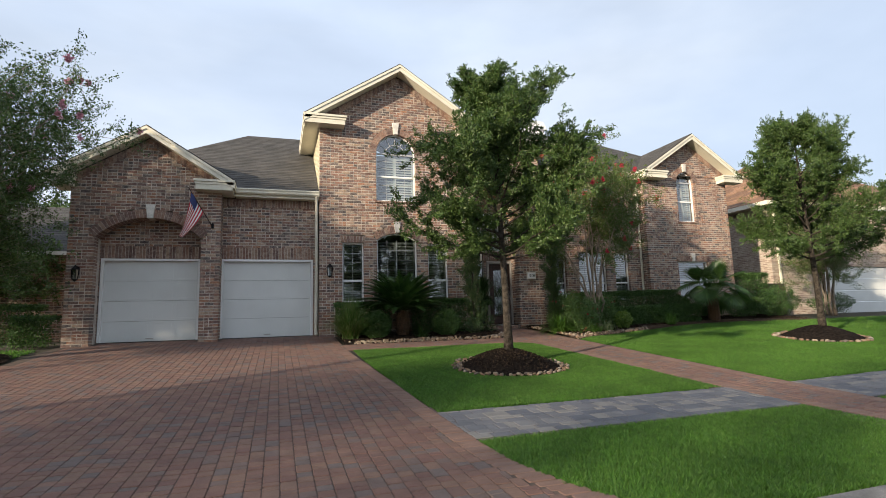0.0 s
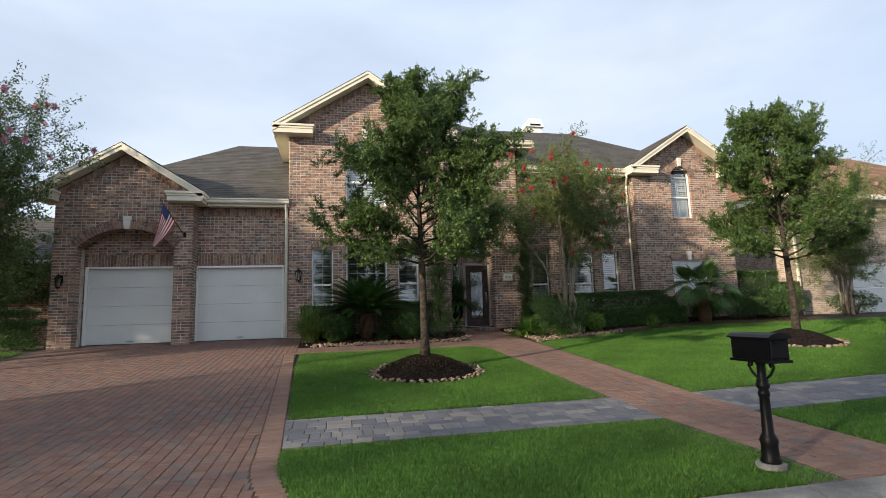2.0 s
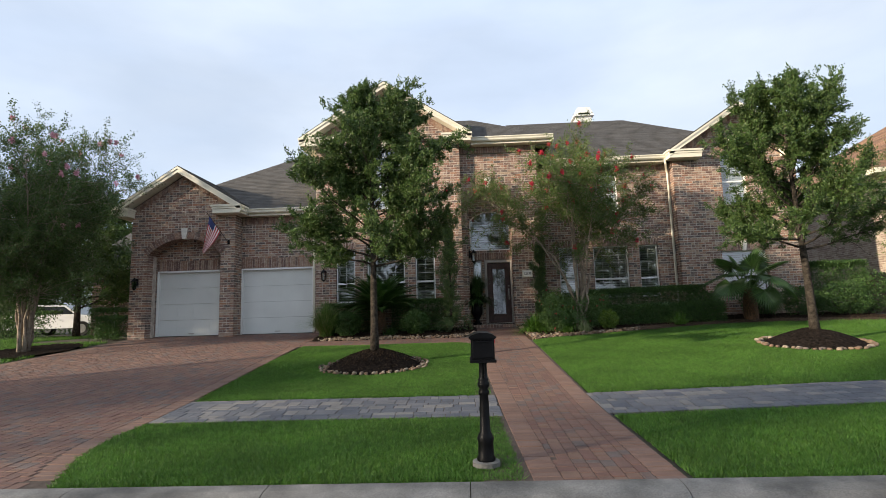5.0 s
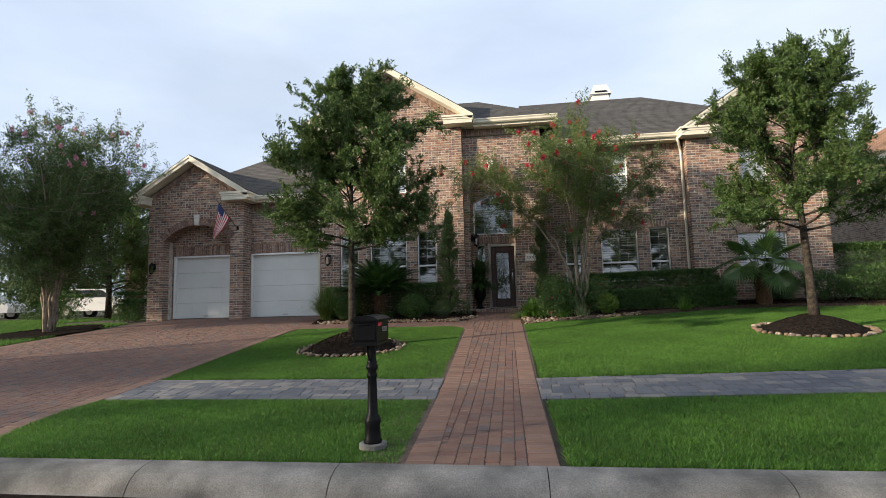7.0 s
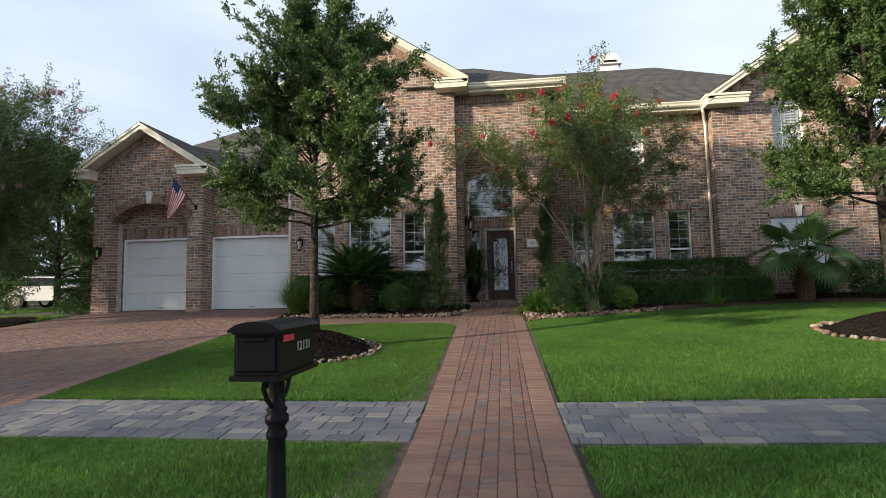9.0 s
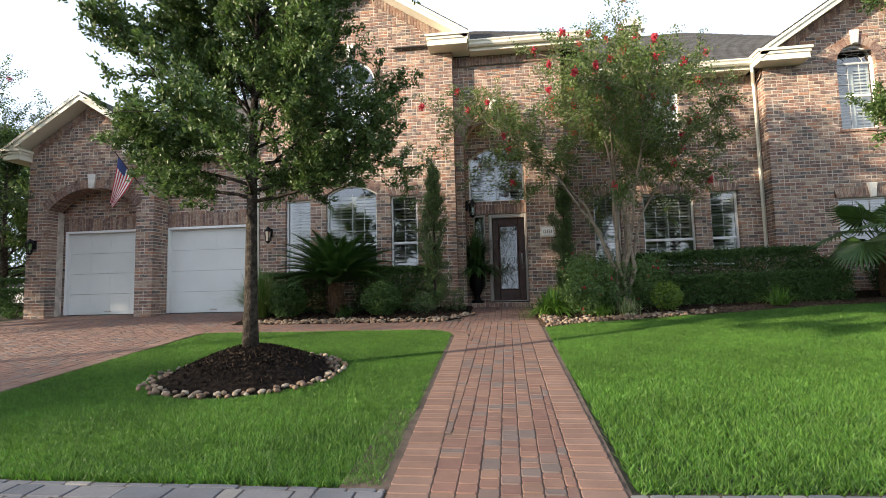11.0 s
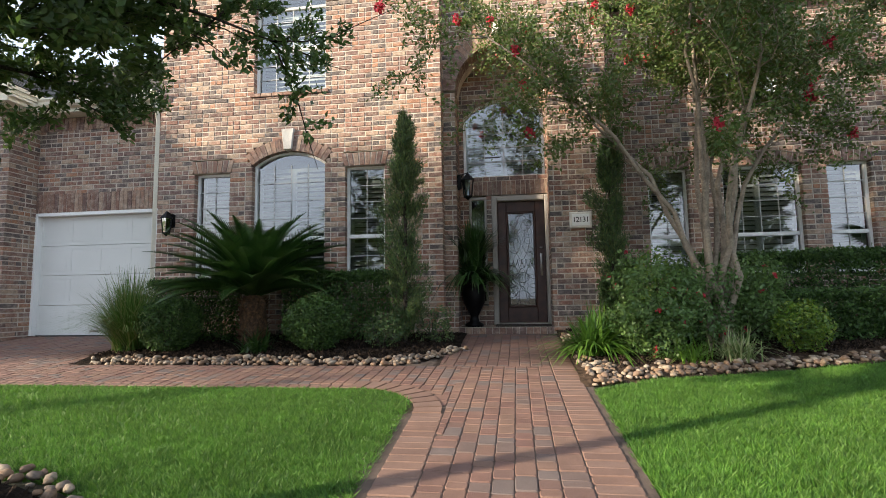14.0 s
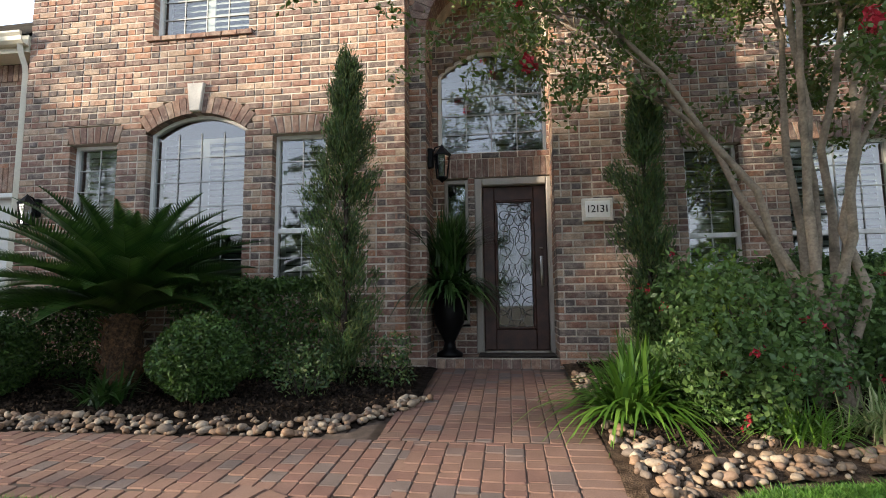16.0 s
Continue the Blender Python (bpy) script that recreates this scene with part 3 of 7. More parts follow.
def window(u0, u1, z0, z1, y, rail=None, arch=None, cols=2, rows=(3, 2), shutters=True, stile=True, sill=True, label="white sash window with shutters behind the glass"):
    """A window in a wall that faces -y. arch: (cu, cz, r) of a round or flat head above z1."""
    window_count[0] += 1
    win = tagged(new("window"), label)
    win.parent = house
    y += 0.03
    f, d0, d1 = 0.04, y + 0.07, y + 0.13
    outline = [(u0, z0), (u1, z0)]
    inner = [(u0 + f, z0 + f), (u1 - f, z0 + f)]
    if arch:
        cu, cz, r = arch
        a1 = math.acos(max(-1, min(1, (u1 - cu) / r)))
        outline += arc(cu, cz, r, a1, math.pi - a1, 20)
        ri = r - f
        ai = math.acos(max(-1, min(1, (u1 - f - cu) / ri)))
        inner += arc(cu, cz, ri, ai, math.pi - ai, 20)
        top = cz + r
    else:
        outline += [(u1, z1), (u0, z1)]
        inner += [(u1 - f, z1 - f), (u0 + f, z1 - f)]
        top = z1
    n = len(outline)
    m = Mesh()
    m.add([(u, d0, z) for u, z in outline] + [(u, d0, z) for u, z in inner] + [(u, d1, z) for u, z in outline] + [(u, d1, z) for u, z in inner],
          [q for i in range(n) for q in ((i, (i + 1) % n, n + (i + 1) % n, n + i), (n + i, n + (i + 1) % n, 3 * n + (i + 1) % n, 3 * n + i), (i, 2 * n + i, 2 * n + (i + 1) % n, (i + 1) % n))])
    part("window_frame", m, M_WHITE, win)
    pane = Mesh()
    yp = y + 0.105
    pane.add([(u, yp, z) for u, z in inner], [tuple(range(n))])
    glass = part("pane", pane, M_GLASS, win, "sky-reflecting window pane")
    glass.visible_shadow = False
    if rail:
        m = Mesh()
        m.soft_box(u0 + f, u1 - f, y + 0.075, y + 0.125, rail - 0.03, rail + 0.03, 0.006)
        part("meeting_rail", m, M_WHITE, win)
    bars = Mesh()
    lo = z0 + f
    zones = [(lo, rail - 0.03), (rail + 0.03, z1 - (0 if arch else f))] if rail else [(lo, z1 - f)]
    for (a, b), k in zip(zones, rows):
        for i in range(1, cols):
            u = u0 + f + (u1 - u0 - 2 * f) * i / cols
            bars.box(u - 0.006, u + 0.006, yp - 0.012, yp - 0.004, a, b)
        for i in range(1, k):
            z = a + (b - a) * i / k
            bars.box(u0 + f, u1 - f, yp - 0.0135, yp - 0.0025, z - 0.006, z + 0.006)
    if arch and arch[2] < 0.9:
        cu, cz, r = arch
        bars.soft_box(u0 + f, u1 - f, y + 0.08, y + 0.12, z1 - 0.025, z1 + 0.025, 0.005)
        pts = arc(cu, cz, r * 0.5, 0.12, math.pi - 0.12, 16)
        bars.tube([(u, yp - 0.008, z) for u, z in pts], [0.009] * len(pts), 4)
        for ang in (30, 60, 90, 120, 150):
            c, s = math.cos(radians(ang)), math.sin(radians(ang))
            bars.tube([(cu + r * 0.5 * c, yp - 0.008, cz + r * 0.5 * s), (cu + (r - f) * c, yp - 0.008, cz + (r - f) * s)], [0.009, 0.009], 4)
    if bars.v:
        part("glazing_grid", bars, M_GRID, win)
    if shutters:
        ys_ = y + 0.20
        panels = 2 if u1 - u0 > 0.8 else 1
        hz = z1 - f
        split = rail or 0.5 * (z0 + hz)
        fr = Mesh()
        for p in range(panels):
            a, b = u0 + 0.03 + (u1 - u0 - 0.06) * p / panels, u0 + 0.03 + (u1 - u0 - 0.06) * (p + 1) / panels
            for s in ((a, a + 0.05), (b - 0.05, b)):
                fr.box(s[0], s[1], ys_ - 0.012, ys_ + 0.016, z0 + 0.03, hz)
            for zz in (z0 + 0.03, split - 0.03, hz - 0.06):
                fr.box(a + 0.05, b - 0.05, ys_ - 0.012, ys_ + 0.016, zz, zz + 0.06)
            k = 0
            zz = z0 + 0.12
            slat = None
            while zz < hz - 0.06:
                if abs(zz - split) > 0.05:
                    if slat is None:
                        t, h0, h1 = 0.028, a + 0.05, b - 0.05
                        slat = Mesh().add([(h0, -0.03, -t), (h1, -0.03, -t), (h1, 0.03, t), (h0, 0.03, t), (h0, -0.03, 0.01 - t), (h1, -0.03, 0.01 - t), (h1, 0.03, t + 0.01), (h0, 0.03, t + 0.01)],
                                          [(0, 3, 2, 1), (4, 5, 6, 7), (0, 1, 5, 4), (2, 3, 7, 6)]).data("louvre", M_SHUTTER)
                    ob = new("louvre", slat)
                    ob.location, ob.parent = (0, ys_, zz), win
                zz += 0.078
        part("shutter_frame", fr, M_SHUTTER, win)
    return win


def jack_arch(w, u0, u1, z, h=0.2):
    w.soldiers(u0 - 0.02, u1 + 0.02, z, z + h, flare=0.06)


# ---- garage bay with its gable, wide arch and recessed first door ----
GAR_Y, DOOR_Y, MID_Y, ENT_Y, REC_Y, MAIN_Y, WING_Y = 14.6, 15.15, 14.88, 15.15, 15.7, 15.9, 15.5
def at_y(y):
    return Wall((0, y, 0), (1, 0, 0), (0, 1, 0))


def gable_span(cx, apex, slope, u0, u1, eave):
    return lambda z: (u0, u1) if z < eave else (max(u0, cx - (apex - z) / slope), min(u1, cx + (apex - z) / slope))


bay_cx, bay_l, bay_r = -3.2, -4.93, -1.46
ARCH_U0, ARCH_U1 = -4.36, -1.93
ac = segment(ARCH_U0, ARCH_U1, 3.72, 4.24)
w = at_y(GAR_Y)
half = math.acos((ARCH_U1 - ac[0]) / ac[2])
w.courses(gable_span(bay_cx, 6.36, 0.63, bay_l, bay_r, 5.2), BASE, 6.35, [rect_hole(ARCH_U0, ARCH_U1, 0, 3.73), arch_hole(ac[0], ac[1], ac[2] + 0.22, 3.72, half)], thick=0.5, depth=0.3)
w.voussoirs(ac[0], ac[1], ac[2], ac[2] + 0.22, half, math.pi - half, depth=0.4, gap=(math.pi / 2 - 0.05, math.pi / 2 + 0.05))
for s in (-1, 1):
    n = 22
    for i in range(n):
        p = [(bay_cx + s * (0.05 + 1.6 * (i + k) / n), 6.36 - 0.63 * (0.05 + 1.6 * (i + k) / n)) for k in (0.04, 0.96)]
        q = [(p[0][0], p[0][1]), (p[0][0] - s * 0.0, p[0][1] - 0.2), (p[1][0], p[1][1] - 0.2), (p[1][0], p[1][1])]
        w.block(w.special, q if s > 0 else q[::-1], -0.012, 0.05)
bay = w.finish("wall_garage_bay", "brown brick garage gable with a wide flat arch", house)
keystone(w, ac[0], 4.22, 4.58, bay, 0.09)
w = Wall((bay_r, GAR_Y, 0), (0, 1, 0), (-1, 0, 0))
w.courses(lambda z: (0, 0.55), BASE, 5.15, thick=0.3)
w.finish("wall_bay_side", "brown brick return of the garage bay", house)
w = Wall((bay_l, 22.0, 0), (0, -1, 0), (1, 0, 0))
w.courses(lambda z: (0, 7.4), BASE, 5.15)
w.finish("wall_west", "brown brick side wall of the garage", house)

# inner jambs of the arch and the wall round both doors
w = at_y(DOOR_Y)
D1, D2, DTOP = (-4.36, -1.98), (-1.5, 1.0), 3.23
w.courses(lambda z: (bay_l + 0.2, 1.12), BASE, 5.07, [rect_hole(D1[0], D1[1], 0, DTOP + 0.32), rect_hole(D2[0], D2[1], 0, DTOP + 0.32), rect_hole(bay_l, 1.12, 4.72, 9)])
w.soldiers(D1[0], D1[1], DTOP, DTOP + 0.34)
w.soldiers(D2[0] - 0.0, D2[1], DTOP, DTOP + 0.34)
w.soldiers(bay_r, 1.12, 4.72, 4.96, d0=-0.015)
w.finish("wall_garage", "brown brick wall above and between the garage doors", house)


def garage_door(u0, u1, z0, z1, y):
    door = tagged(new("garage_door"), "closed white panelled overhead garage door", "garage door", "the two garage doors")
    door.location = (0, 0, 0)
    fr = Mesh()
    fr.soft_box(u0, u0 + 0.07, y - 0.005, y + 0.12, z0, z1, 0.006).soft_box(u1 - 0.07, u1, y - 0.005, y + 0.12, z0, z1, 0.006).soft_box(u0 + 0.07, u1 - 0.07, y - 0.005, y + 0.12, z1 - 0.06, z1, 0.006)
    part("door_frame", fr, M_WHITE, door)
    a, b, top = u0 + 0.07, u1 - 0.07, z1 - 0.06
    h = (top - z0) / 4
    for s in range(4):
        m = Mesh()
        za, zb = z0 + s * h + 0.003, z0 + (s + 1) * h - 0.003
        yy = y + 0.1
        cols = 4
        cw = (b - a) / cols
        # rails and stiles proud of the sunken, raised-centre panels
        m.soft_box(a, b, yy, yy + 0.04, za, za + 0.07, 0.0025).soft_box(a, b, yy, yy + 0.04, zb - 0.07, zb, 0.0025)
        for c in range(cols + 1):
            u = a + c * cw
            m.soft_box(max(a, u - 0.05), min(b, u + 0.05), yy, yy + 0.04, za + 0.07, zb - 0.07, 0.001)
        for c in range(cols):
            m.soft_box(a + c * cw + 0.05, a + (c + 1) * cw - 0.05, yy + 0.0015, yy + 0.04, za + 0.07, zb - 0.07, 0.002)
        part("door_section", m, M_GARAGE, door)
    m = Mesh().box(a, b, y + 0.09, y + 0.14, z0 - 0.02, z0 + 0.004)
    part("bottom_seal", m, M_TYRE, door)
    m = Mesh().soft_box(0.5 * (a + b) - 0.09, 0.5 * (a + b) + 0.09, y + 0.07, y + 0.1, z0 + 0.06, z0 + 0.09, 0.008)
    part("lift_handle", m, M_BRASS, door, "small metal lift handle")
    return door


FLOOR = 1.06
garage_door(D1[0] + 0.01, D1[1] - 0.01, FLOOR, DTOP, DOOR_Y)
garage_door(D2[0] + 0.01, D2[1] - 0.01, FLOOR, DTOP, DOOR_Y)

# ---- middle block with the tall gable ----
mid_cx, mid_l, mid_r = 3.52, 1.14, 5.95
UW = (2.82, 4.06, 5.02, 6.52)
W1, W2, W3 = (1.80, 2.43), (2.82, 4.06), (4.40, 5.04)
uc = (3.44, 6.52, 0.62)
s2 = segment(W2[0], W2[1], 3.82, 4.03)
w = at_y(MID_Y)
half2 = math.acos((W2[1] - s2[0]) / s2[2])
w.courses(gable_span(mid_cx, 9.04, 0.645, mid_l, mid_r, 7.3), BASE, 9.0,
          [rect_hole(UW[0], UW[1], UW[2] - 0.06, UW[3]), arch_hole(uc[0], uc[1], uc[2] + 0.2, 6.52),
           rect_hole(W1[0], W1[1], 1.95, 3.72), rect_hole(W1[0] - 0.03, W1[1] + 0.03, 3.72, 3.94), rect_hole(W3[0], W3[1], 1.95, 3.72), rect_hole(W3[0] - 0.03, W3[1] + 0.03, 3.72, 3.94),
           rect_hole(W2[0], W2[1], 1.95, 3.83), arch_hole(s2[0], s2[1], s2[2] + 0.2, 3.8, half2)])
w.voussoirs(*uc, uc[2] + 0.2, 0, math.pi, gap=(math.pi / 2 - 0.1, math.pi / 2 + 0.1))
w.voussoirs(*s2, s2[2] + 0.2, half2, math.pi - half2, gap=(math.pi / 2 - 0.06, math.pi / 2 + 0.06))
jack_arch(w, W1[0], W1[1], 3.72, 0.21)
jack_arch(w, W3[0], W3[1], 3.72, 0.21)
w.soldiers(UW[0] - 0.06, UW[1] + 0.06, UW[2] - 0.065, UW[2], d0=-0.03, width=0.2)
for s in (-1, 1):
    n = 34
    for i in range(n):
        p = [(mid_cx + s * (0.05 + 2.5 * (i + k) / n), 9.04 - 0.645 * (0.05 + 2.5 * (i + k) / n)) for k in (0.04, 0.96)]
        q = [(p[0][0], p[0][1]), (p[0][0], p[0][1] - 0.22), (p[1][0], p[1][1] - 0.22), (p[1][0], p[1][1])]
        w.block(w.special, q if s > 0 else q[::-1], -0.012, 0.05)
mid = w.finish("wall_middle", "brown brick gabled wall with arched windows", house, pick=lambda u, z: 5.0 < u < 5.95 and 1.6 < z < 4.6)
keystone(w, 3.44, 7.13, 7.5, mid, 0.085)
keystone(w, 3.44, 4.04, 4.38, mid, 0.085)
window(UW[0], UW[1], UW[2], UW[3], MID_Y, rail=5.8, arch=uc, cols=4, rows=(3, 3))
window(W1[0], W1[1], 1.97, 3.72, MID_Y, rail=2.6, cols=2, rows=(2, 4))
window(W2[0], W2[1], 1.97, 3.82, MID_Y, rail=2.6, arch=s2, cols=4, rows=(2, 4), label="wide flat-arched window with white shutters behind")
window(W3[0], W3[1], 1.97, 3.72, MID_Y, rail=2.6, cols=2, rows=(2, 4))
w = Wall((mid_r, MID_Y, 0), (0, 1, 0), (-1, 0, 0))
w.courses(lambda z: (0, 0.3), BASE, 7.4)
w.finish("wall_middle_side", "brown brick return beside the entry", house)
m = Mesh()
for i in range(15):
    z = 5.0 + i * 0.15
    m.add([(mid_l + 0.002, MID_Y + 0.02, z), (mid_l + 0.002, 21, z), (mid_l - 0.018, 21, z), (mid_l - 0.018, MID_Y + 0.02, z), (mid_l + 0.01, MID_Y + 0.02, z + 0.16), (mid_l + 0.01, 21, z + 0.16), (mid_l - 0.004, 21, z + 0.16), (mid_l - 0.004, MID_Y + 0.02, z + 0.16)],
          [(0, 1, 2, 3), (3, 2, 6, 7), (0, 3, 7, 4), (4, 7, 6, 5)])
m.box(mid_l + 0.012, mid_l + 0.2, MID_Y + 0.22, 21, 1, 7.2)
setting("wall_siding", m, M_SIDING, "cream lap siding on the side of the tall block", "wall", house)

# ---- entry: arched porch, upper window, door ----
ent_r = 8.5
EA = (6.86, 4.95, 0.72)
w = at_y(ENT_Y)
w.courses(lambda z: (mid_r - 0.02, ent_r), BASE, 7.2, [rect_hole(EA[0] - EA[2], EA[0] + EA[2], 0, 4.95), arch_hole(EA[0], EA[1], EA[2] + 0.22, 4.95), rect_hole(0, 20, 6.86, 9)], thick=0.3, depth=0.29)
w.voussoirs(*EA, EA[2] + 0.22, 0, math.pi, depth=0.3, gap=(math.pi / 2 - 0.1, math.pi / 2 + 0.1))
w.soldiers(mid_r, ent_r, 6.86, 7.1, d0=-0.015)
ent = w.finish("wall_entry", "brown brick entry wall with a tall round arch", house, pick=lambda u, z: u > 7.5 and 1.2 < z < 4.4)
keystone(w, EA[0], 5.66, 6.02, ent, 0.085)
for x, s in ((EA[0] - EA[2], 1), (EA[0] + EA[2], -1)):
    w = Wall((x, ENT_Y if s > 0 else REC_Y, 0), (0, s, 0), (-s, 0, 0))
    w.courses(lambda z, s=s: (0.295, 0.56) if s > 0 else (-0.01, 0.255), BASE, 4.98, thick=0.2)
    w.finish("wall_porch_jamb", "brown brick side of the porch", house)
m = Mesh()
pts = arc(EA[0], EA[1], EA[2], 0, math.pi, 24)
pto = arc(EA[0], EA[1], EA[2] + 0.1, 0, math.pi, 24)
n = len(pts)
m.add([(u, ENT_Y + 0.3, z) for u, z in pts] + [(u, REC_Y + 0.02, z) for u, z in pts] + [(u, ENT_Y + 0.3, z) for u, z in pto] + [(u, REC_Y + 0.02, z) for u, z in pto],
      [q for i in range(n - 1) for q in ((i, i + 1, n + i + 1, n + i), (2 * n + i, 3 * n + i, 3 * n + i + 1, 2 * n + i + 1))])
setting("porch_vault", m, M_MORTAR, "mortared round vault of the porch", "ceiling", house)
w = at_y(REC_Y)
PW = (6.2, 7.56, 3.62, 4.7)
pc = segment(PW[0], PW[1], 4.7, 5.0)
w.courses(lambda z: (5.9, 7.85), BASE, 5.9, [rect_hole(PW[0], PW[1], PW[2], PW[3]), arch_hole(*pc, 4.7), rect_hole(6.66, 7.62, 0, 3.29), rect_hole(6.28, 6.58, 1.5, 3.29), rect_hole(5.9, 7.85, 3.30, 3.56)])
w.soldiers(6.05, 7.7, 3.31, 3.55)
w.finish("wall_porch_back", "brown brick wall round the front door", house)
window(PW[0], PW[1], PW[2], PW[3], REC_Y, arch=pc, cols=4, rows=(4,), label="flat-arched window above the front door")
w = at_y(ENT_Y)
w.special = Mesh()
w.soldiers(6.14, 7.58, 1.0, 1.15, d0=-0.02, depth=0.3, width=0.1)
step = w.finish("porch_step", "red brick porch step with soldier-course edge", house)
w = Wall((0, 0, 0), (1, 0, 0), (0, 1, 0))
m = Mesh()
for i in range(7):
    for j in range(6):
        x0, y0 = 6.14 + i * 0.206, ENT_Y + 0.1 + j * 0.105
        m.box(x0 + 0.004, x0 + 0.202, y0 + 0.004, y0 + 0.101, 1.1, 1.15)
tagged(part("step_bricks", m, M_SOLDIER, step), kind="stuff")
part("step_bed", Mesh().box(6.13, 7.59, ENT_Y + 0.01, REC_Y + 0.2, 0.9, 1.143), M_MORTAR, step)

front = tagged(new("front_door"), "closed dark mahogany front door with leaded glass")
front.parent = house
y = REC_Y
m = Mesh()
m.soft_box(6.66, 6.75, y - 0.03, y + 0.15, 1.16, 3.29, 0.012).soft_box(7.53, 7.62, y - 0.03, y + 0.15, 1.16, 3.29, 0.012).soft_box(6.75, 7.53, y - 0.03, y + 0.15, 3.2, 3.29, 0.012)
part("door_casing", m, M_TAUPE, front, "taupe painted casing")
part("threshold", Mesh().soft_box(6.75, 7.53, y - 0.02, y + 0.15, 1.152, 1.19, 0.01), M_BRASS, front)
gl0, gl1, gz0, gz1 = 6.895, 7.375, 1.44, 3.02
m = Mesh()
m.soft_box(6.755, gl0, y + 0.05, y + 0.095, 1.195, 3.195, 0.008).soft_box(gl1, 7.525, y + 0.05, y + 0.095, 1.195, 3.195, 0.008)
m.soft_box(gl0, gl1, y + 0.05, y + 0.095, 1.195, gz0, 0.008).soft_box(gl0, gl1, y + 0.05, y + 0.095, gz1, 3.195, 0.008)
leaf = part("door_leaf", m, M_WOOD, front)
m = Mesh()
for a, b, c, d in ((gl0, gl0 + 0.03, gz0, gz1), (gl1 - 0.03, gl1, gz0, gz1), (gl0 + 0.03, gl1 - 0.03, gz0, gz0 + 0.03), (gl0 + 0.03, gl1 - 0.03, gz1 - 0.03, gz1)):
    m.soft_box(a, b, y + 0.035, y + 0.06, c, d, 0.01)
part("glass_moulding", m, M_WOOD, front)
pane = part("door_glass", Mesh().box(gl0 + 0.02, gl1 - 0.02, y + 0.066, y + 0.074, gz0 + 0.02, gz1 - 0.02), M_DOOR_GLASS, front, "bevelled leaded glass")
cames = Mesh()
gx, gw, gh = 0.5 * (gl0 + gl1), gl1 - gl0 - 0.06, gz1 - gz0 - 0.06
yy = y + 0.062
def came(points):
    cames.tube([(gx + u * gw / 2, yy, gz0 + 0.03 + v * gh) for u, v in points], [0.0045] * len(points), 4)
def ellipse(cu, cv, ru, rv, a0=0, a1=360, n=16):
    return [(cu + ru * math.cos(radians(a0 + (a1 - a0) * i / n)), cv + rv * math.sin(radians(a0 + (a1 - a0) * i / n))) for i in range(n + 1)]
came([(-0.97, 0.01), (0.97, 0.01), (0.97, 0.99), (-0.97, 0.99), (-0.97, 0.01)])
for c in (0.10, 0.30):
    came(ellipse(0, c, 0.55, 0.055))
    came(ellipse(0, c, 0.28, 0.1))
for s in (-1, 1):
    for c in (0.06, 0.16, 0.26, 0.36):
        came(ellipse(s * 0.97, c, 0.62, 0.075, 90 if s > 0 else -90, 270 if s > 0 else 90))
for k in range(6):
    came([(-0.9 + 0.36 * k, 0.40), (-0.6 + 0.36 * k * 0.9, 0.50)])
    came([(0.9 - 0.36 * k, 0.40), (0.6 - 0.36 * k * 0.9, 0.50)])
for s in (-1, 1):
    came([(s * (0.15 + 0.6 * math.sin(t * 3.1) * (1 - 0.4 * t)), 0.5 + 0.45 * t) for t in [i / 18 for i in range(19)]])
    came([(s * (0.6 - 0.55 * math.sin(t * 4.2)), 0.52 + 0.42 * t) for t in [i / 18 for i in range(19)]])
    for c in (0.6, 0.7, 0.8, 0.9):
        came(ellipse(s * 0.55, c, 0.3, 0.035))
    came(ellipse(s * 0.3, 0.86, 0.28, 0.05))
came(ellipse(0, 0.73, 0.3, 0.07))
came(ellipse(0, 0.95, 0.4, 0.03))
part("tracery", cames, M_LEAD, front, "silvery lead cames in scrolls")
m = Mesh()
m.soft_box(7.435, 7.475, y + 0.038, y + 0.052, 1.95, 2.32, 0.006)
m.tube([(7.455, y + 0.04, 2.28), (7.455, y - 0.01, 2.27), (7.455, y - 0.015, 2.1), (7.455, y - 0.01, 2.02), (7.455, y + 0.04, 2.0)], [0.009] * 5, 8)
m.lathe([(0.0, 0), (0.022, 0), (0.022, 0.02), (0.0, 0.024)], (7.455, y + 0.03, 2.4), 12)
part("door_handle", m, M_BRASS, front, "satin metal grip handle", True)
m = Mesh()
for a, b, c, d in ((6.28, 6.32, 1.5, 3.29), (6.54, 6.58, 1.5, 3.29), (6.32, 6.54, 1.5, 1.55), (6.32, 6.54, 3.24, 3.29)):
    m.soft_box(a, b, y + 0.02, y + 0.1, c, d, 0.006)
side = tagged(new("sidelight"), "narrow taupe sidelight window beside the front door")
side.parent = house
part("window_frame", m, M_TAUPE, side)
g = part("pane", Mesh().box(6.32, 6.54, y + 0.06, y + 0.066, 1.55, 3.24), M_GLASS, side)
g.visible_shadow = False

# ---- main wall to the right, and its windows ----
w = at_y(MAIN_Y)
M0, M1, M2, MU = (9.22, 9.85), (10.38, 11.56), (11.92, 12.55), (10.5, 11.36)
w.courses(lambda z: (ent_r - 0.3, 13.12), BASE, 6.7, [rect_hole(a, b, 1.9, 3.66) for a, b in (M0, M1, M2)] + [rect_hole(a - 0.03, b + 0.03, 3.66, 3.88) for a, b in (M0, M1, M2)] +
          [rect_hole(MU[0], MU[1], 4.8, 6.2), rect_hole(0, 20, 6.2, 9)])
for a, b in (M0, M1, M2):
    jack_arch(w, a, b, 3.66, 0.22)
w.soldiers(ent_r - 0.3, 13.12, 6.2, 6.44, d0=-0.012)
w.finish("wall_main", "brown brick main wall with shuttered windows", house)
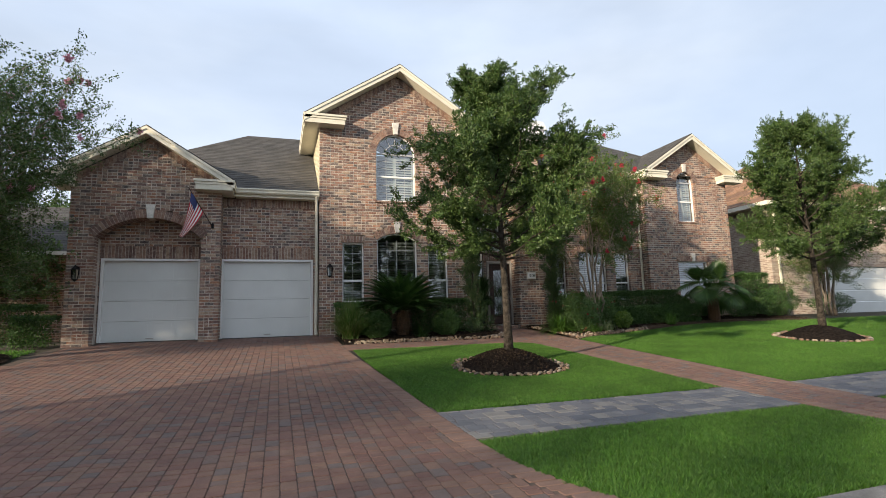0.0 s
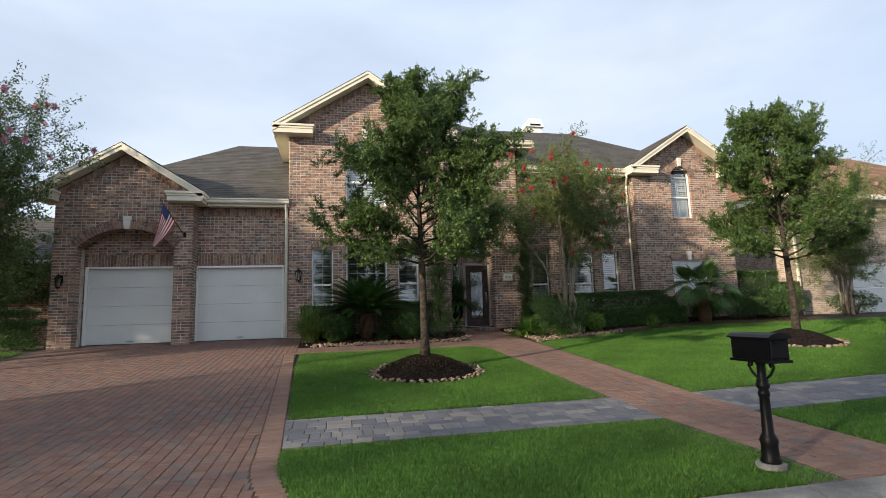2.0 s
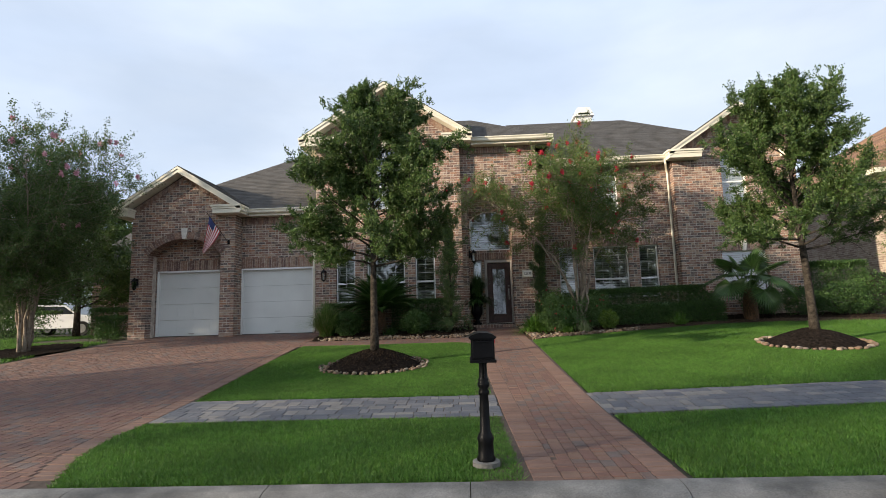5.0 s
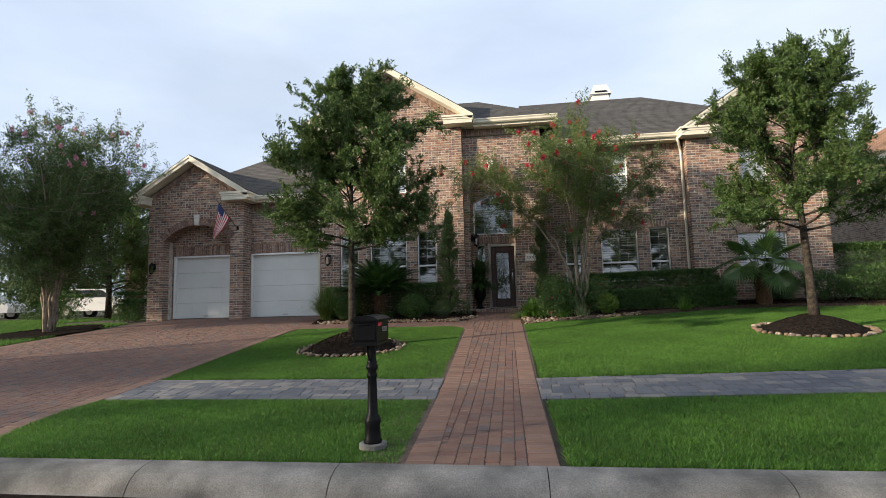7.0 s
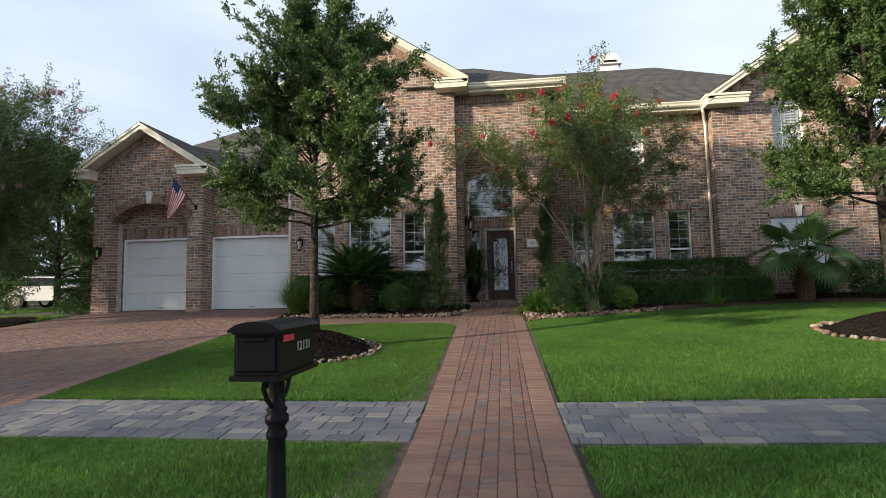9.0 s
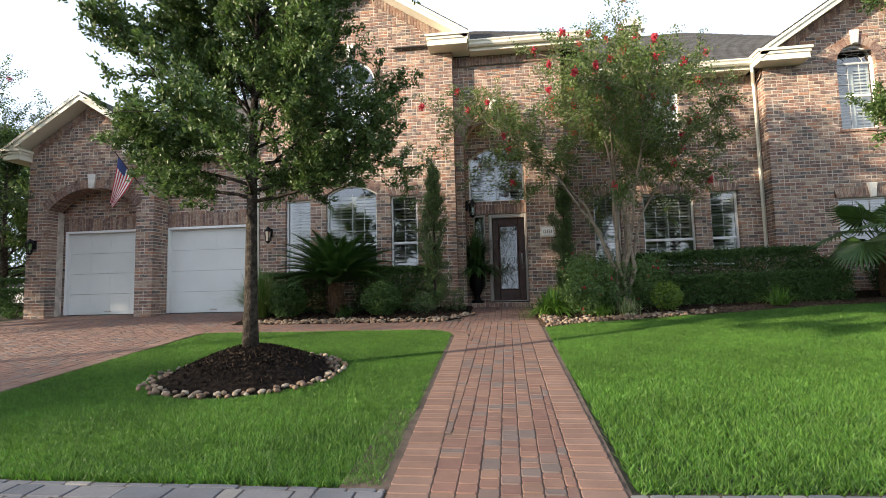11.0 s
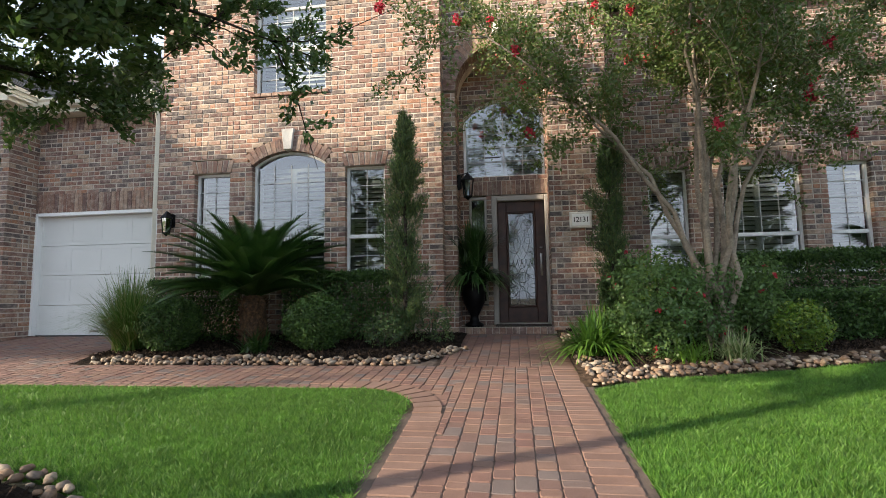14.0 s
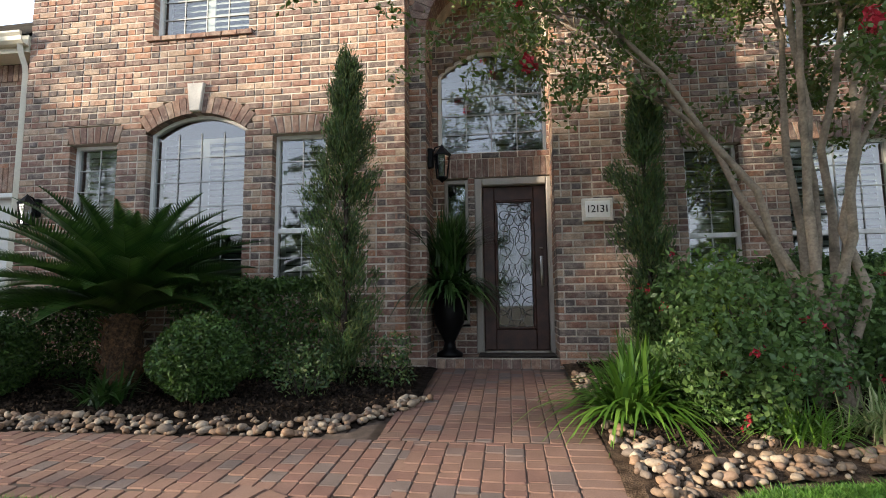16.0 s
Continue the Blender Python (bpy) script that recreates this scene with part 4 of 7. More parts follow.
for a, b in (M0, M1, M2):
    window(a, b, 1.92, 3.66, MAIN_Y, rail=2.55, cols=2 if b - a < 1 else 4, rows=(2, 4))
window(MU[0], MU[1], 4.82, 6.2, MAIN_Y, rail=5.5, cols=3, rows=(2, 3))
w = Wall((ent_r, ENT_Y, 0), (0, 1, 0), (-1, 0, 0))
w.courses(lambda z: (0.0, 0.76), BASE, 7.2)
w.finish("wall_entry_side", "brown brick return of the entry", house)

# ---- right wing ----
wing_cx, wing_l, wing_r = 15.25, 13.12, 17.12
w = at_y(WING_Y)
wc_ = (15.1, 6.42, 0.41)
w.courses(gable_span(wing_cx, 8.05, 0.66, wing_l, wing_r, 6.5), BASE, 8.0,
          [rect_hole(14.69, 15.51, 4.86, 6.42), arch_hole(wc_[0], wc_[1], wc_[2] + 0.2, 6.42), rect_hole(14.46, 15.9, 1.9, 3.31), rect_hole(14.4, 15.96, 3.31, 3.55)])
w.voussoirs(*wc_, wc_[2] + 0.2, 0, math.pi, gap=(math.pi / 2 - 0.14, math.pi / 2 + 0.14))
w.soldiers(14.44, 15.92, 3.31, 3.54, flare=0.06)
w.soldiers(14.63, 15.57, 4.795, 4.86, d0=-0.03, width=0.2)
for s in (-1, 1):
    n = 26
    for i in range(n):
        p = [(wing_cx + s * (0.05 + 1.8 * (i + k) / n), 8.05 - 0.66 * (0.05 + 1.8 * (i + k) / n)) for k in (0.04, 0.96)]
        q = [(p[0][0], p[0][1]), (p[0][0], p[0][1] - 0.22), (p[1][0], p[1][1] - 0.22), (p[1][0], p[1][1])]
        w.block(w.special, q if s > 0 else q[::-1], -0.012, 0.05)
wing = w.finish("wall_wing", "brown brick gabled wing wall", house)
keystone(w, 15.1, 6.84, 7.15, wing, 0.075)
keystone(w, 15.17, 3.3, 3.62, wing, 0.075)
window(14.69, 15.51, 4.86, 6.42, WING_Y, rail=5.66, arch=wc_, cols=3, rows=(2, 3))
window(14.46, 15.9, 1.92, 3.31, WING_Y, rail=2.6, cols=4, rows=(2, 2), label="wide white ground-floor window with shutters behind")
w = Wall((wing_l, MAIN_Y, 0), (0, -1, 0), (1, 0, 0))
w.courses(lambda z: (0.0, 0.4), BASE, 6.6)
w.finish("wall_wing_side", "brown brick return of the wing", house)
w = Wall((wing_r, WING_Y, 0), (0, 1, 0), (-1, 0, 0))
w.courses(lambda z: (0, 9), BASE, 6.6)
w.finish("wall_east", "brown brick side wall of the wing", house)

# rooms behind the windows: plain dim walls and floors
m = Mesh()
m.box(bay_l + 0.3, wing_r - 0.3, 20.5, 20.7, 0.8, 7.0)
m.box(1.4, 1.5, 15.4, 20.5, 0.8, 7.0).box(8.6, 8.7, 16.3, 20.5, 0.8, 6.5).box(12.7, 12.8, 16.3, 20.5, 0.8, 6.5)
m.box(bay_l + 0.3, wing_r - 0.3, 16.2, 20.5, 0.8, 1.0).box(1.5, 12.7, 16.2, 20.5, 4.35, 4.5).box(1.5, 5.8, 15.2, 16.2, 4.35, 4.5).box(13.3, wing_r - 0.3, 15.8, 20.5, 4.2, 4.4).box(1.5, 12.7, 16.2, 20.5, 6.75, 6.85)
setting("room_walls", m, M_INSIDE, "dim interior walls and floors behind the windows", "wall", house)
setting("wall_north", Mesh().box(bay_l, wing_r, 22.0, 22.2, 0.8, 6.6), M_MORTAR, "plain back wall of the house", "wall", house)

# ---- roofs: planes of overlapping shingle courses ----
def clip(poly, n, c, keep_above):
    out = []
    for i in range(len(poly)):
        a, b = poly[i], poly[(i + 1) % len(poly)]
        da, db = a.dot(n) - c, b.dot(n) - c
        if not keep_above:
            da, db = -da, -db
        if da >= 0:
            out.append(a)
        if (da > 0) != (db > 0) and da != db:
            out.append(a + (b - a) * (da / (da - db)))
    return out


shingle_rng = random.Random(5)
def roof_plane(mesh, poly, step=0.15):
    """A flat polygon laid with shingle strips that each lap the one below."""
    p = [Vector(v) for v in poly]
    nrm = (p[1] - p[0]).cross(p[2] - p[0]).normalized()
    if nrm.z < 0:
        nrm, p = -nrm, p[::-1]
    upslope = (Vector((0, 0, 1)) - nrm * nrm.z).normalized()
    across = upslope.cross(nrm)
    lo, hi = min(v.dot(upslope) for v in p), max(v.dot(upslope) for v in p)
    k = 0
    c = lo
    while c < hi:
        strip = clip(clip(p, upslope, c, True), upslope, c + step, False)
        if len(strip) >= 3:
            a0, a1 = min(v.dot(across) for v in strip), max(v.dot(across) for v in strip)
            u = a0 - shingle_rng.uniform(0, 0.9)
            while u < a1:
                w_ = shingle_rng.uniform(0.5, 1.0)
                tab = clip(clip(strip, across, u, True), across, u + w_ - 0.006, False)
                if len(tab) >= 3:
                    top = [v + nrm * (0.010 - 0.007 * (v.dot(upslope) - c) / step) for v in tab]
                    n_ = len(tab)
                    mesh.add([tuple(v) for v in top] + [tuple(v - nrm * 0.01) for v in tab], [tuple(range(n_))] + [(i, n_ + i, n_ + (i + 1) % n_, (i + 1) % n_) for i in range(n_)])
                u += w_
        c += step
    mesh.add([tuple(v - nrm * 0.005) for v in p] , [tuple(range(len(p)))])
    mesh.add([tuple(v - nrm * 0.06) for v in p], [tuple(range(len(p) - 1, -1, -1))])


def roof(name, label, planes):
    m = Mesh()
    for pl in planes:
        roof_plane(m, pl)
    return setting(name, m, M_SHINGLE, label, "roof", house)


def gable_roof(name, cx, apex, slope, half_w, y0, y1, label):
    l, r, ez = cx - half_w, cx + half_w, apex - slope * half_w
    return roof(name, label, [[(l, y0, ez), (cx, y0, apex), (cx, y1, apex), (l, y1, ez)], [(r, y0, ez), (r, y1, ez), (cx, y1, apex), (cx, y0, apex)]])


gable_roof("roof_garage_gable", -3.25, 6.6, 0.63, 2.14, GAR_Y - 0.38, 18.5, "dark grey shingle gable roof over the garage bay")
gable_roof("roof_middle_gable", 3.52, 9.27, 0.645, 2.85, MID_Y - 0.42, 21.5, "dark grey shingle roof of the tall gable")
gable_roof("roof_wing_gable", 15.25, 8.28, 0.66, 2.36, WING_Y - 0.42, 21.5, "dark grey shingle roof of the wing gable")
def hip_roof(name, x0, x1, y0, y1, z, slope, label, left_hip=True, right_hip=True):
    h = 0.5 * (y1 - y0)
    t = z + slope * h
    a, b = (x0 + h if left_hip else x0), (x1 - h if right_hip else x1)
    pl = [[(x0, y0, z), (x1, y0, z), (b, y0 + h, t), (a, y0 + h, t)], [(x1, y1, z), (x0, y1, z), (a, y0 + h, t), (b, y0 + h, t)]]
    if left_hip:
        pl.append([(x0, y1, z), (x0, y0, z), (a, y0 + h, t)])
    if right_hip:
        pl.append([(x1, y0, z), (x1, y1, z), (b, y0 + h, t)])
    return roof(name, label, pl)


hip_roof("roof_garage_hip", -5.3, 1.12, 14.83, 23.3, 5.19, 0.71, "dark grey shingle hip roof behind the garage gable", True, False)
hip_roof("roof_main_hip", 8.0, 17.5, 15.5, 24.5, 6.66, 0.66, "dark grey shingle main hip roof", False, True)
# entry hip
h = 2.6
roof("roof_entry_hip", "dark grey shingle hip roof over the entry", [[(4.5, 14.8, 7.3), (9.02, 14.8, 7.3), (9.02 - h, 14.8 + h, 7.3 + 0.62 * h), (4.5, 14.8 + h, 7.3 + 0.62 * h)],
     [(9.02, 14.8, 7.3), (9.02, 22, 7.3), (9.02 - h, 22, 7.3 + 0.62 * h), (9.02 - h, 14.8 + h, 7.3 + 0.62 * h)],
     [(4.5, 14.8 + h, 7.3 + 0.62 * h), (9.02 - h, 14.8 + h, 7.3 + 0.62 * h), (9.02 - h, 22, 7.3 + 0.62 * h), (4.5, 22, 7.3 + 0.62 * h)]])


# ---- eaves: rakes, returns, soffits, gutters, downspouts ----
def rake_boards(name, cx, apex, slope, half_w, y0, yw, depth=0.2):
    """Sloping fascia boards on a gable front, with the soffit behind them."""
    for s in (-1, 1):
        m = Mesh()
        for d0, d1, top, low in ((y0, y0 + 0.035, -0.01, -depth), (y0 - 0.025, y0, 0.0, -0.075)):
            q = [(cx, apex + top), (cx + s * half_w, apex - slope * half_w + top), (cx + s * half_w, apex - slope * half_w + low), (cx, apex + low)]
            m.prism(q[::-1] if s > 0 else q, d0, d1)
        q = [(cx, apex - depth + 0.05), (cx + s * half_w, apex - slope * half_w - depth + 0.05), (cx + s * half_w, apex - slope * half_w - depth + 0.02), (cx, apex - depth + 0.02)]
        m.prism(q[::-1] if s > 0 else q, y0 + 0.035, yw + 0.05)
        setting("trim_" + name, m, M_TRIM, "cream painted rake board of a gable", "trim", house)


def eave_return(x0, x1, y0, y1, z):
    """A boxed cornice return: soffit, stepped fascia and crown."""
    m = Mesh()
    m.box(x0 + 0.02, x1 - 0.02, y0 + 0.02, y1, z - 0.24, z - 0.1)
    m.box(x0, x1, y0, y1, z - 0.1, z - 0.03)
    m.box(x0 - 0.03, x1 + 0.03, y0 - 0.03, y1, z - 0.03, z + 0.03)
    setting("trim_return", m, M_TRIM, "cream painted boxed eave return", "trim", house)


def gutter(x0, x1, y, z, soffit_to):
    m = Mesh()
    prof = [(0.0, 0.06), (-0.025, 0.06), (-0.03, 0.035), (-0.005, 0.0), (0.0, -0.05), (0.035, -0.085), (0.11, -0.085), (0.11, 0.06), (0.095, 0.06), (0.095, -0.07), (0.04, -0.07), (0.012, -0.04)]
    n = len(prof)
    m.add([(x0, y + a, z + b) for a, b in prof] + [(x1, y + a, z + b) for a, b in prof], [(i, n + i, n + (i + 1) % n, (i + 1) % n) for i in range(n)] + [tuple(range(n)), tuple(range(2 * n - 1, n - 1, -1))])
    setting("trim_gutter", m, M_TRIM, "cream metal gutter along the eave", "gutter", house)
    m = Mesh().box(x0, x1, y + 0.112, y + 0.14, z - 0.16, z + 0.05).box(x0, x1, y + 0.14, soffit_to, z - 0.155, z - 0.135)
    setting("trim_soffit", m, M_TRIM, "cream painted fascia and soffit under the eave", "soffit", house)


def downspout(points):
    m = Mesh()
    m.tube(points, [0.042] * len(points), 4)
    setting("trim_downspout", m, M_TRIM, "cream metal downspout", "downspout", house)


rake_boards("rake", -3.25, 6.57, 0.63, 2.14, GAR_Y - 0.38, GAR_Y)
rake_boards("rake", 3.52, 9.24, 0.645, 2.85, MID_Y - 0.42, MID_Y)
rake_boards("rake", 15.25, 8.25, 0.66, 2.36, WING_Y - 0.42, WING_Y)
eave_return(-2.08, -1.14, GAR_Y - 0.38, 15.1, 5.21)
eave_return(-5.34, -4.84, GAR_Y - 0.38, 15.1, 5.21)
eave_return(0.68, 1.86, MID_Y - 0.42, MID_Y, 7.4)
eave_return(5.4, 6.36, MID_Y - 0.42, ENT_Y, 7.36)
setting("trim_eave", Mesh().box(0.68, mid_l, MID_Y, 21.5, 7.16, 7.3).box(0.66, 0.7, MID_Y, 21.5, 7.3, 7.43), M_TRIM, "cream soffit along the side eave of the tall block", "soffit", house)
eave_return(12.86, 13.95, WING_Y - 0.42, WING_Y, 6.67)
eave_return(16.65, 17.62, WING_Y - 0.42, WING_Y, 6.67)
gutter(-1.14, 1.13, 14.76, 5.12, DOOR_Y)
gutter(6.36, 9.04, 14.72, 7.24, ENT_Y)
gutter(9.04, 12.9, 15.42, 6.59, MAIN_Y)
m = Mesh().box(9.0, 9.06, 14.75, 18, 7.1, 7.32)
setting("trim_eave_side", m, M_TRIM, "cream fascia along the side of the entry roof", "trim", house)
downspout([(1.05, 14.82, 5.05), (1.05, 14.84, 4.95), (1.06, 14.9, 4.8), (1.06, 14.92, 4.7), (1.06, 14.92, 1.2), (1.06, 14.84, 1.08)])
downspout([(12.86, 15.46, 6.5), (12.88, 15.48, 6.36), (13.02, 15.8, 6.2), (13.06, 15.84, 6.1), (13.06, 15.84, 1.1)])
m = Mesh().box(11.12, 11.8, 20.3, 21.1, 8.8, 10.0)
m.prism([(11.02, 10.0), (11.9, 10.0), (11.72, 10.38), (11.2, 10.38)], 20.2, 21.2)
chim = thing("chimney_cap", "white painted metal chimney cap on the ridge", "chimney")
part("cap", m, M_WHITE, chim)
m = Mesh().box(11.22, 11.7, 20.17, 20.2, 10.06, 10.12)
part("vent_slot", m, M_BLACK, chim)

# ---- trees ----
def leaf_mesh(name, centres, length, width, material, parent, up=0.2, seed=1):
    gen = np.random.default_rng(seed)
    return cloud(name, leaf_quads(np.asarray(centres), length, width, up, gen), 4, material, parent)


def limb(mesh, start, direction, length, radius, gen, wander=0.18, lift=0.0, n=6, sides=6, end=0.35):
    """One bending limb; returns its points."""
    p, d = Vector(start), Vector(direction).normalized()
    pts, rad = [p.copy()], [radius]
    for i in range(n):
        d = (d + Vector(gen.normal(size=3)) * wander + Vector((0, 0, lift))).normalized()
        p = p + d * (length / n)
        pts.append(p.copy())
        rad.append(radius * (1 - (1 - end) * (i + 1) / n))
    mesh.tube([tuple(q) for q in pts], rad, sides)
    return pts


def crown_tree(name, at, trunk, top, reach, fork, seed, label, leaf_n, leaf_len=0.055, lean=(0, 0), material=None, bark=None, limbs=26):
    """An upright young tree: one trunk with a leader, many limbs and twigs, and a ragged crown of small leaves."""
    gen = np.random.default_rng(seed)
    x, y, z = at
    tree = thing(name, label, "tree", at)
    wood = Mesh()
    h = top - z
    leader, rad = [], []
    for i in range(10):
        t = i / 9
        leader.append((lean[0] * t * h + 0.05 * math.sin(3 * t + seed), lean[1] * t * h + 0.05 * math.cos(4 * t + seed), -0.15 + t * (h * 0.93 + 0.15)))
        rad.append(trunk * (1.25 if i == 0 else 1 - 0.93 * t))
    wood.tube(leader, rad, 10)
    centres = []
    zf = fork - z

    def along(q):
        k = min(8.999, max(0.0, q * 9))
        i = int(k)
        return Vector(leader[i]).lerp(Vector(leader[i + 1]), k - i)

    for k in range(limbs):
        t = (k / (limbs - 1)) ** 1.2
        q = (zf * 0.92 + (h * 0.9 - zf) * t) / h
        s = along(q)
        ang = k * 2.4 + gen.uniform(-0.4, 0.4)
        shape = (0.66 + 0.34 * math.sin(math.pi * min(1.0, 0.2 + t * 0.85))) * (1 - 0.42 * t ** 2) * gen.uniform(0.6, 1.1)
        ln = reach * shape
        d = Vector((math.cos(ang), math.sin(ang), 0.22 + 1.1 * t + gen.uniform(-0.12, 0.2)))
        pts = limb(wood, s, d, ln, trunk * (0.30 - 0.2 * t), gen, 0.15, 0.03, 6, 5, 0.22)
        for j in range(2, len(pts)):
            for _ in range((2 if j == 2 else 3) if j < len(pts) - 1 else 4):
                dd = (pts[j] - pts[j - 1]).normalized() + Vector(gen.normal(size=3)) * 0.52
                tw = limb(wood, pts[j], dd, ln * gen.uniform(0.2, 0.42) + 0.12, trunk * 0.05 + 0.003, gen, 0.2, 0.05, 4, 3, 0.3)
                for a, b in zip(tw, tw[1:]):
                    run = (b - a).normalized()
                    for _ in range(3):
                        spray = (run * 0.8 + Vector(gen.normal(size=3)) * 0.6).normalized()
                        reach_ = leaf_len * gen.uniform(1.4, 3.4)
                        start = a.lerp(b, gen.random())
                        for f in (0.2, 0.5, 0.8, 1.05):
                            centres.append((*(start + spray * reach_ * f), *spray))
    c = np.array(centres)
    c = c[(np.hypot(c[:, 0] - lean[0] * h * 0.6, c[:, 1] - lean[1] * h * 0.6) < 1.1 * reach) & (c[:, 2] > zf - 0.35)]
    pts = np.repeat(c, max(1, leaf_n // len(c)), axis=0)
    if leaf_n < len(c):
        pts = pts[gen.random(len(pts)) < leaf_n / len(c)]
    pos = pts[:, :3] + gen.normal(size=(len(pts), 3)) * leaf_len * 0.42
    part("trunk", wood, bark or M_BARK, tree, "", True)
    cloud("crown", leaf_quads(pos, leaf_len, leaf_len * 0.44, 0.1, gen, pts[:, 3:] * 0.7), 4, material or M_LEAF, tree)
    return tree


def mulch_ring(x, y, r, seed, stones=True):
    """A mound of dark mulch with a ring of river stones round it."""
    gen = random.Random(seed)
    m = Mesh()
    rows, sides = 9, 36
    for i in range(rows + 1):
        t = i / rows
        for s in range(sides):
            a = 2 * math.pi * s / sides
            rr = r * t * (1 + 0.04 * math.sin(3 * a + seed))
            px, py = x + rr * math.cos(a), y + rr * math.sin(a)
            m.v.append((px, py, land(px, py) - 0.02 + 0.33 * (1 - t ** 1.5) + gen.uniform(-0.012, 0.012)))
    m.f = [(i * sides + s, (i + 1) * sides + s, (i + 1) * sides + (s + 1) % sides, i * sides + (s + 1) % sides) for i in range(rows) for s in range(sides)]
    mound = part("mulch_mound", m, M_MULCH)
    tagged(mound, "mound of dark mulch round the tree's foot", "mulch", "", "stuff")
    k = int(2 * math.pi * r / 0.13) if stones else 0
    for i in range(k):
        for row in range(3):
            a = 2 * math.pi * (i + gen.uniform(-0.3, 0.3)) / k
            rr = r * (1 + 0.04 * math.sin(3 * a + seed)) + row * 0.062 - 0.02 + gen.uniform(-0.03, 0.03)
            stone(x + rr * math.cos(a), y + rr * math.sin(a), gen.uniform(0.026, 0.045), gen, "stones round the mulch rings")


def stone_mesh(seed):
    gen = random.Random(seed)
    m = Mesh()
    rows, sides = 5, 8
    ph = [gen.uniform(0, 6.28) for _ in range(4)]
    m.v.append((0, 0, -0.62))
    for i in range(1, rows):
        la = -math.pi / 2 + math.pi * i / rows
        for s in range(sides):
            lo = 2 * math.pi * s / sides
            k = 1 + 0.14 * math.sin(2 * lo + ph[0]) + 0.1 * math.sin(3 * lo + ph[1] + la) + 0.08 * math.sin(5 * la + ph[2])
            m.v.append((k * math.cos(la) * math.cos(lo), 0.75 * k * math.cos(la) * math.sin(lo), 0.62 * k * math.sin(la)))
    m.v.append((0, 0, 0.62))
    m.f = [(0, 1 + (s + 1) % sides, 1 + s) for s in range(sides)]
    for i in range(rows - 2):
        m.f += [(1 + i * sides + s, 1 + i * sides + (s + 1) % sides, 1 + (i + 1) * sides + (s + 1) % sides, 1 + (i + 1) * sides + s) for s in range(sides)]
    e = 1 + (rows - 2) * sides
    m.f += [(e + s, e + (s + 1) % sides, e + sides) for s in range(sides)]
    return m


STONE_SHAPES = [stone_mesh(i) for i in range(8)]
STONES = [k.data("stone", M_ROCK, True) for k in STONE_SHAPES]
stone_count = [0]


def stone(x, y, r, gen, group, lift=0.0):
    ob = new("stone", STONES[gen.randrange(8)])
    ob.matrix_world = Matrix.LocRotScale((x, y, land(x, y) + 0.45 * r + lift), Euler((gen.uniform(-0.4, 0.4), gen.uniform(-0.4, 0.4), gen.uniform(0, 6.28))), Vector((r * gen.uniform(0.85, 1.35), r, r * gen.uniform(0.8, 1.1))))
    tagged(ob, "rounded tan and grey river stone", "stone", group)
    stone_count[0] += 1
    return ob


mulch_ring(4.14, 8.82, 0.95, 3)
mulch_ring(13.15, 9.48, 0.95, 4, False)
crown_tree("oak_tree", (4.1, 8.82, land(4.1, 8.82) + 0.24), 0.085, 6.85, 2.05, 2.95, 21, "young oak with a slender grey trunk and dense crown", 215000, 0.056, (0.012, 0.03), limbs=42)
crown_tree("oak_tree", (13.15, 9.48, land(13.15, 9.48) + 0.2), 0.09, 7.0, 1.75, 3.05, 34, "young oak with a pointed crown and grey trunk", 170000, 0.054, (0.0, 0.0), limbs=38)


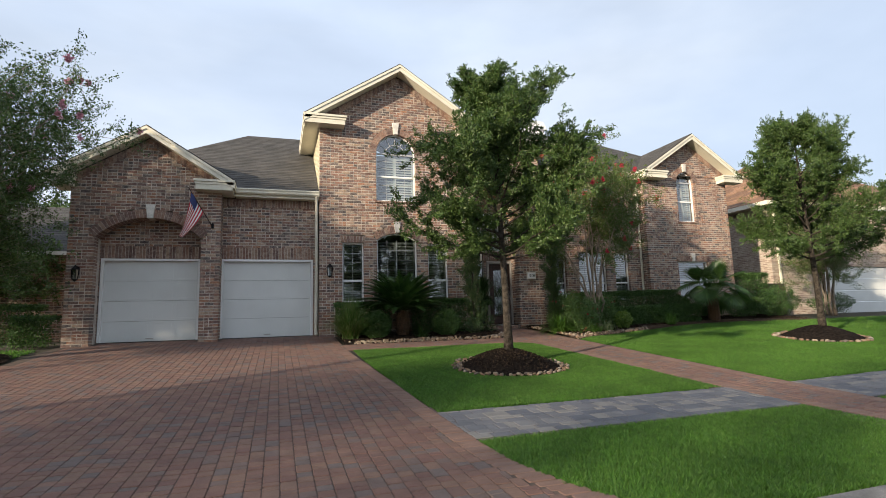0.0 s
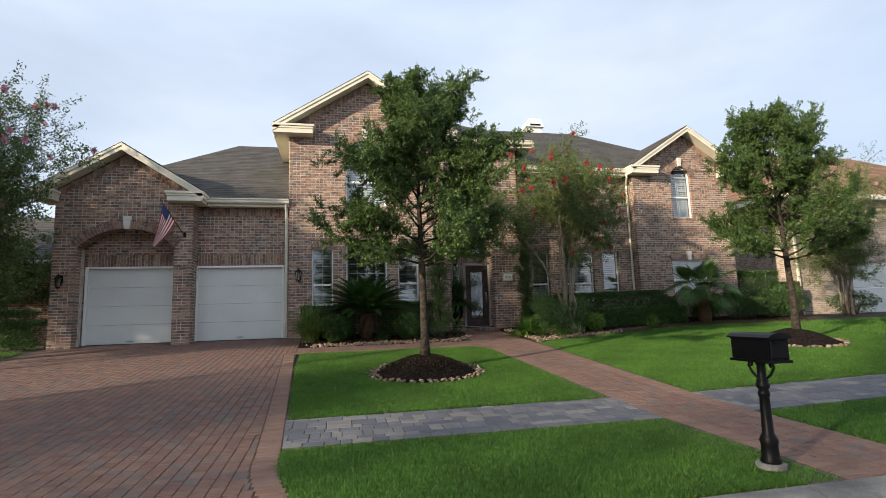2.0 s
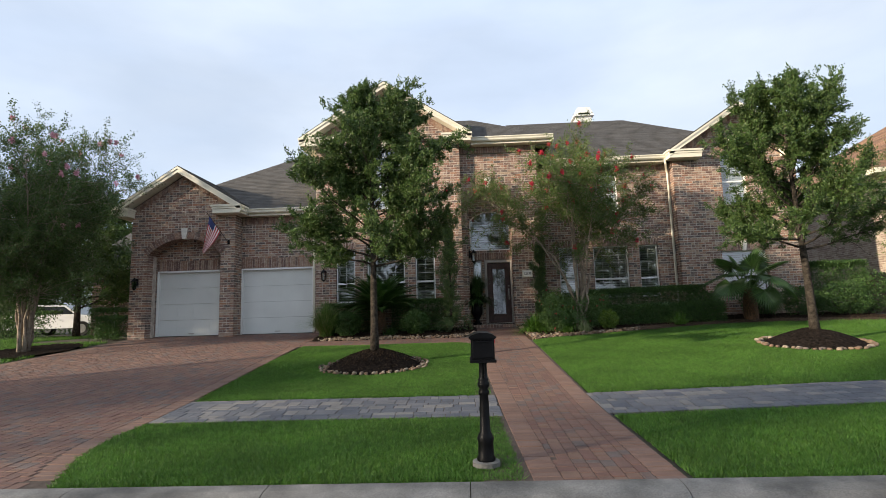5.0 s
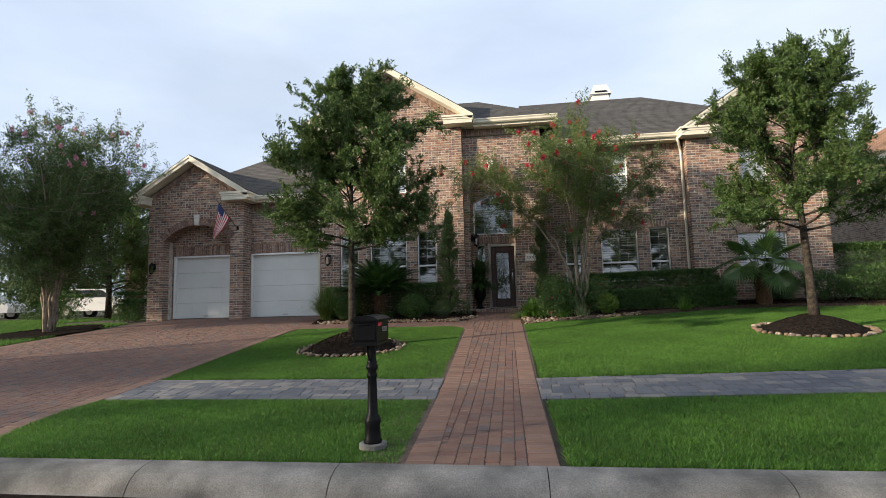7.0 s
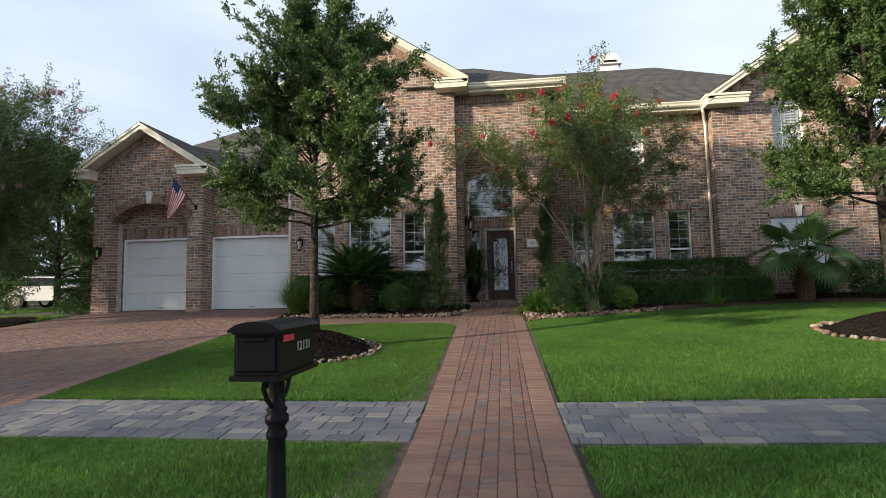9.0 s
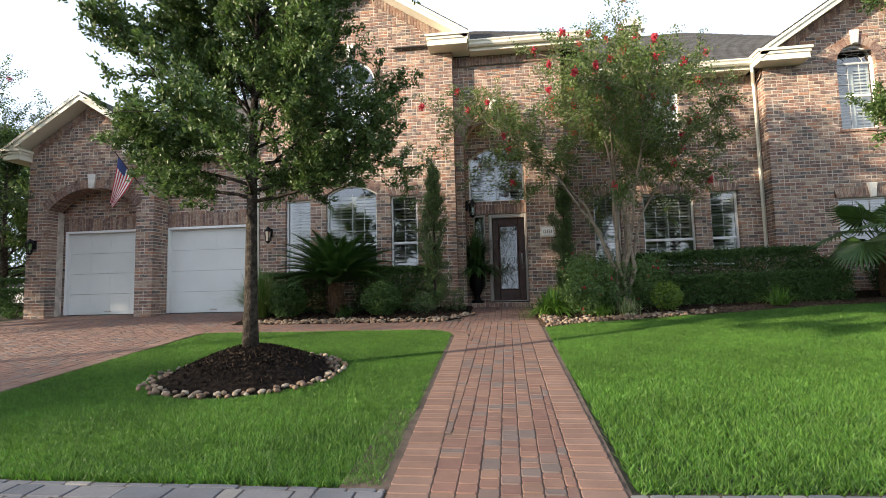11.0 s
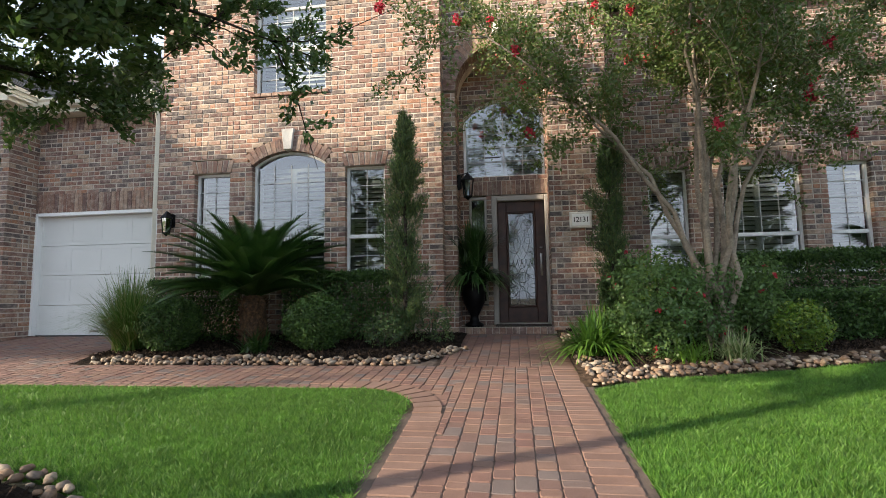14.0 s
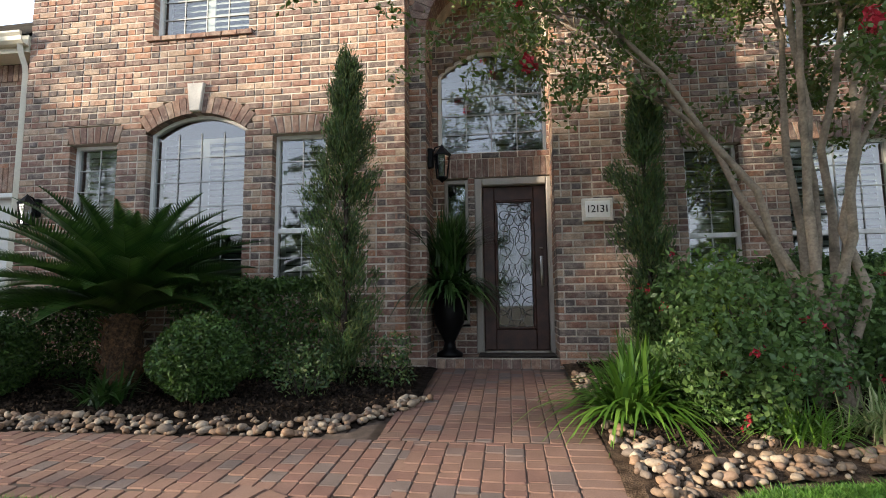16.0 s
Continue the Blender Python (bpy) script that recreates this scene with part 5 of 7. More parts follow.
def crape_myrtle(name, at, height, spread, seed, label, flowers, flower_mat, leaf_n, stems=9, squash=1.0, leaf_mat=None, low=3):
    """A vase of many pale stems, fine twigs, small leaves and flower heads at the tips."""
    gen = np.random.default_rng(seed)
    tree = thing(name, label, "tree", at)
    wood = Mesh()
    centres, tips = [], []
    for k in range(stems):
        ang = 2 * math.pi * (k + gen.uniform(-0.3, 0.3)) / stems
        out = gen.uniform(0.35, 1.0) if k % 3 else gen.uniform(0.05, 0.35)
        end = Vector((math.cos(ang) * spread * out, math.sin(ang) * spread * out * squash, height * (1.0 - 0.24 * out) * gen.uniform(0.84, 0.98)))
        pts, rad = [], []
        b = Vector((math.cos(ang) * 0.12, math.sin(ang) * 0.12, -0.1))
        for i in range(10):
            t = i / 9
            p = Vector((b.x + (end.x - b.x) * t ** 2.3, b.y + (end.y - b.y) * t ** 2.3, b.z + (end.z - b.z) * t)) + Vector(gen.normal(size=3)) * 0.035
            pts.append(p)
            rad.append(0.042 * (1 - 0.85 * t) + 0.004)
        wood.tube([tuple(p) for p in pts], rad, 6)
        for i in range(low, 10):
            for _ in range(3):
                d = (pts[i] - pts[i - 1]).normalized() + Vector(gen.normal(size=3)) * 0.75
                d.y *= squash
                d.z = abs(d.z) * 0.6 + 0.1 * gen.normal()
                ln = height * gen.uniform(0.13, 0.28)
                sub = limb(wood, pts[i], d, ln, 0.009, gen, 0.2, 0.04, 5, 4, 0.3)
                if sub[-1].z > height * 0.72 or gen.random() < 0.5:
                    tips.append(sub[-1])
                for j in range(2, 6):
                    for _ in range(2):
                        tw = limb(wood, sub[j], (sub[j] - sub[j - 1]).normalized() + Vector(gen.normal(size=3)) * 0.8, ln * 0.45, 0.004, gen, 0.3, 0.02, 3, 3, 0.4)
                        for a, b2 in zip(tw, tw[1:]):
                            centres += [tuple(a.lerp(b2, f)) for f in (0.3, 0.65, 1.0)]
    part("trunk", wood, M_PALE_BARK, tree, "smooth pale multi-stemmed trunk", True)
    c = np.array(centres)
    pos = np.repeat(c, max(1, leaf_n // len(c)), axis=0)
    pos = pos + gen.normal(size=pos.shape) * 0.05
    leaf_mesh("crown", pos, 0.058, 0.03, leaf_mat or M_CRAPE_LEAF, tree, 0.1, seed)
    gen2 = np.random.default_rng(seed + 1)
    order = sorted(tips, key=lambda q: -0.3 * q.z - 0.35 * (abs(q.x) + abs(q.y)) + 0.3 * q.y + gen2.normal() * 0.8)
    for q in order[:flowers]:
        q = Vector((q.x * 1.06, q.y * 1.06, q.z + 0.08))
        n = 90
        f = gen2.normal(size=(n, 3)) * np.array([0.026, 0.026, 0.034]) + np.array(q)
        cloud("flower_head", leaf_quads(f, 0.04, 0.038, 0.3, gen2), 4, flower_mat, tree)["label"] = "ruffled flower head"
    return tree


crape_myrtle("crape_myrtle", (9.32, 13.5, land(9.32, 13.5)), 5.25, 2.75, 51, "red-flowering crape myrtle with many pale stems", 70, M_RED, 72000, 10, 0.62, None, 6)
crape_myrtle("crape_myrtle", (-6.3, 12.3, land(-6.3, 12.3)), 6.3, 3.0, 52, "pink-flowering crape myrtle with dense foliage", 44, M_PINK, 150000, 12, 0.9, M_LEAF)

# ---- planting beds ----
def bed_mesh(x0, x1, y0, y1, keep, rise=0.06, front=None):
    nx, ny = int((x1 - x0) / 0.09), int((y1 - y0) / 0.09)
    m = sheet([x0 + (x1 - x0) * i / nx for i in range(nx + 1)], [y0 + (y1 - y0) * i / ny for i in range(ny + 1)], 0.0, keep)
    g = random.Random(9)
    m.v = [(x, y, z - 0.01 + rise * min(1, max(0.0, 3 * (y - (front(x) if front else y0)))) + g.uniform(-0.014, 0.014)) for x, y, z in m.v]
    return m


def left_front(x):
    """The front line of the left bed."""
    return 12.87 if x < 5.55 else 12.87 + 1.05 * ((x - 5.55) / 0.85) ** 2.0


BED_X = [7.5, 7.62, 8.3, 9.2, 10.2, 11.5, 12.6, 15, 17, 20]
BED_Y = [12.5, 12.0, 12.32, 12.47, 12.77, 13.12, 13.42, 13.62, 13.2, 13.4]


def right_front(x):
    return float(np.interp(x, BED_X, BED_Y))


tagged(part("mulch_bed", bed_mesh(1.6, 6.3, 12.8, 14.9, lambda x, y: y > left_front(x) - 0.05, 0.06, left_front), M_MULCH), "dark mulch bed under the front windows", "mulch", "", "stuff")
tagged(part("mulch_bed", bed_mesh(7.6, 18.2, 12.0, 15.9, lambda x, y: y > right_front(x) and not (x > 13.1 and y > 15.5), 0.06, right_front), M_BROWN_MULCH), "brown mulch bed along the right of the house", "mulch", "", "stuff")
tagged(part("mulch_bed", bed_mesh(-7.6, -5.0, 10.6, 14.2, lambda x, y: math.hypot((x + 6.3) / 1.2, (y - 12.3) / 1.6) < 1, 0.03), M_MULCH), "dark mulch round the crape myrtle's stems", "mulch", "", "stuff")
g = random.Random(17)
rest = Mesh()


def small_stone(x, y, r):
    k = STONE_SHAPES[g.randrange(8)]
    a = g.uniform(0, 6.28)
    c, s_ = r * math.cos(a), r * math.sin(a)
    z = land(x, y) + 0.3 * r + (0.05 * min(1.0, max(0.0, 3 * (y - (left_front(x) if x < 7 else right_front(x))))) if 11.9 < y < 15 else 0.0)
    rest.add([(x + px * c * 1.15 - py * s_, y + px * s_ * 1.15 + py * c, z + pz * r) for px, py, pz in k.v], k.f)


def edge_places(n, spread):
    """Places along the two bed edges, by turns."""
    for i in range(n):
        k = i % 20
        if k < 8:
            x = g.uniform(1.75, 5.7)
            yield x, left_front(x) + g.uniform(-0.02, spread)
        elif k < 11:
            x = g.uniform(5.6, 6.4)
            yield x, min(13.8, left_front(x) + g.uniform(-0.02, spread))
        elif k < 15:
            y = g.uniform(12.15, 14.6)
            yield 7.68 + g.uniform(-0.06, spread * 0.8) + (0.08 if y < 12.7 else 0), y
        else:
            x = g.uniform(7.75, 10.8)
            yield x, right_front(x) + g.uniform(0.0, spread)


for x, y in edge_places(225, 0.24):
    stone(x, y, g.uniform(0.026, 0.046), g, "stones edging the beds", 0.008 + 0.05 * min(1.0, max(0.0, 3 * (y - (left_front(x) if x < 7 else right_front(x))))))
for x, y in edge_places(800, 0.24):
    small_stone(x, y, g.uniform(0.015, 0.034))
for i in range(70):
    a = 2 * math.pi * i / 70 + g.uniform(-0.03, 0.03)
    small_stone(13.15 + (0.96 + g.uniform(-0.04, 0.08)) * math.cos(a), 9.48 + (0.96 + g.uniform(-0.04, 0.08)) * math.sin(a), g.uniform(0.04, 0.065))
for i in range(70):
    x = 7.7 + 1.7 * g.random() ** 1.5
    small_stone(x, right_front(x) + g.uniform(0.0, 0.5 - 0.1 * (x - 7.7)), g.uniform(0.018, 0.04))
tagged(part("small_stones", rest, M_ROCK_REST, None, "", True), "small tan and grey river stones edging the beds", "stones", "", "stuff")


# ---- shrubs and perennials ----
def shrub(name, at, size, n, leaf, material, label, seed, category="shrub", stems=7, flat=False, wild=0.12, flower=None, flowers=0):
    """Woody stems under a leafy shell with a ragged outline; flat: a clipped box shape."""
    gen = np.random.default_rng(seed)
    ob = thing(name, label, category, at)
    rx, ry, rz = size
    wood = Mesh()
    for k in range(stems):
        a = 2 * math.pi * k / stems
        limb(wood, (0.1 * rx * math.cos(a), 0.1 * ry * math.sin(a), -0.04), (rx * 0.6 * math.cos(a), ry * 0.6 * math.sin(a), rz * 1.4), rz * 1.5, 0.012, gen, 0.15, 0.02, 5, 4, 0.3)
    part("stem", wood, M_BARK, ob)
    if flat:
        p = gen.uniform(-1, 1, (n, 3))
        face = gen.random(n)
        p[:, 2] = np.where(face < 0.45, 1 - np.abs(gen.normal(size=n)) * 0.09, p[:, 2])
        front = face > 0.65
        p[front, 1] = -1 + np.abs(gen.normal(size=front.sum())) * 0.12
        pos = p * np.array([rx, ry, rz]) + np.array([0, 0, rz]) + gen.normal(size=(n, 3)) * 0.025
    else:
        d = gen.normal(size=(n, 3))
        d /= np.linalg.norm(d, axis=1, keepdims=True)
        lump = 1 + wild * (np.sin(d[:, 0] * 5 + seed) + np.sin(d[:, 1] * 6 + 2 * seed) + np.sin(d[:, 2] * 5.5 + 3 * seed)) * 0.6
        r = (1 - np.abs(gen.normal(size=n)) * 0.22) * lump
        pos = d * r[:, None] * np.array([rx, ry, rz]) + np.array([0, 0, rz * 0.96])
        pos = pos[pos[:, 2] > 0.015]
    cloud("foliage", leaf_quads(pos, leaf, leaf * 0.55, 0.25, gen), 4, material, ob)
    for k in range(flowers):
        c = pos[gen.integers(len(pos))] * np.array([1.05, 1.05, 1.04])
        cloud("flower_head", leaf_quads(c + gen.normal(size=(14, 3)) * 0.014, 0.03, 0.026, 0.3, gen), 4, flower, ob)["label"] = "small bright rose flower"
    return ob


def tuft(name, at, n, length, width, material, label, seed, spread=0.5, category="grass clump", droop=1.0):
    """A clump of arching strap leaves from one root."""
    gen = np.random.default_rng(seed)
    segs = 5
    a = gen.uniform(0, 2 * math.pi, n)
    out = gen.uniform(0.1, 1.0, n) * spread
    ln = length * gen.uniform(0.65, 1.1, n)
    base = np.stack([gen.normal(size=n) * 0.07, gen.normal(size=n) * 0.07, np.zeros(n) - 0.02], 1)
    side = np.stack([-np.sin(a), np.cos(a), np.zeros(n)], 1)
    quads = []
    prev = None
    for s in range(segs + 1):
        t = s / segs
        hor = out * (t ** 1.2) * ln * 1.3
        ver = ln * (t * (1 - 0.25 * out) - droop * out * t ** 2.6 * 0.75)
        p = base + np.stack([np.cos(a) * hor, np.sin(a) * hor, ver], 1)
        w_ = width * (1 - t ** 2) * 0.5 + 0.0008
        l_, r_ = p - side * w_, p + side * w_
        if prev is not None:
            quads.append(np.stack([prev[0], prev[1], r_, l_], 1))
        prev = (l_, r_)
    ob = thing(name, label, category, at)
    v = np.stack(quads, 1).reshape(-1, 3)
    me_ob = cloud("leaves", v, 4, material, ob)
    bm = bmesh.new()
    bm.from_mesh(me_ob.data)
    bmesh.ops.remove_doubles(bm, verts=bm.verts, dist=0.00005)
    bm.to_mesh(me_ob.data)
    bm.free()
    return ob


def on_land(x, y, lift=0.05):
    return (x, y, land(x, y) + lift)


def sago_palm(at, seed):
    gen = np.random.default_rng(seed)
    ob = thing("sago_palm", "large dark green sago palm with a shaggy short trunk", "palm", at)
    m = Mesh().lathe([(0.12, -0.05), (0.2, 0.03), (0.24, 0.2), (0.24, 0.45), (0.2, 0.62), (0.1, 0.7)], sides=14)
    m.v = [(x * (1 + 0.14 * gen.normal()), y * (1 + 0.14 * gen.normal()), z) for x, y, z in m.v]
    for k in range(90):
        a, z = gen.uniform(0, 6.28), gen.uniform(0.02, 0.62)
        c, s = math.cos(a), math.sin(a)
        m.tube([(0.2 * c, 0.2 * s, z), (0.29 * c, 0.29 * s, z + 0.06)], [0.018, 0.006], 4)
    m.v = [(x * 0.78, y * 0.78, z) for x, y, z in m.v]
    part("palm_trunk", m, M_FIBRE, ob)
    for k in range(84):
        a = k * 2.39996 + gen.uniform(-0.15, 0.15)
        t = k / 83
        rise = 1.36 - 0.98 * t + gen.uniform(-0.08, 0.08)
        ln = 1.48 * gen.uniform(0.88, 1.08)
        d = Vector((math.cos(a), math.sin(a), 0))
        rib, quads = [], []
        p = Vector((0, 0, 0.66))
        ang = rise
        for i in range(15):
            rib.append(p.copy())
            p = p + (d * math.cos(ang) + Vector((0, 0, math.sin(ang)))) * (ln / 14)
            ang -= 0.06
        side = Vector((-d.y, d.x, 0))
        m = Mesh().tube([tuple(q) for q in rib], [0.009 * (1 - 0.8 * i / 14) for i in range(15)], 4)
        for i in range(1, 14):
            for f in (0.0, 0.25, 0.5, 0.75):
                q = rib[i].lerp(rib[i + 1] if i < 14 else rib[i], f)
                fw = (rib[min(i + 1, 14)] - rib[i - 1]).normalized()
                up = side.cross(fw)
                tt = (i + f) / 14
                ll = 0.25 * math.sin(math.pi * min(1, 0.16 + tt * 0.86)) + 0.02
                for s in (-1, 1):
                    e = q + (side * s * 0.8 + fw * 0.55 + up * -0.28).normalized() * ll
                    b = fw * 0.017
                    m.add([tuple(q - b), tuple(q + b), tuple(e)], [(0, 1, 2)])
        part("frond", m, M_SAGO, ob)
    return ob


sago_palm(on_land(3.36, 14.02, 0.03), 5)
tuft("fountain_grass", on_land(1.85, 13.55), 1500, 1.22, 0.011, M_TALLGRASS, "tall clump of arching green fountain grass", 6, 0.75)
shrub("boxwood", on_land(4.5, 13.5), (0.42, 0.4, 0.36), 8000, 0.042, M_SHRUB, "round clipped boxwood ball", 7, wild=0.06)
shrub("boxwood", on_land(2.5, 13.45), (0.42, 0.4, 0.38), 8000, 0.042, M_SHRUB, "round clipped boxwood ball", 8, wild=0.06)
shrub("hedge", on_land(4.55, 14.45), (0.85, 0.28, 0.47), 12000, 0.05, M_SHRUB, "dark green clipped hedge below the windows", 9, "hedge", flat=True)
shrub("hedge", on_land(2.3, 14.45), (0.75, 0.28, 0.44), 11000, 0.05, M_SHRUB, "dark green clipped hedge below the windows", 10, "hedge", flat=True)
shrub("low_shrub", on_land(5.35, 13.65), (0.24, 0.22, 0.22), 1100, 0.04, M_JUNIPER, "small grey-green shrub in the mulch", 11, wild=0.4)
shrub("low_shrub", on_land(5.95, 14.1), (0.24, 0.22, 0.24), 1000, 0.04, M_JUNIPER, "small grey-green shrub beside the porch", 12, wild=0.4)
m_fern = tuft("fern", on_land(3.75, 13.4), 70, 0.45, 0.03, M_SAGO, "low dark fern in the mulch", 13, 0.9, "fern")


def column_conifer(at, height, radius, seed, label, n=9000):
    gen = np.random.default_rng(seed)
    ob = thing("juniper", label, "conifer", at)
    wood = Mesh().tube([(0, 0, -0.05), (0.02, 0, height * 0.5), (0, 0.01, height * 0.92)], [0.035, 0.022, 0.006], 6)
    cs, ds = [], []
    for k in range(150):
        t = gen.uniform(0.02, 1) ** 0.85
        z = t * height
        a = gen.uniform(0, 6.28)
        lump = (1 + 0.36 * math.sin(9 * t + a) + 0.2 * math.sin(23 * t + 2 * a)) * gen.uniform(0.6, 1.3)
        r = radius * min(1, (1 - t) * 3.4 + 0.1) * (0.75 + 0.25 * min(1, t * 6)) * lump
        d = Vector((math.cos(a), math.sin(a), 1.5)).normalized()
        p0 = Vector((0, 0, max(0.02, z - 0.15)))
        end = Vector((math.cos(a) * r, math.sin(a) * r, z + 0.08))
        if k % 3 == 0:
            wood.tube([tuple(p0), tuple(end)], [0.008, 0.003], 3)
        m_ = n // 150
        f = gen.uniform(0.35, 1.05, m_)
        c = np.array(p0)[None] * (1 - f[:, None]) + np.array(end)[None] * f[:, None] + gen.normal(size=(m_, 3)) * np.array([0.028, 0.028, 0.05])
        cs.append(c)
        ds.append(np.repeat(np.array(d)[None], m_, 0))
    part("trunk", wood, M_BARK, ob)
    cloud("foliage", leaf_quads(np.concatenate(cs), 0.06, 0.012, 0.2, gen, np.concatenate(ds)), 4, M_JUNIPER, ob)
    return ob


column_conifer(on_land(5.52, 14.1), 3.1, 0.27, 31, "slender upright juniper against the brick", 30000)
column_conifer(on_land(8.3, 14.25), 2.7, 0.21, 32, "upright juniper column beside the house number", 26000)
# right-hand bed
for k, (x, y, sx, sz, sd) in enumerate(((8.6, 13.3, 0.58, 0.5, 1), (9.0, 13.95, 0.62, 0.6, 2), (9.45, 13.55, 0.5, 0.46, 3), (8.5, 13.0, 0.36, 0.34, 4), (9.95, 13.95, 0.45, 0.45, 5), (8.55, 14.2, 0.45, 0.55, 6))):
    shrub("rose_bush", on_land(x, y), (sx, sx * 0.9, sz), 4000, 0.054, M_ROSE, "loose rose bush with small red flowers", 40 + sd, wild=0.32, flower=M_RED, flowers=9)
shrub("rose_bush", on_land(8.7, 13.55), (0.3, 0.3, 0.52), 1500, 0.05, M_LIME, "fresh bright green rose growth", 47, wild=0.35)
tuft("agapanthus", on_land(7.88, 13.2), 260, 0.66, 0.04, M_STRAP, "clump of glossy green strap-leaved agapanthus", 50, 1.05, "perennial", 1.25)
tuft("agapanthus", on_land(8.0, 13.6), 170, 0.66, 0.036, M_STRAP, "clump of glossy green strap-leaved agapanthus", 51, 0.9, "perennial")
tuft("liriope", on_land(9.22, 12.85), 190, 0.42, 0.012, M_VARIEGATED, "pale variegated grassy liriope clump", 52, 0.95, "perennial")
tuft("liriope", on_land(8.75, 12.8), 150, 0.38, 0.012, M_STRAP, "fresh green grassy liriope clump", 53, 0.95, "perennial")
tuft("liriope", on_land(12.1, 13.5), 170, 0.5, 0.012, M_STRAP, "fresh green grassy liriope clump", 54, 0.95, "perennial")
shrub("lime_shrub", on_land(9.98, 13.12), (0.27, 0.27, 0.28), 2200, 0.045, M_LIME, "small round lime-green shrub", 55)
for k in range(3):
    shrub("hedge", on_land(10.2 + 1.25 * k, 14.75), (0.66, 0.36, 0.5), 10000, 0.05, M_SHRUB, "dark green clipped hedge below the main windows", 56 + k, "hedge", flat=True)
    shrub("hedge", on_land(10.75 + 1.1 * k, 13.95), (0.58, 0.25, 0.27), 7500, 0.045, M_SHRUB, "low clipped hedge in front of the taller one", 60 + k, "hedge", flat=True)
for k, (x, y, s) in enumerate(((13.2, 14.4, 0.55), (16.2, 14.5, 0.6), (17.2, 14.2, 0.65), (15.2, 15.0, 0.5), (18.3, 14.6, 0.75))):
    shrub("dark_shrub", on_land(x, y), (s, s * 0.8, s * 0.8), 4200, 0.055, M_SHRUB, "dark loose evergreen shrub", 66 + k, wild=0.2)


def fan_palm(at, seed):
    gen = np.random.default_rng(seed)
    ob = thing("fan_palm", "fan palm with large pleated green leaves", "palm", at)
    part("palm_trunk", Mesh().lathe([(0.16, -0.05), (0.2, 0.1), (0.18, 0.6), (0.1, 0.9)], sides=12), M_FIBRE, ob)
    for k in range(17):
        a = k * 2.4 + gen.uniform(-0.2, 0.2)
        t = k / 16
        ang = 1.35 - 1.5 * t
        d = Vector((math.cos(a) * math.cos(ang), math.sin(a) * math.cos(ang), math.sin(ang)))
        hub = Vector((0, 0, 0.85)) + d * gen.uniform(0.65, 0.9)
        d = (d + Vector((0, 0, -1.5 * t))).normalized()
        side = d.cross(Vector((0, 0, 1))).normalized()
        nrm = side.cross(d)
        m = Mesh().tube([(0, 0, 0.75), tuple(hub)], [0.016, 0.011], 5)
        n = 34
        R = gen.uniform(0.55, 0.72)
        for i in range(n):
            b0, b1 = -2.35 + 4.7 * i / n, -2.35 + 4.7 * (i + 1) / n
            bm_ = 0.5 * (b0 + b1)
            def at_(b, r, lift):
                return tuple(hub + (d * math.cos(b) + side * math.sin(b)) * r + nrm * lift + Vector((0, 0, -0.12 * (r / R) ** 2 * R)))
            rr = R * (0.72 + 0.28 * math.cos(bm_ * 0.7))
            m.add([tuple(hub), at_(b0, rr * 0.62, 0.012), at_(bm_, rr * 0.66, -0.012), at_(b1, rr * 0.62, 0.012), at_(bm_, rr, -0.05)], [(0, 1, 2), (0, 2, 3), (1, 4, 2), (2, 4, 3)])
        part("palm_leaf", m, M_FAN, ob)
    return ob


fan_palm(on_land(14.35, 13.95, 0.03), 71)

# ---- mailbox ----
def lettering(text, size, m, material, parent, name="number"):
    c = bpy.data.curves.new(name, "FONT")
    c.body, c.size, c.align_x, c.align_y, c.extrude = text, size, "CENTER", "CENTER", 0.002
    tmp = new(name, c)
    me = bpy.data.meshes.new_from_object(tmp.evaluated_get(bpy.context.evaluated_depsgraph_get()))
    bpy.data.objects.remove(tmp)
    me.materials.clear()
    me.materials.append(material)
    ob = new(name, me)
    ob.matrix_world = m
    ob.parent = parent
    return ob


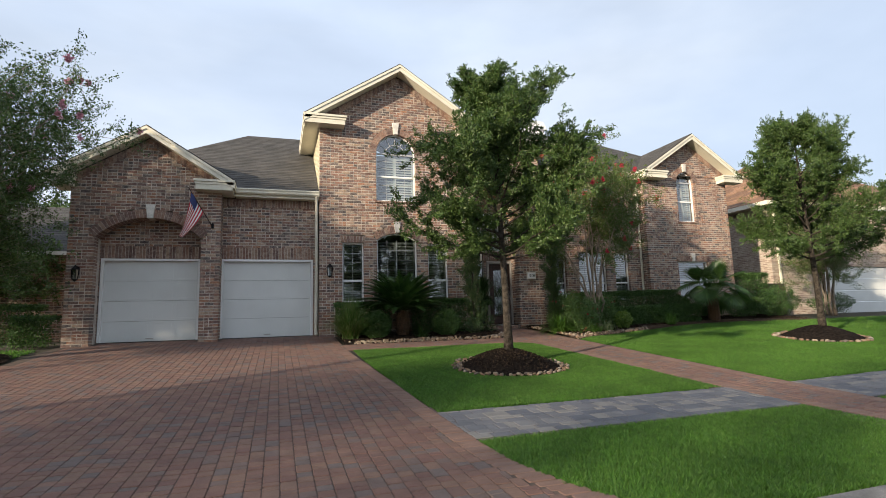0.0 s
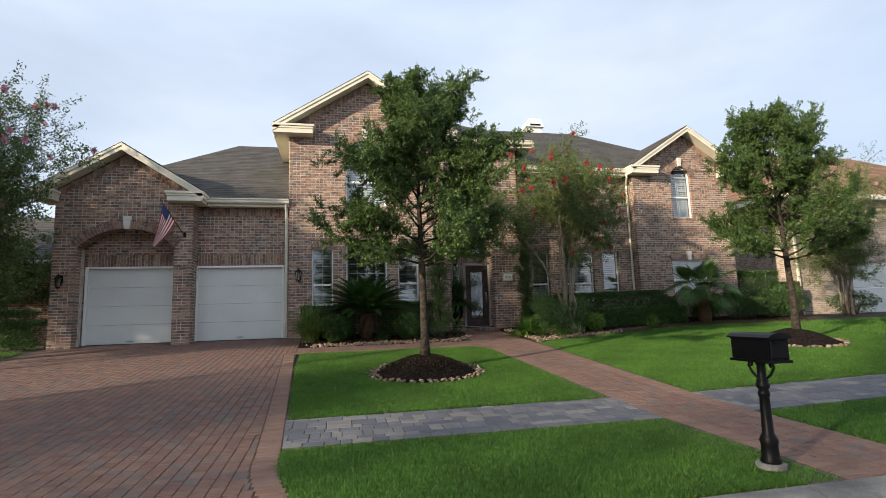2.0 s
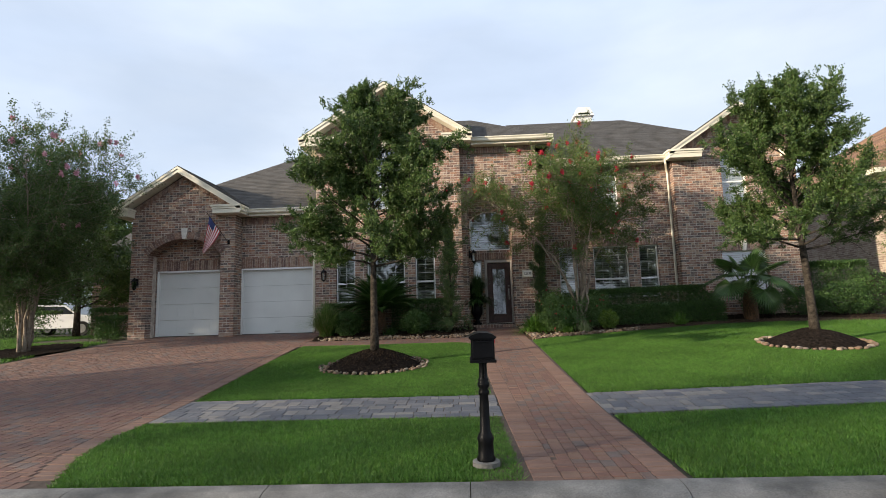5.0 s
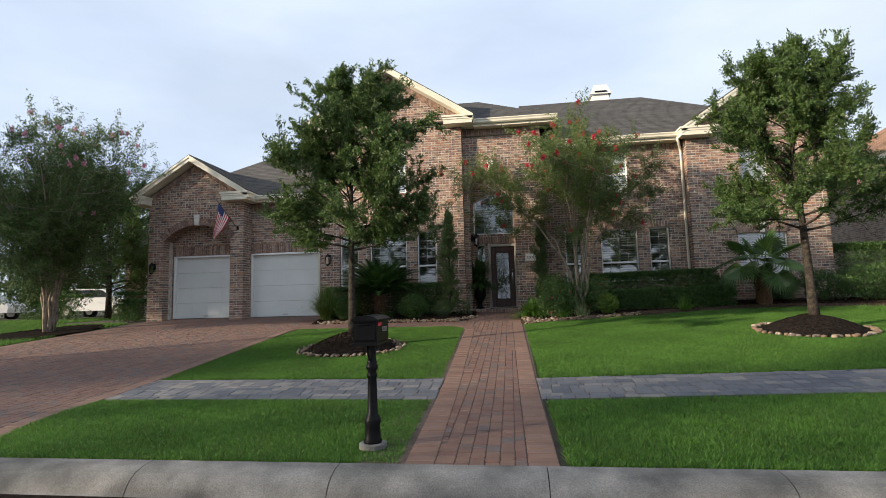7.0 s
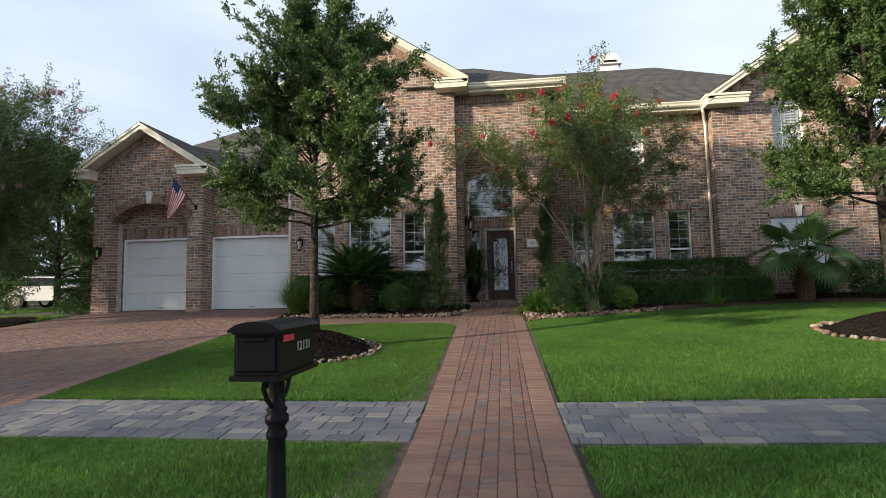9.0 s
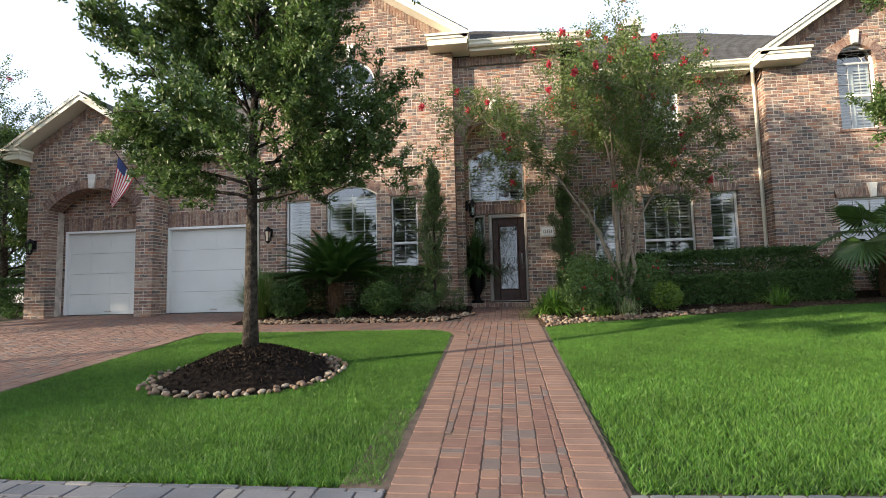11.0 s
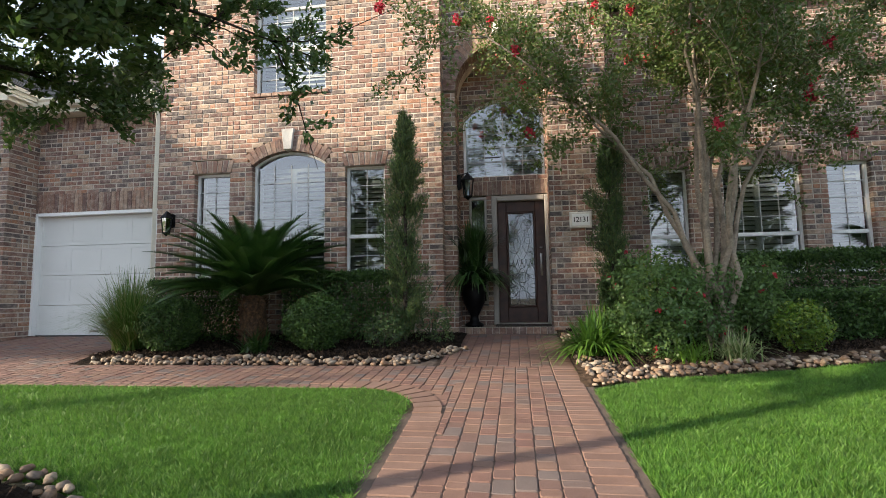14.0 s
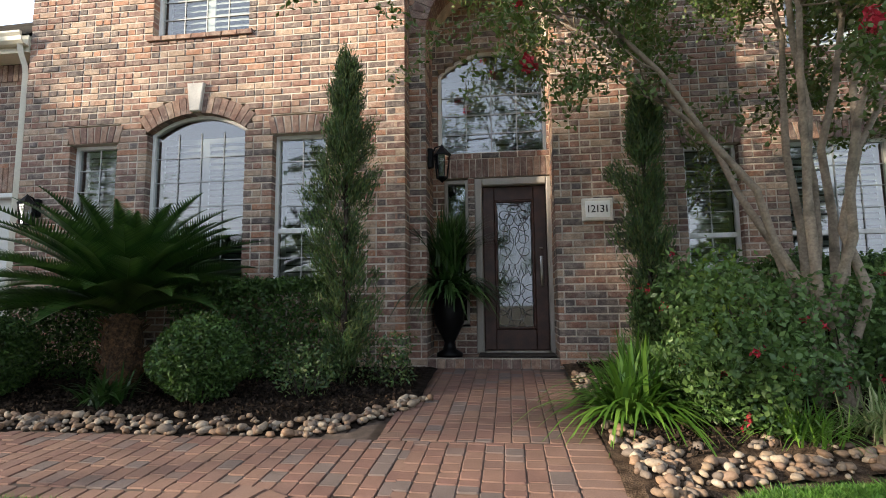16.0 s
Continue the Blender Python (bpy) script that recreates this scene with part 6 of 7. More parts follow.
def mailbox(at):
    box = thing("mailbox", "black cast-metal mailbox on a turned post", "mailbox", at)
    post = Mesh().lathe([(0.095, 0.0), (0.1, 0.03), (0.085, 0.06), (0.08, 0.16), (0.09, 0.2), (0.075, 0.23), (0.056, 0.26), (0.05, 0.5), (0.047, 0.56), (0.058, 0.575), (0.058, 0.595), (0.045, 0.62),
                         (0.066, 0.645), (0.066, 0.67), (0.05, 0.685), (0.06, 0.7), (0.045, 0.715), (0.042, 0.83), (0.05, 0.84), (0.05, 0.86)], sides=16)
    post.v = [(x * 0.82, y * 0.82, z) for x, y, z in post.v]
    part("post", post, M_BLACK, box, "", True)
    part("base_plate", Mesh().lathe([(0.12, -0.03), (0.12, 0.008), (0.1, 0.014)], sides=16), M_CONCRETE, box, "grey base plate")
    body = Mesh()
    hw, l0, l1 = 0.1, -0.205, 0.205
    outline = [(-hw, 0.885), (hw, 0.885), (hw, 1.055), (hw + 0.012, 1.06), (hw + 0.012, 1.07)] + [(hw * math.cos(a), 1.07 + 0.036 * math.sin(a)) for a in [math.pi * i / 10 for i in range(1, 10)]] + [(-hw - 0.012, 1.07), (-hw - 0.012, 1.06), (-hw, 1.055)]
    body.prism(outline, l0, l1)
    part("box_body", body, M_BLACK, box)
    lid = Mesh().prism([(x * 1.05, z if z < 1.06 else z + 0.008) for x, z in outline if z > 1.055], l0 - 0.03, l1 + 0.03)
    part("box_roof", lid, M_BLACK, box, "low curved black lid")
    part("bottom_plate", Mesh().box(-hw - 0.012, hw + 0.012, l0 - 0.02, l1 + 0.02, 0.862, 0.884), M_BLACK, box)
    door = Mesh().soft_box(-hw + 0.012, hw - 0.012, l0 - 0.014, l0 - 0.001, 0.9, 1.05, 0.006)
    d = part("box_door", door, M_BLACK, box)
    part("pull", Mesh().soft_box(-0.05, 0.05, l0 - 0.032, l0 - 0.0145, 1.03, 1.045, 0.004), M_BLACK, d)
    for s in (-1, 1):
        pts = [(0, s * 0.05, 0.72), (0, s * 0.10, 0.76), (0, s * 0.14, 0.82), (0, s * 0.12, 0.855), (0, s * 0.095, 0.84), (0, s * 0.11, 0.815)]
        part("scroll_bracket", Mesh().tube(pts, [0.011] * 6, 6), M_BLACK, box)
    part("signal_flag", Mesh().box(hw + 0.002, hw + 0.007, -0.17, -0.06, 1.022, 1.05), M_FLAG_RED, box, "red signal flag lying flat")
    for k, ch in enumerate("12131"):
        lettering(ch, 0.062, pose(hw + 0.002, -0.005 + 0.034 * k, 0.985, 90, 0, 90), M_TAUPE, box, "digit")
    return box


mb = mailbox((6.14, 3.08, land(6.14, 3.08) + 0.03))

# ---- lanterns, plaque, flag ----
def lantern(x, y, z, face=(0, -1), s=1.0):
    """A wall lantern on a curved arm; face: the way out from the wall."""
    ob = thing("wall_lantern", "black iron wall lantern with glass panes", "lantern", (x, y, z), "wall lanterns")
    fx, fy = face
    ox, oy = fx * 0.15 * s, fy * 0.15 * s
    part("back_plate", Mesh().lathe([(0.0, -0.12 * s), (0.05 * s, -0.1 * s), (0.05 * s, 0.1 * s), (0.0, 0.12 * s)], (fx * 0.012, fy * 0.012, 0.05), 8), M_BLACK, ob)
    part("arm", Mesh().tube([(0, 0, 0.02), (ox * 0.5, oy * 0.5, 0.16 * s), (ox, oy, 0.18 * s), (ox, oy, 0.12 * s)], [0.011] * 4, 6), M_BLACK, ob)
    cage = Mesh().lathe([(0.0, 0.2 * s), (0.02 * s, 0.17 * s), (0.095 * s, 0.085 * s), (0.1 * s, 0.07 * s), (0.085 * s, 0.065 * s)], (ox, oy, 0), 6)
    for k in range(6):
        a = 2 * math.pi * k / 6
        cage.tube([(ox + 0.085 * s * math.cos(a), oy + 0.085 * s * math.sin(a), 0.07 * s), (ox + 0.058 * s * math.cos(a), oy + 0.058 * s * math.sin(a), -0.17 * s)], [0.006, 0.006], 4)
    cage.lathe([(0.062 * s, -0.165 * s), (0.062 * s, -0.18 * s), (0.03 * s, -0.2 * s), (0.0, -0.23 * s)], (ox, oy, 0), 6)
    part("cage", cage, M_BLACK, ob)
    part("lantern_glass", Mesh().lathe([(0.078 * s, 0.066 * s), (0.054 * s, -0.163 * s)], (ox, oy, 0), 6), M_GLASS, ob)
    return ob


lantern(1.43, MID_Y, 2.9)
lantern(-4.68, GAR_Y, 2.8)
lantern(EA[0] - EA[2], 15.32, 3.42, (1, 0), 1.1)
sign = thing("number_plaque", "pale stone house-number plaque on the brick pier", "plaque", (8.03, ENT_Y, 2.755))
part("frame", Mesh().soft_box(-0.165, 0.165, -0.045, -0.006, -0.125, 0.125, 0.014), M_STONE, sign)
part("field", Mesh().soft_box(-0.13, 0.13, -0.052, -0.0455, -0.09, 0.09, 0.004), M_WHITE, sign)
for k, ch in enumerate("12131"):
    lettering(ch, 0.115, pose(-0.096 + 0.048 * k, -0.0545, 0.0, 90, 0, 0), M_BLACK, sign, "digit")

flag = thing("flag", "red, white and blue striped flag hanging from a wall pole", "flag", (-1.66, GAR_Y, 4.05))
pole_end = Vector((-0.56, -0.42, 0.95))
part("flag_pole", Mesh().tube([(0, -0.01, -0.02), tuple(pole_end)], [0.013, 0.011], 8), M_WOOD, flag, "dark wooden pole")
part("pole_bracket", Mesh().lathe([(0.035, -0.06), (0.035, 0.06), (0.02, 0.08)], (0, -0.02, 0), 10), M_BLACK, flag)
part("finial", Mesh().lathe([(0.0, -0.02), (0.02, 0.0), (0.0, 0.03)], tuple(pole_end), 8), M_BRASS, flag)
def cloth(u, v):
    """u down the pole from near its tip, v along the hanging cloth."""
    p = pole_end * (0.88 - 0.50 * u)
    q = p.lerp(pole_end * 0.62 + Vector((-0.02, 0, 0.02)), 0.55 * v)
    fold = 0.05 * math.sin(7 * u + 2.5 * v) * (0.25 + v)
    return (q.x + fold * 0.6 - (0.30 + 0.12 * u) * v ** 1.2, q.y - fold * 0.9, q.z - 0.98 * v + 0.10 * u * v * v)
for k in range(13):
    m = Mesh()
    a, b = k / 13, (k + 1) / 13
    n = 12
    start = 0.24 if k < 7 else 0.0
    for i in range(n):
        v0, v1 = start + (1 - start) * i / n, start + (1 - start) * (i + 1) / n
        m.add([cloth(a, v0), cloth(b, v0), cloth(b, v1), cloth(a, v1)], [(0, 1, 2, 3)])
    part("stripe", m, M_FLAG_WHITE if k % 2 else M_FLAG_RED, flag, "white stripe" if k % 2 else "red stripe", True)
m = Mesh()
for i in range(5):
    for j in range(7):
        a, b, v0, v1 = j / 13, (j + 1) / 13, 0.24 * i / 5, 0.24 * (i + 1) / 5
        m.add([cloth(a, v0), cloth(b, v0), cloth(b, v1), cloth(a, v1)], [(0, 1, 2, 3)])
part("canton", m, M_FLAG_BLUE, flag, "dark blue canton", True)

# ---- porch: urn with plants, doormat ----
urn = thing("planter_urn", "tall black urn with a spiky plant and ferns", "planter", (6.36, 15.42, 1.15))
part("urn", Mesh().lathe([(0.15, 0.0), (0.15, 0.04), (0.08, 0.08), (0.06, 0.16), (0.1, 0.24), (0.17, 0.38), (0.185, 0.55), (0.17, 0.62), (0.21, 0.66), (0.21, 0.7), (0.17, 0.7)], sides=18), M_BLACK, urn, "", True)
spike = tuft("dracaena", (6.36, 15.42, 2.2), 320, 0.85, 0.018, M_SAGO, "tall spiky dark dracaena in the porch urn", 81, 0.85, "plant", 0.7)
part("cane", Mesh().tube([(0, 0, -0.4), (0.01, 0, 0.1)], [0.02, 0.015], 6), M_BARK, spike)
tuft("fern", (6.36, 15.42, 1.83), 420, 0.7, 0.05, M_SAGO, "dark trailing fern in the porch urn", 82, 1.0, "plant", 1.5)
tagged(part("doormat", Mesh().soft_box(6.7, 7.56, 15.28, 15.66, 1.152, 1.172, 0.006), M_MAT), "dark fibre doormat on the porch step", "doormat")

# ---- fence and neighbours ----
fence = thing("fence", "dark wooden picket fence between the houses", "fence", (0, 0, 0))
for i in range(14):
    x = 19.25 + i * 0.115
    part("picket", Mesh().prism([(x, 0.95), (x + 0.1, 0.95), (x + 0.1, 2.45), (x + 0.05, 2.52), (x, 2.45)], 16.4, 16.425), M_WOOD, fence)
for z in (1.3, 2.2):
    part("rail", Mesh().box(19.2, 20.95, 16.425, 16.47, z, z + 0.09), M_WOOD, fence)

east = thing("neighbour_house", "pale brick neighbouring house with a brown roof", "house", (0, 0, 0))
w = Wall((21.0, 27.0, 0), (0, -1, 0), (1, 0, 0))
w.courses(lambda z: (0, 10.0), 0.9, 6.1)
n_wall = part("wall", w.mortar, M_MORTAR, east)
m = Mesh()
for u0, u1, z0, z1, jit, depth in w.bricks:
    w.block(m, [(u0, z0), (u1, z0), (u1, z1), (u0, z1)], jit, depth)
tagged(part("brickwork", m, M_NEIGHBOUR_BRICK, n_wall), kind="stuff")
w = at_y(17.0)
w.courses(lambda z: (21.0, 36.0), 0.9, 6.1, [rect_hole(24.2, 29.0, 0, 3.3)])
f_wall = part("wall", w.mortar, M_MORTAR, east)
m = Mesh()
for u0, u1, z0, z1, jit, depth in w.bricks:
    w.block(m, [(u0, z0), (u1, z0), (u1, z1), (u0, z1)], jit, depth)
tagged(part("brickwork", m, M_NEIGHBOUR_BRICK, f_wall), kind="stuff")
m = Mesh()
for k in range(4):
    m.soft_box(24.2, 29.0, 17.1, 17.16, 1.1 + 0.55 * k, 1.64 + 0.55 * k, 0.02)
part("garage_door", m, M_GARAGE, east, "white panelled garage door")
m = Mesh()
roof_plane(m, [(20.5, 16.5, 6.15), (36.5, 16.5, 6.15), (31, 22, 9.7), (26.0, 22, 9.7)], 0.2)
roof_plane(m, [(20.5, 27.5, 6.15), (20.5, 16.5, 6.15), (26.0, 22, 9.7)], 0.2)
part("roof", m, M_TILE_ROOF, east, "brown shingle roof")
part("fascia", Mesh().box(20.46, 20.52, 16.46, 27.5, 6.0, 6.18).box(20.52, 36.5, 16.46, 16.52, 6.0, 6.18).box(20.52, 21.0, 16.52, 27.5, 6.02, 6.04).box(21.35, 21.43, 16.9, 16.98, 0.95, 6.0), M_TRIM, east, "cream fascia and soffit")

west = thing("neighbour_house", "low brick neighbouring house with a white gutter", "house", (0, 0, 0))
w = at_y(20.2)
w.courses(lambda z: (-10.4, -5.6), 0.9, 3.9)
n_wall = part("wall", w.mortar, M_MORTAR, west)
m = Mesh()
for u0, u1, z0, z1, jit, depth in w.bricks:
    w.block(m, [(u0, z0), (u1, z0), (u1, z1), (u0, z1)], jit, depth)
tagged(part("brickwork", m, M_BRICK, n_wall), kind="stuff")
m = Mesh()
roof_plane(m, [(-10.9, 19.8, 3.95), (-5.2, 19.8, 3.95), (-5.2, 23.5, 6.2), (-10.9, 23.5, 6.2)], 0.2)
part("roof", m, M_SHINGLE, west)
part("gutter", Mesh().box(-10.9, -5.2, 19.7, 19.82, 3.86, 3.98).box(-9.3, -9.22, 20.1, 20.18, 0.9, 3.86), M_WHITE, west, "white gutter and downspout")


def car(at, turn, label):
    ob = thing("car", label, "car", at)
    ob.rotation_euler = (0, 0, radians(turn))
    side = [(-2.2, 0.35), (2.2, 0.35), (2.25, 0.6), (2.15, 0.85), (1.2, 0.98), (0.55, 1.42), (-1.1, 1.46), (-1.75, 1.05), (-2.2, 0.98), (-2.28, 0.6)]
    part("body", Mesh().prism(side, -0.85, 0.85), M_CAR, ob)
    part("window_band", Mesh().prism([(-1.55, 1.03), (1.0, 1.0), (0.5, 1.36), (-1.05, 1.4)], -0.86, 0.86), M_DARKGLASS, ob, "dark side windows")
    for sx in (-1.35, 1.4):
        for sy in (-0.8, 0.8):
            m = Mesh()
            n = 18
            m.prism([(sx + 0.33 * math.cos(2 * math.pi * i / n), 0.33 + 0.33 * math.sin(2 * math.pi * i / n)) for i in range(n)], sy - 0.1, sy + 0.1)
            wheel = part("wheel", m, M_TYRE, ob)
            m = Mesh().prism([(sx + 0.2 * math.cos(2 * math.pi * i / n), 0.33 + 0.2 * math.sin(2 * math.pi * i / n)) for i in range(n)], sy - 0.115, sy + 0.115)
            part("rim", m, M_BRASS, wheel, "silver rim")
    return ob


car((-13.4, 22.5, 1.05), 4, "white parked car beyond the neighbour's hedge")
car((-19.5, 21.0, 1.05), 15, "silver-white parked car on the far drive")
for k in range(4):
    shrub("tall_hedge", (-38 + 8.2 * k, 27.0, 0.95), (4.2, 0.8, 1.9), 9000, 0.16, M_LEAF, "tall dark hedge behind the parked cars", 84 + k, "hedge", 5, True)
for k, (x, y, sx, sz) in enumerate(((-6.1, 15.4, 0.5, 0.5), (-9.9, 16.6, 0.9, 0.5), (-11.5, 17.5, 1.0, 0.6), (-5.55, 14.9, 0.4, 0.36))):
    shrub("hedge", on_land(x, y, 0.0), (sx, 0.4, sz), 3600, 0.06, M_SHRUB, "dark clipped hedge beside the garage", 90 + k, "hedge", flat=True)
shrub("tall_hedge", on_land(18.3, 16.2, 0.0), (0.95, 0.45, 0.86), 15000, 0.06, M_SHRUB, "tall dark clipped hedge beside the wing", 98, "hedge", flat=True)
shrub("tall_shrub", (-12.4, 18.2, 1.0), (1.4, 1.0, 1.35), 7000, 0.1, M_SHRUB, "tall dark evergreen shrub beyond the drive", 97, wild=0.3)
# trees beyond the drive and the neighbours', whose tops close the view
crown_tree("shade_tree", (-9.35, 18.0, 1.0), 0.13, 7.4, 2.9, 2.5, 101, "dark leafy shade tree beside the neighbour's house", 70000, 0.12, limbs=26)
crown_tree("shade_tree", (-15.5, 17.0, 1.0), 0.16, 8.0, 3.2, 2.2, 102, "dark leafy shade tree beyond the drive", 26000, 0.12, limbs=26)
crown_tree("shade_tree", (-20.0, 27.0, 1.0), 0.18, 9.0, 4.0, 2.0, 103, "broad leafy tree in the distance", 22000, 0.16, limbs=24)
for k, (x, y, top) in enumerate(((-17, 31, 8.5), (-24, 27, 9.5), (-12, 33, 8.0), (-30, 22, 10.0), (-8.5, 27.5, 6.5))):
    crown_tree("garden_tree", (x, y, 0.9), 0.16, top, 4.2, 1.6, 130 + k, "dense dark green tree behind the neighbouring house", 24000, 0.2, limbs=24)
crape_myrtle("crape_myrtle", (20.9, 14.6, land(20.9, 14.6)), 5.4, 2.6, 104, "pink-flowering crape myrtle in the neighbour's lawn", 14, M_PINK, 60000, 8, 0.9, M_CRAPE_LEAF)
shrub("dark_shrub", (22.4, 15.6, land(22.4, 15.6)), (1.0, 0.6, 0.45), 4000, 0.06, M_SHRUB, "dark evergreen shrub beside the neighbour's garage", 105, wild=0.2)

# ---- unseen trees, added: some across the street for the panes, some to shade the front ----
for k, (x, y, top, reach, n) in enumerate(((-11.5, 3.4, 11.3, 3.0, 8000), (-18, 4.2, 11.0, 3.6, 14000), (-13, 9.4, 7.7, 2.6, 12000), (-6, -16, 9, 4.2, 20000), (3.5, -15, 9.5, 4.4, 22000), (13, -15, 10, 4.6, 22000), (23, -15, 10, 4.8, 18000), (-22, -12.5, 14.5, 6.0, 11000), (-31, -9.5, 11.3, 5.2, 26000))):
    crown_tree("unseen_tree", (x, y, land(x, y)), 0.16, top, reach, 2.3 if k > 2 else top - 3.4, 110 + k, "tall leafy tree added out of view for shade and pane reflections", n, 0.2, limbs=26)

# ---- paving ----
pave_rng = random.Random(3)


def paver(mesh, x0, x1, y0, y1, lift=0.0, b=0.0045):
    """One tumbled paver: cut corners and a chamfered top that follows the slope."""
    h = pave_rng.uniform(-0.003, 0.003) + lift
    c = min(0.009, 0.25 * (x1 - x0), 0.25 * (y1 - y0))
    v = [(x0 + c, y0), (x1 - c, y0), (x1, y0 + c), (x1, y1 - c), (x1 - c, y1), (x0 + c, y1), (x0, y1 - c), (x0, y0 + c)]
    mx, my = 0.5 * (x0 + x1), 0.5 * (y0 + y1)
    t = [(x + (b if x < mx else -b), y + (b if y < my else -b)) for x, y in v]
    mesh.add([(x, y, land(x, y) - 0.028) for x, y in v] + [(x, y, land(x, y) + h - 0.006) for x, y in v] + [(x, y, land(x, y) + h) for x, y in t],
             [(i, (i + 1) % 8, 8 + (i + 1) % 8, 8 + i) for i in range(8)] + [(8 + i, 8 + (i + 1) % 8, 16 + (i + 1) % 8, 16 + i) for i in range(8)] + [tuple(range(16, 24))])


def pave(y0, y1, span, sizes, depths, joint=0.012, lift=0.0):
    """Rows of pavers along x between span(y) = (x0, x1). Returns the rectangles."""
    out = []
    y = y0
    k = 0
    while y < y1 - 0.02:
        d = min(depths[k % len(depths)], y1 - y)
        a, b = span(y + d / 2)
        u = a - pave_rng.uniform(0, max(sizes))
        while u < b:
            s = pave_rng.choice(sizes)
            c, e = max(a, u), min(b, u + s)
            if e - c > 0.03:
                out.append((c + joint / 2, e - joint / 2, y + joint / 2, y + d - joint / 2))
            u += s
        y += d
        k += 1
    return out


def pave_columns(y0, y1, span, sizes, width, joint=0.009):
    """Columns of pavers with their long sides along y, clipped to span(y) = (x0, x1)."""
    ends = [span(y0 + (y1 - y0) * i / 40) for i in range(41)]
    x, last = min(e[0] for e in ends), max(e[1] for e in ends)
    out = []
    while x < last:
        y = y0 - pave_rng.uniform(0, max(sizes))
        while y < y1 - 0.02:
            s = pave_rng.choice(sizes)
            lo, hi = max(y0, y), min(y1, y + s)
            if hi - lo > 0.03:
                a, b = span(0.5 * (lo + hi))
                c, e = max(a, x), min(b, x + width)
                c, e = a if c - a < 0.05 else c, b if b - e < 0.05 else e
                if e - c > 0.05:
                    out.append((c + joint * 0.28, e - joint * 0.28, lo + joint / 2, hi - joint / 2))
            y += s
        x += width
    return out


def lay(name, label, rects, material, pick=None, piece=None, category="paving", bed=None):
    floor = setting(name, bed, M_JOINT, label, category)
    m = Mesh()
    n = 0
    for r in rects:
        if pick and n < 290 and pick(0.5 * (r[0] + r[1]), 0.5 * (r[2] + r[3])):
            one = Mesh()
            paver(one, *r)
            part("paver", one, piece, floor)
            n += 1
        else:
            paver(m, *r)
    tagged(part("pavers", m, material, floor), kind="stuff")
    return floor


def bed_sheet(x0, x1, y0, y1, keep):
    nx, ny = int((x1 - x0) / 0.1), int((y1 - y0) / 0.1)
    return sheet([x0 + (x1 - x0) * i / nx for i in range(nx + 1)], [y0 + (y1 - y0) * i / ny for i in range(ny + 1)], -0.007, keep)


EDGE = 0.24
drive = pave_columns(2.66, 15.14, lambda y: (DRIVE_LEFT + EDGE, drive_right(y) - EDGE if y < 12.0 else 1.55), (0.085, 0.125, 0.125, 0.19), 0.13, 0.009)
# the strip from the drive to the front walk, and the landing before the porch
strip_rows = pave_columns(12.02, 12.85, lambda y: (1.56, walk_left(y) + 0.26), (0.1, 0.14, 0.17), 0.112, 0.008)
landing = pave_columns(12.85, 15.12, lambda y: (walk_left(y), walk_right(y) - EDGE), (0.08, 0.12, 0.12, 0.175), 0.119, 0.007)
corner_rows = pave_columns(11.16, 12.02, lambda y: (walk_left(11.15) - 0.75 + math.sqrt(max(0.0, 0.97 ** 2 - (y - 11.15) ** 2)), walk_left(y) + EDGE), (0.08, 0.12, 0.12, 0.175), 0.119, 0.007)
walk_rows = pave_columns(2.66, 12.85, lambda y: (walk_left(y) + EDGE, walk_right(y) - EDGE), (0.08, 0.12, 0.12, 0.175), 0.119, 0.007)
lay("driveway", "red-brown clay paver driveway in running rows", [r for r in drive if not (r[2] > 14.58 and (r[1] < bay_l or (-1.98 < 0.5 * (r[0] + r[1]) < -1.44) or r[0] < -4.3))] + strip_rows, M_PAVER,
    bed=bed_sheet(-5.0, 6.4, 2.66, 15.2, lambda x, y: x < drive_right(y) or 11.92 < y < 12.9 or (y > 11.2 and x > 5.6)))
lay("front_walk", "mixed red and grey clay paver front walk", walk_rows + landing + corner_rows, M_PAVER, lambda x, y: 12.3 < y < 14.9, M_PAVER_PIECE,
    bed=bed_sheet(6.1, 7.7, 2.66, 15.2, None))
edge = []
y = 2.67
while y < 12.0:
    if y < 11.1:
        edge.append((walk_left(y), walk_left(y) + EDGE - 0.004, y, y + 0.097))
    edge.append((walk_right(y) - EDGE + 0.004, walk_right(y), y, y + 0.097))
    y += 0.105
while y < 14.9:
    edge.append((walk_right(y) - EDGE + 0.004, walk_right(y), y, y + 0.097))
    y += 0.105
y = 2.9
while y < 11.9:
    edge.append((drive_right(y) - EDGE + 0.004, drive_right(y), y, y + 0.097))
    edge.append((DRIVE_LEFT, DRIVE_LEFT + EDGE - 0.004, y, y + 0.097))
    y += 0.105
x = 1.5
while x < 5.7:
    edge.append((x, x + 0.097, 11.9, 12.01))
    x += 0.105
lay("paver_border", "salmon clay paver border along walk and drive", edge, M_EDGE_PAVER, bed=Mesh().box(1.5, 1.6, 11.95, 12.0, 0.5, 0.6))
m_curve = Mesh()
for i in range(9):
    a0, a1 = radians(10 * i + 1), radians(10 * i + 9.3)
    cx_, cy_ = walk_left(11.15) - 0.75, 11.15
    q = [(cx_ + r * math.cos(a), cy_ + r * math.sin(a)) for r, a in ((0.75, a0), (0.97, a0), (0.97, a1), (0.75, a1))]
    m_curve.add([(px, py, land(px, py) - 0.03) for px, py in q] + [(px, py, land(px, py) + 0.006) for px, py in q], [(4, 5, 6, 7)] + [(k, (k + 1) % 4, 4 + (k + 1) % 4, 4 + k) for k in range(4)])
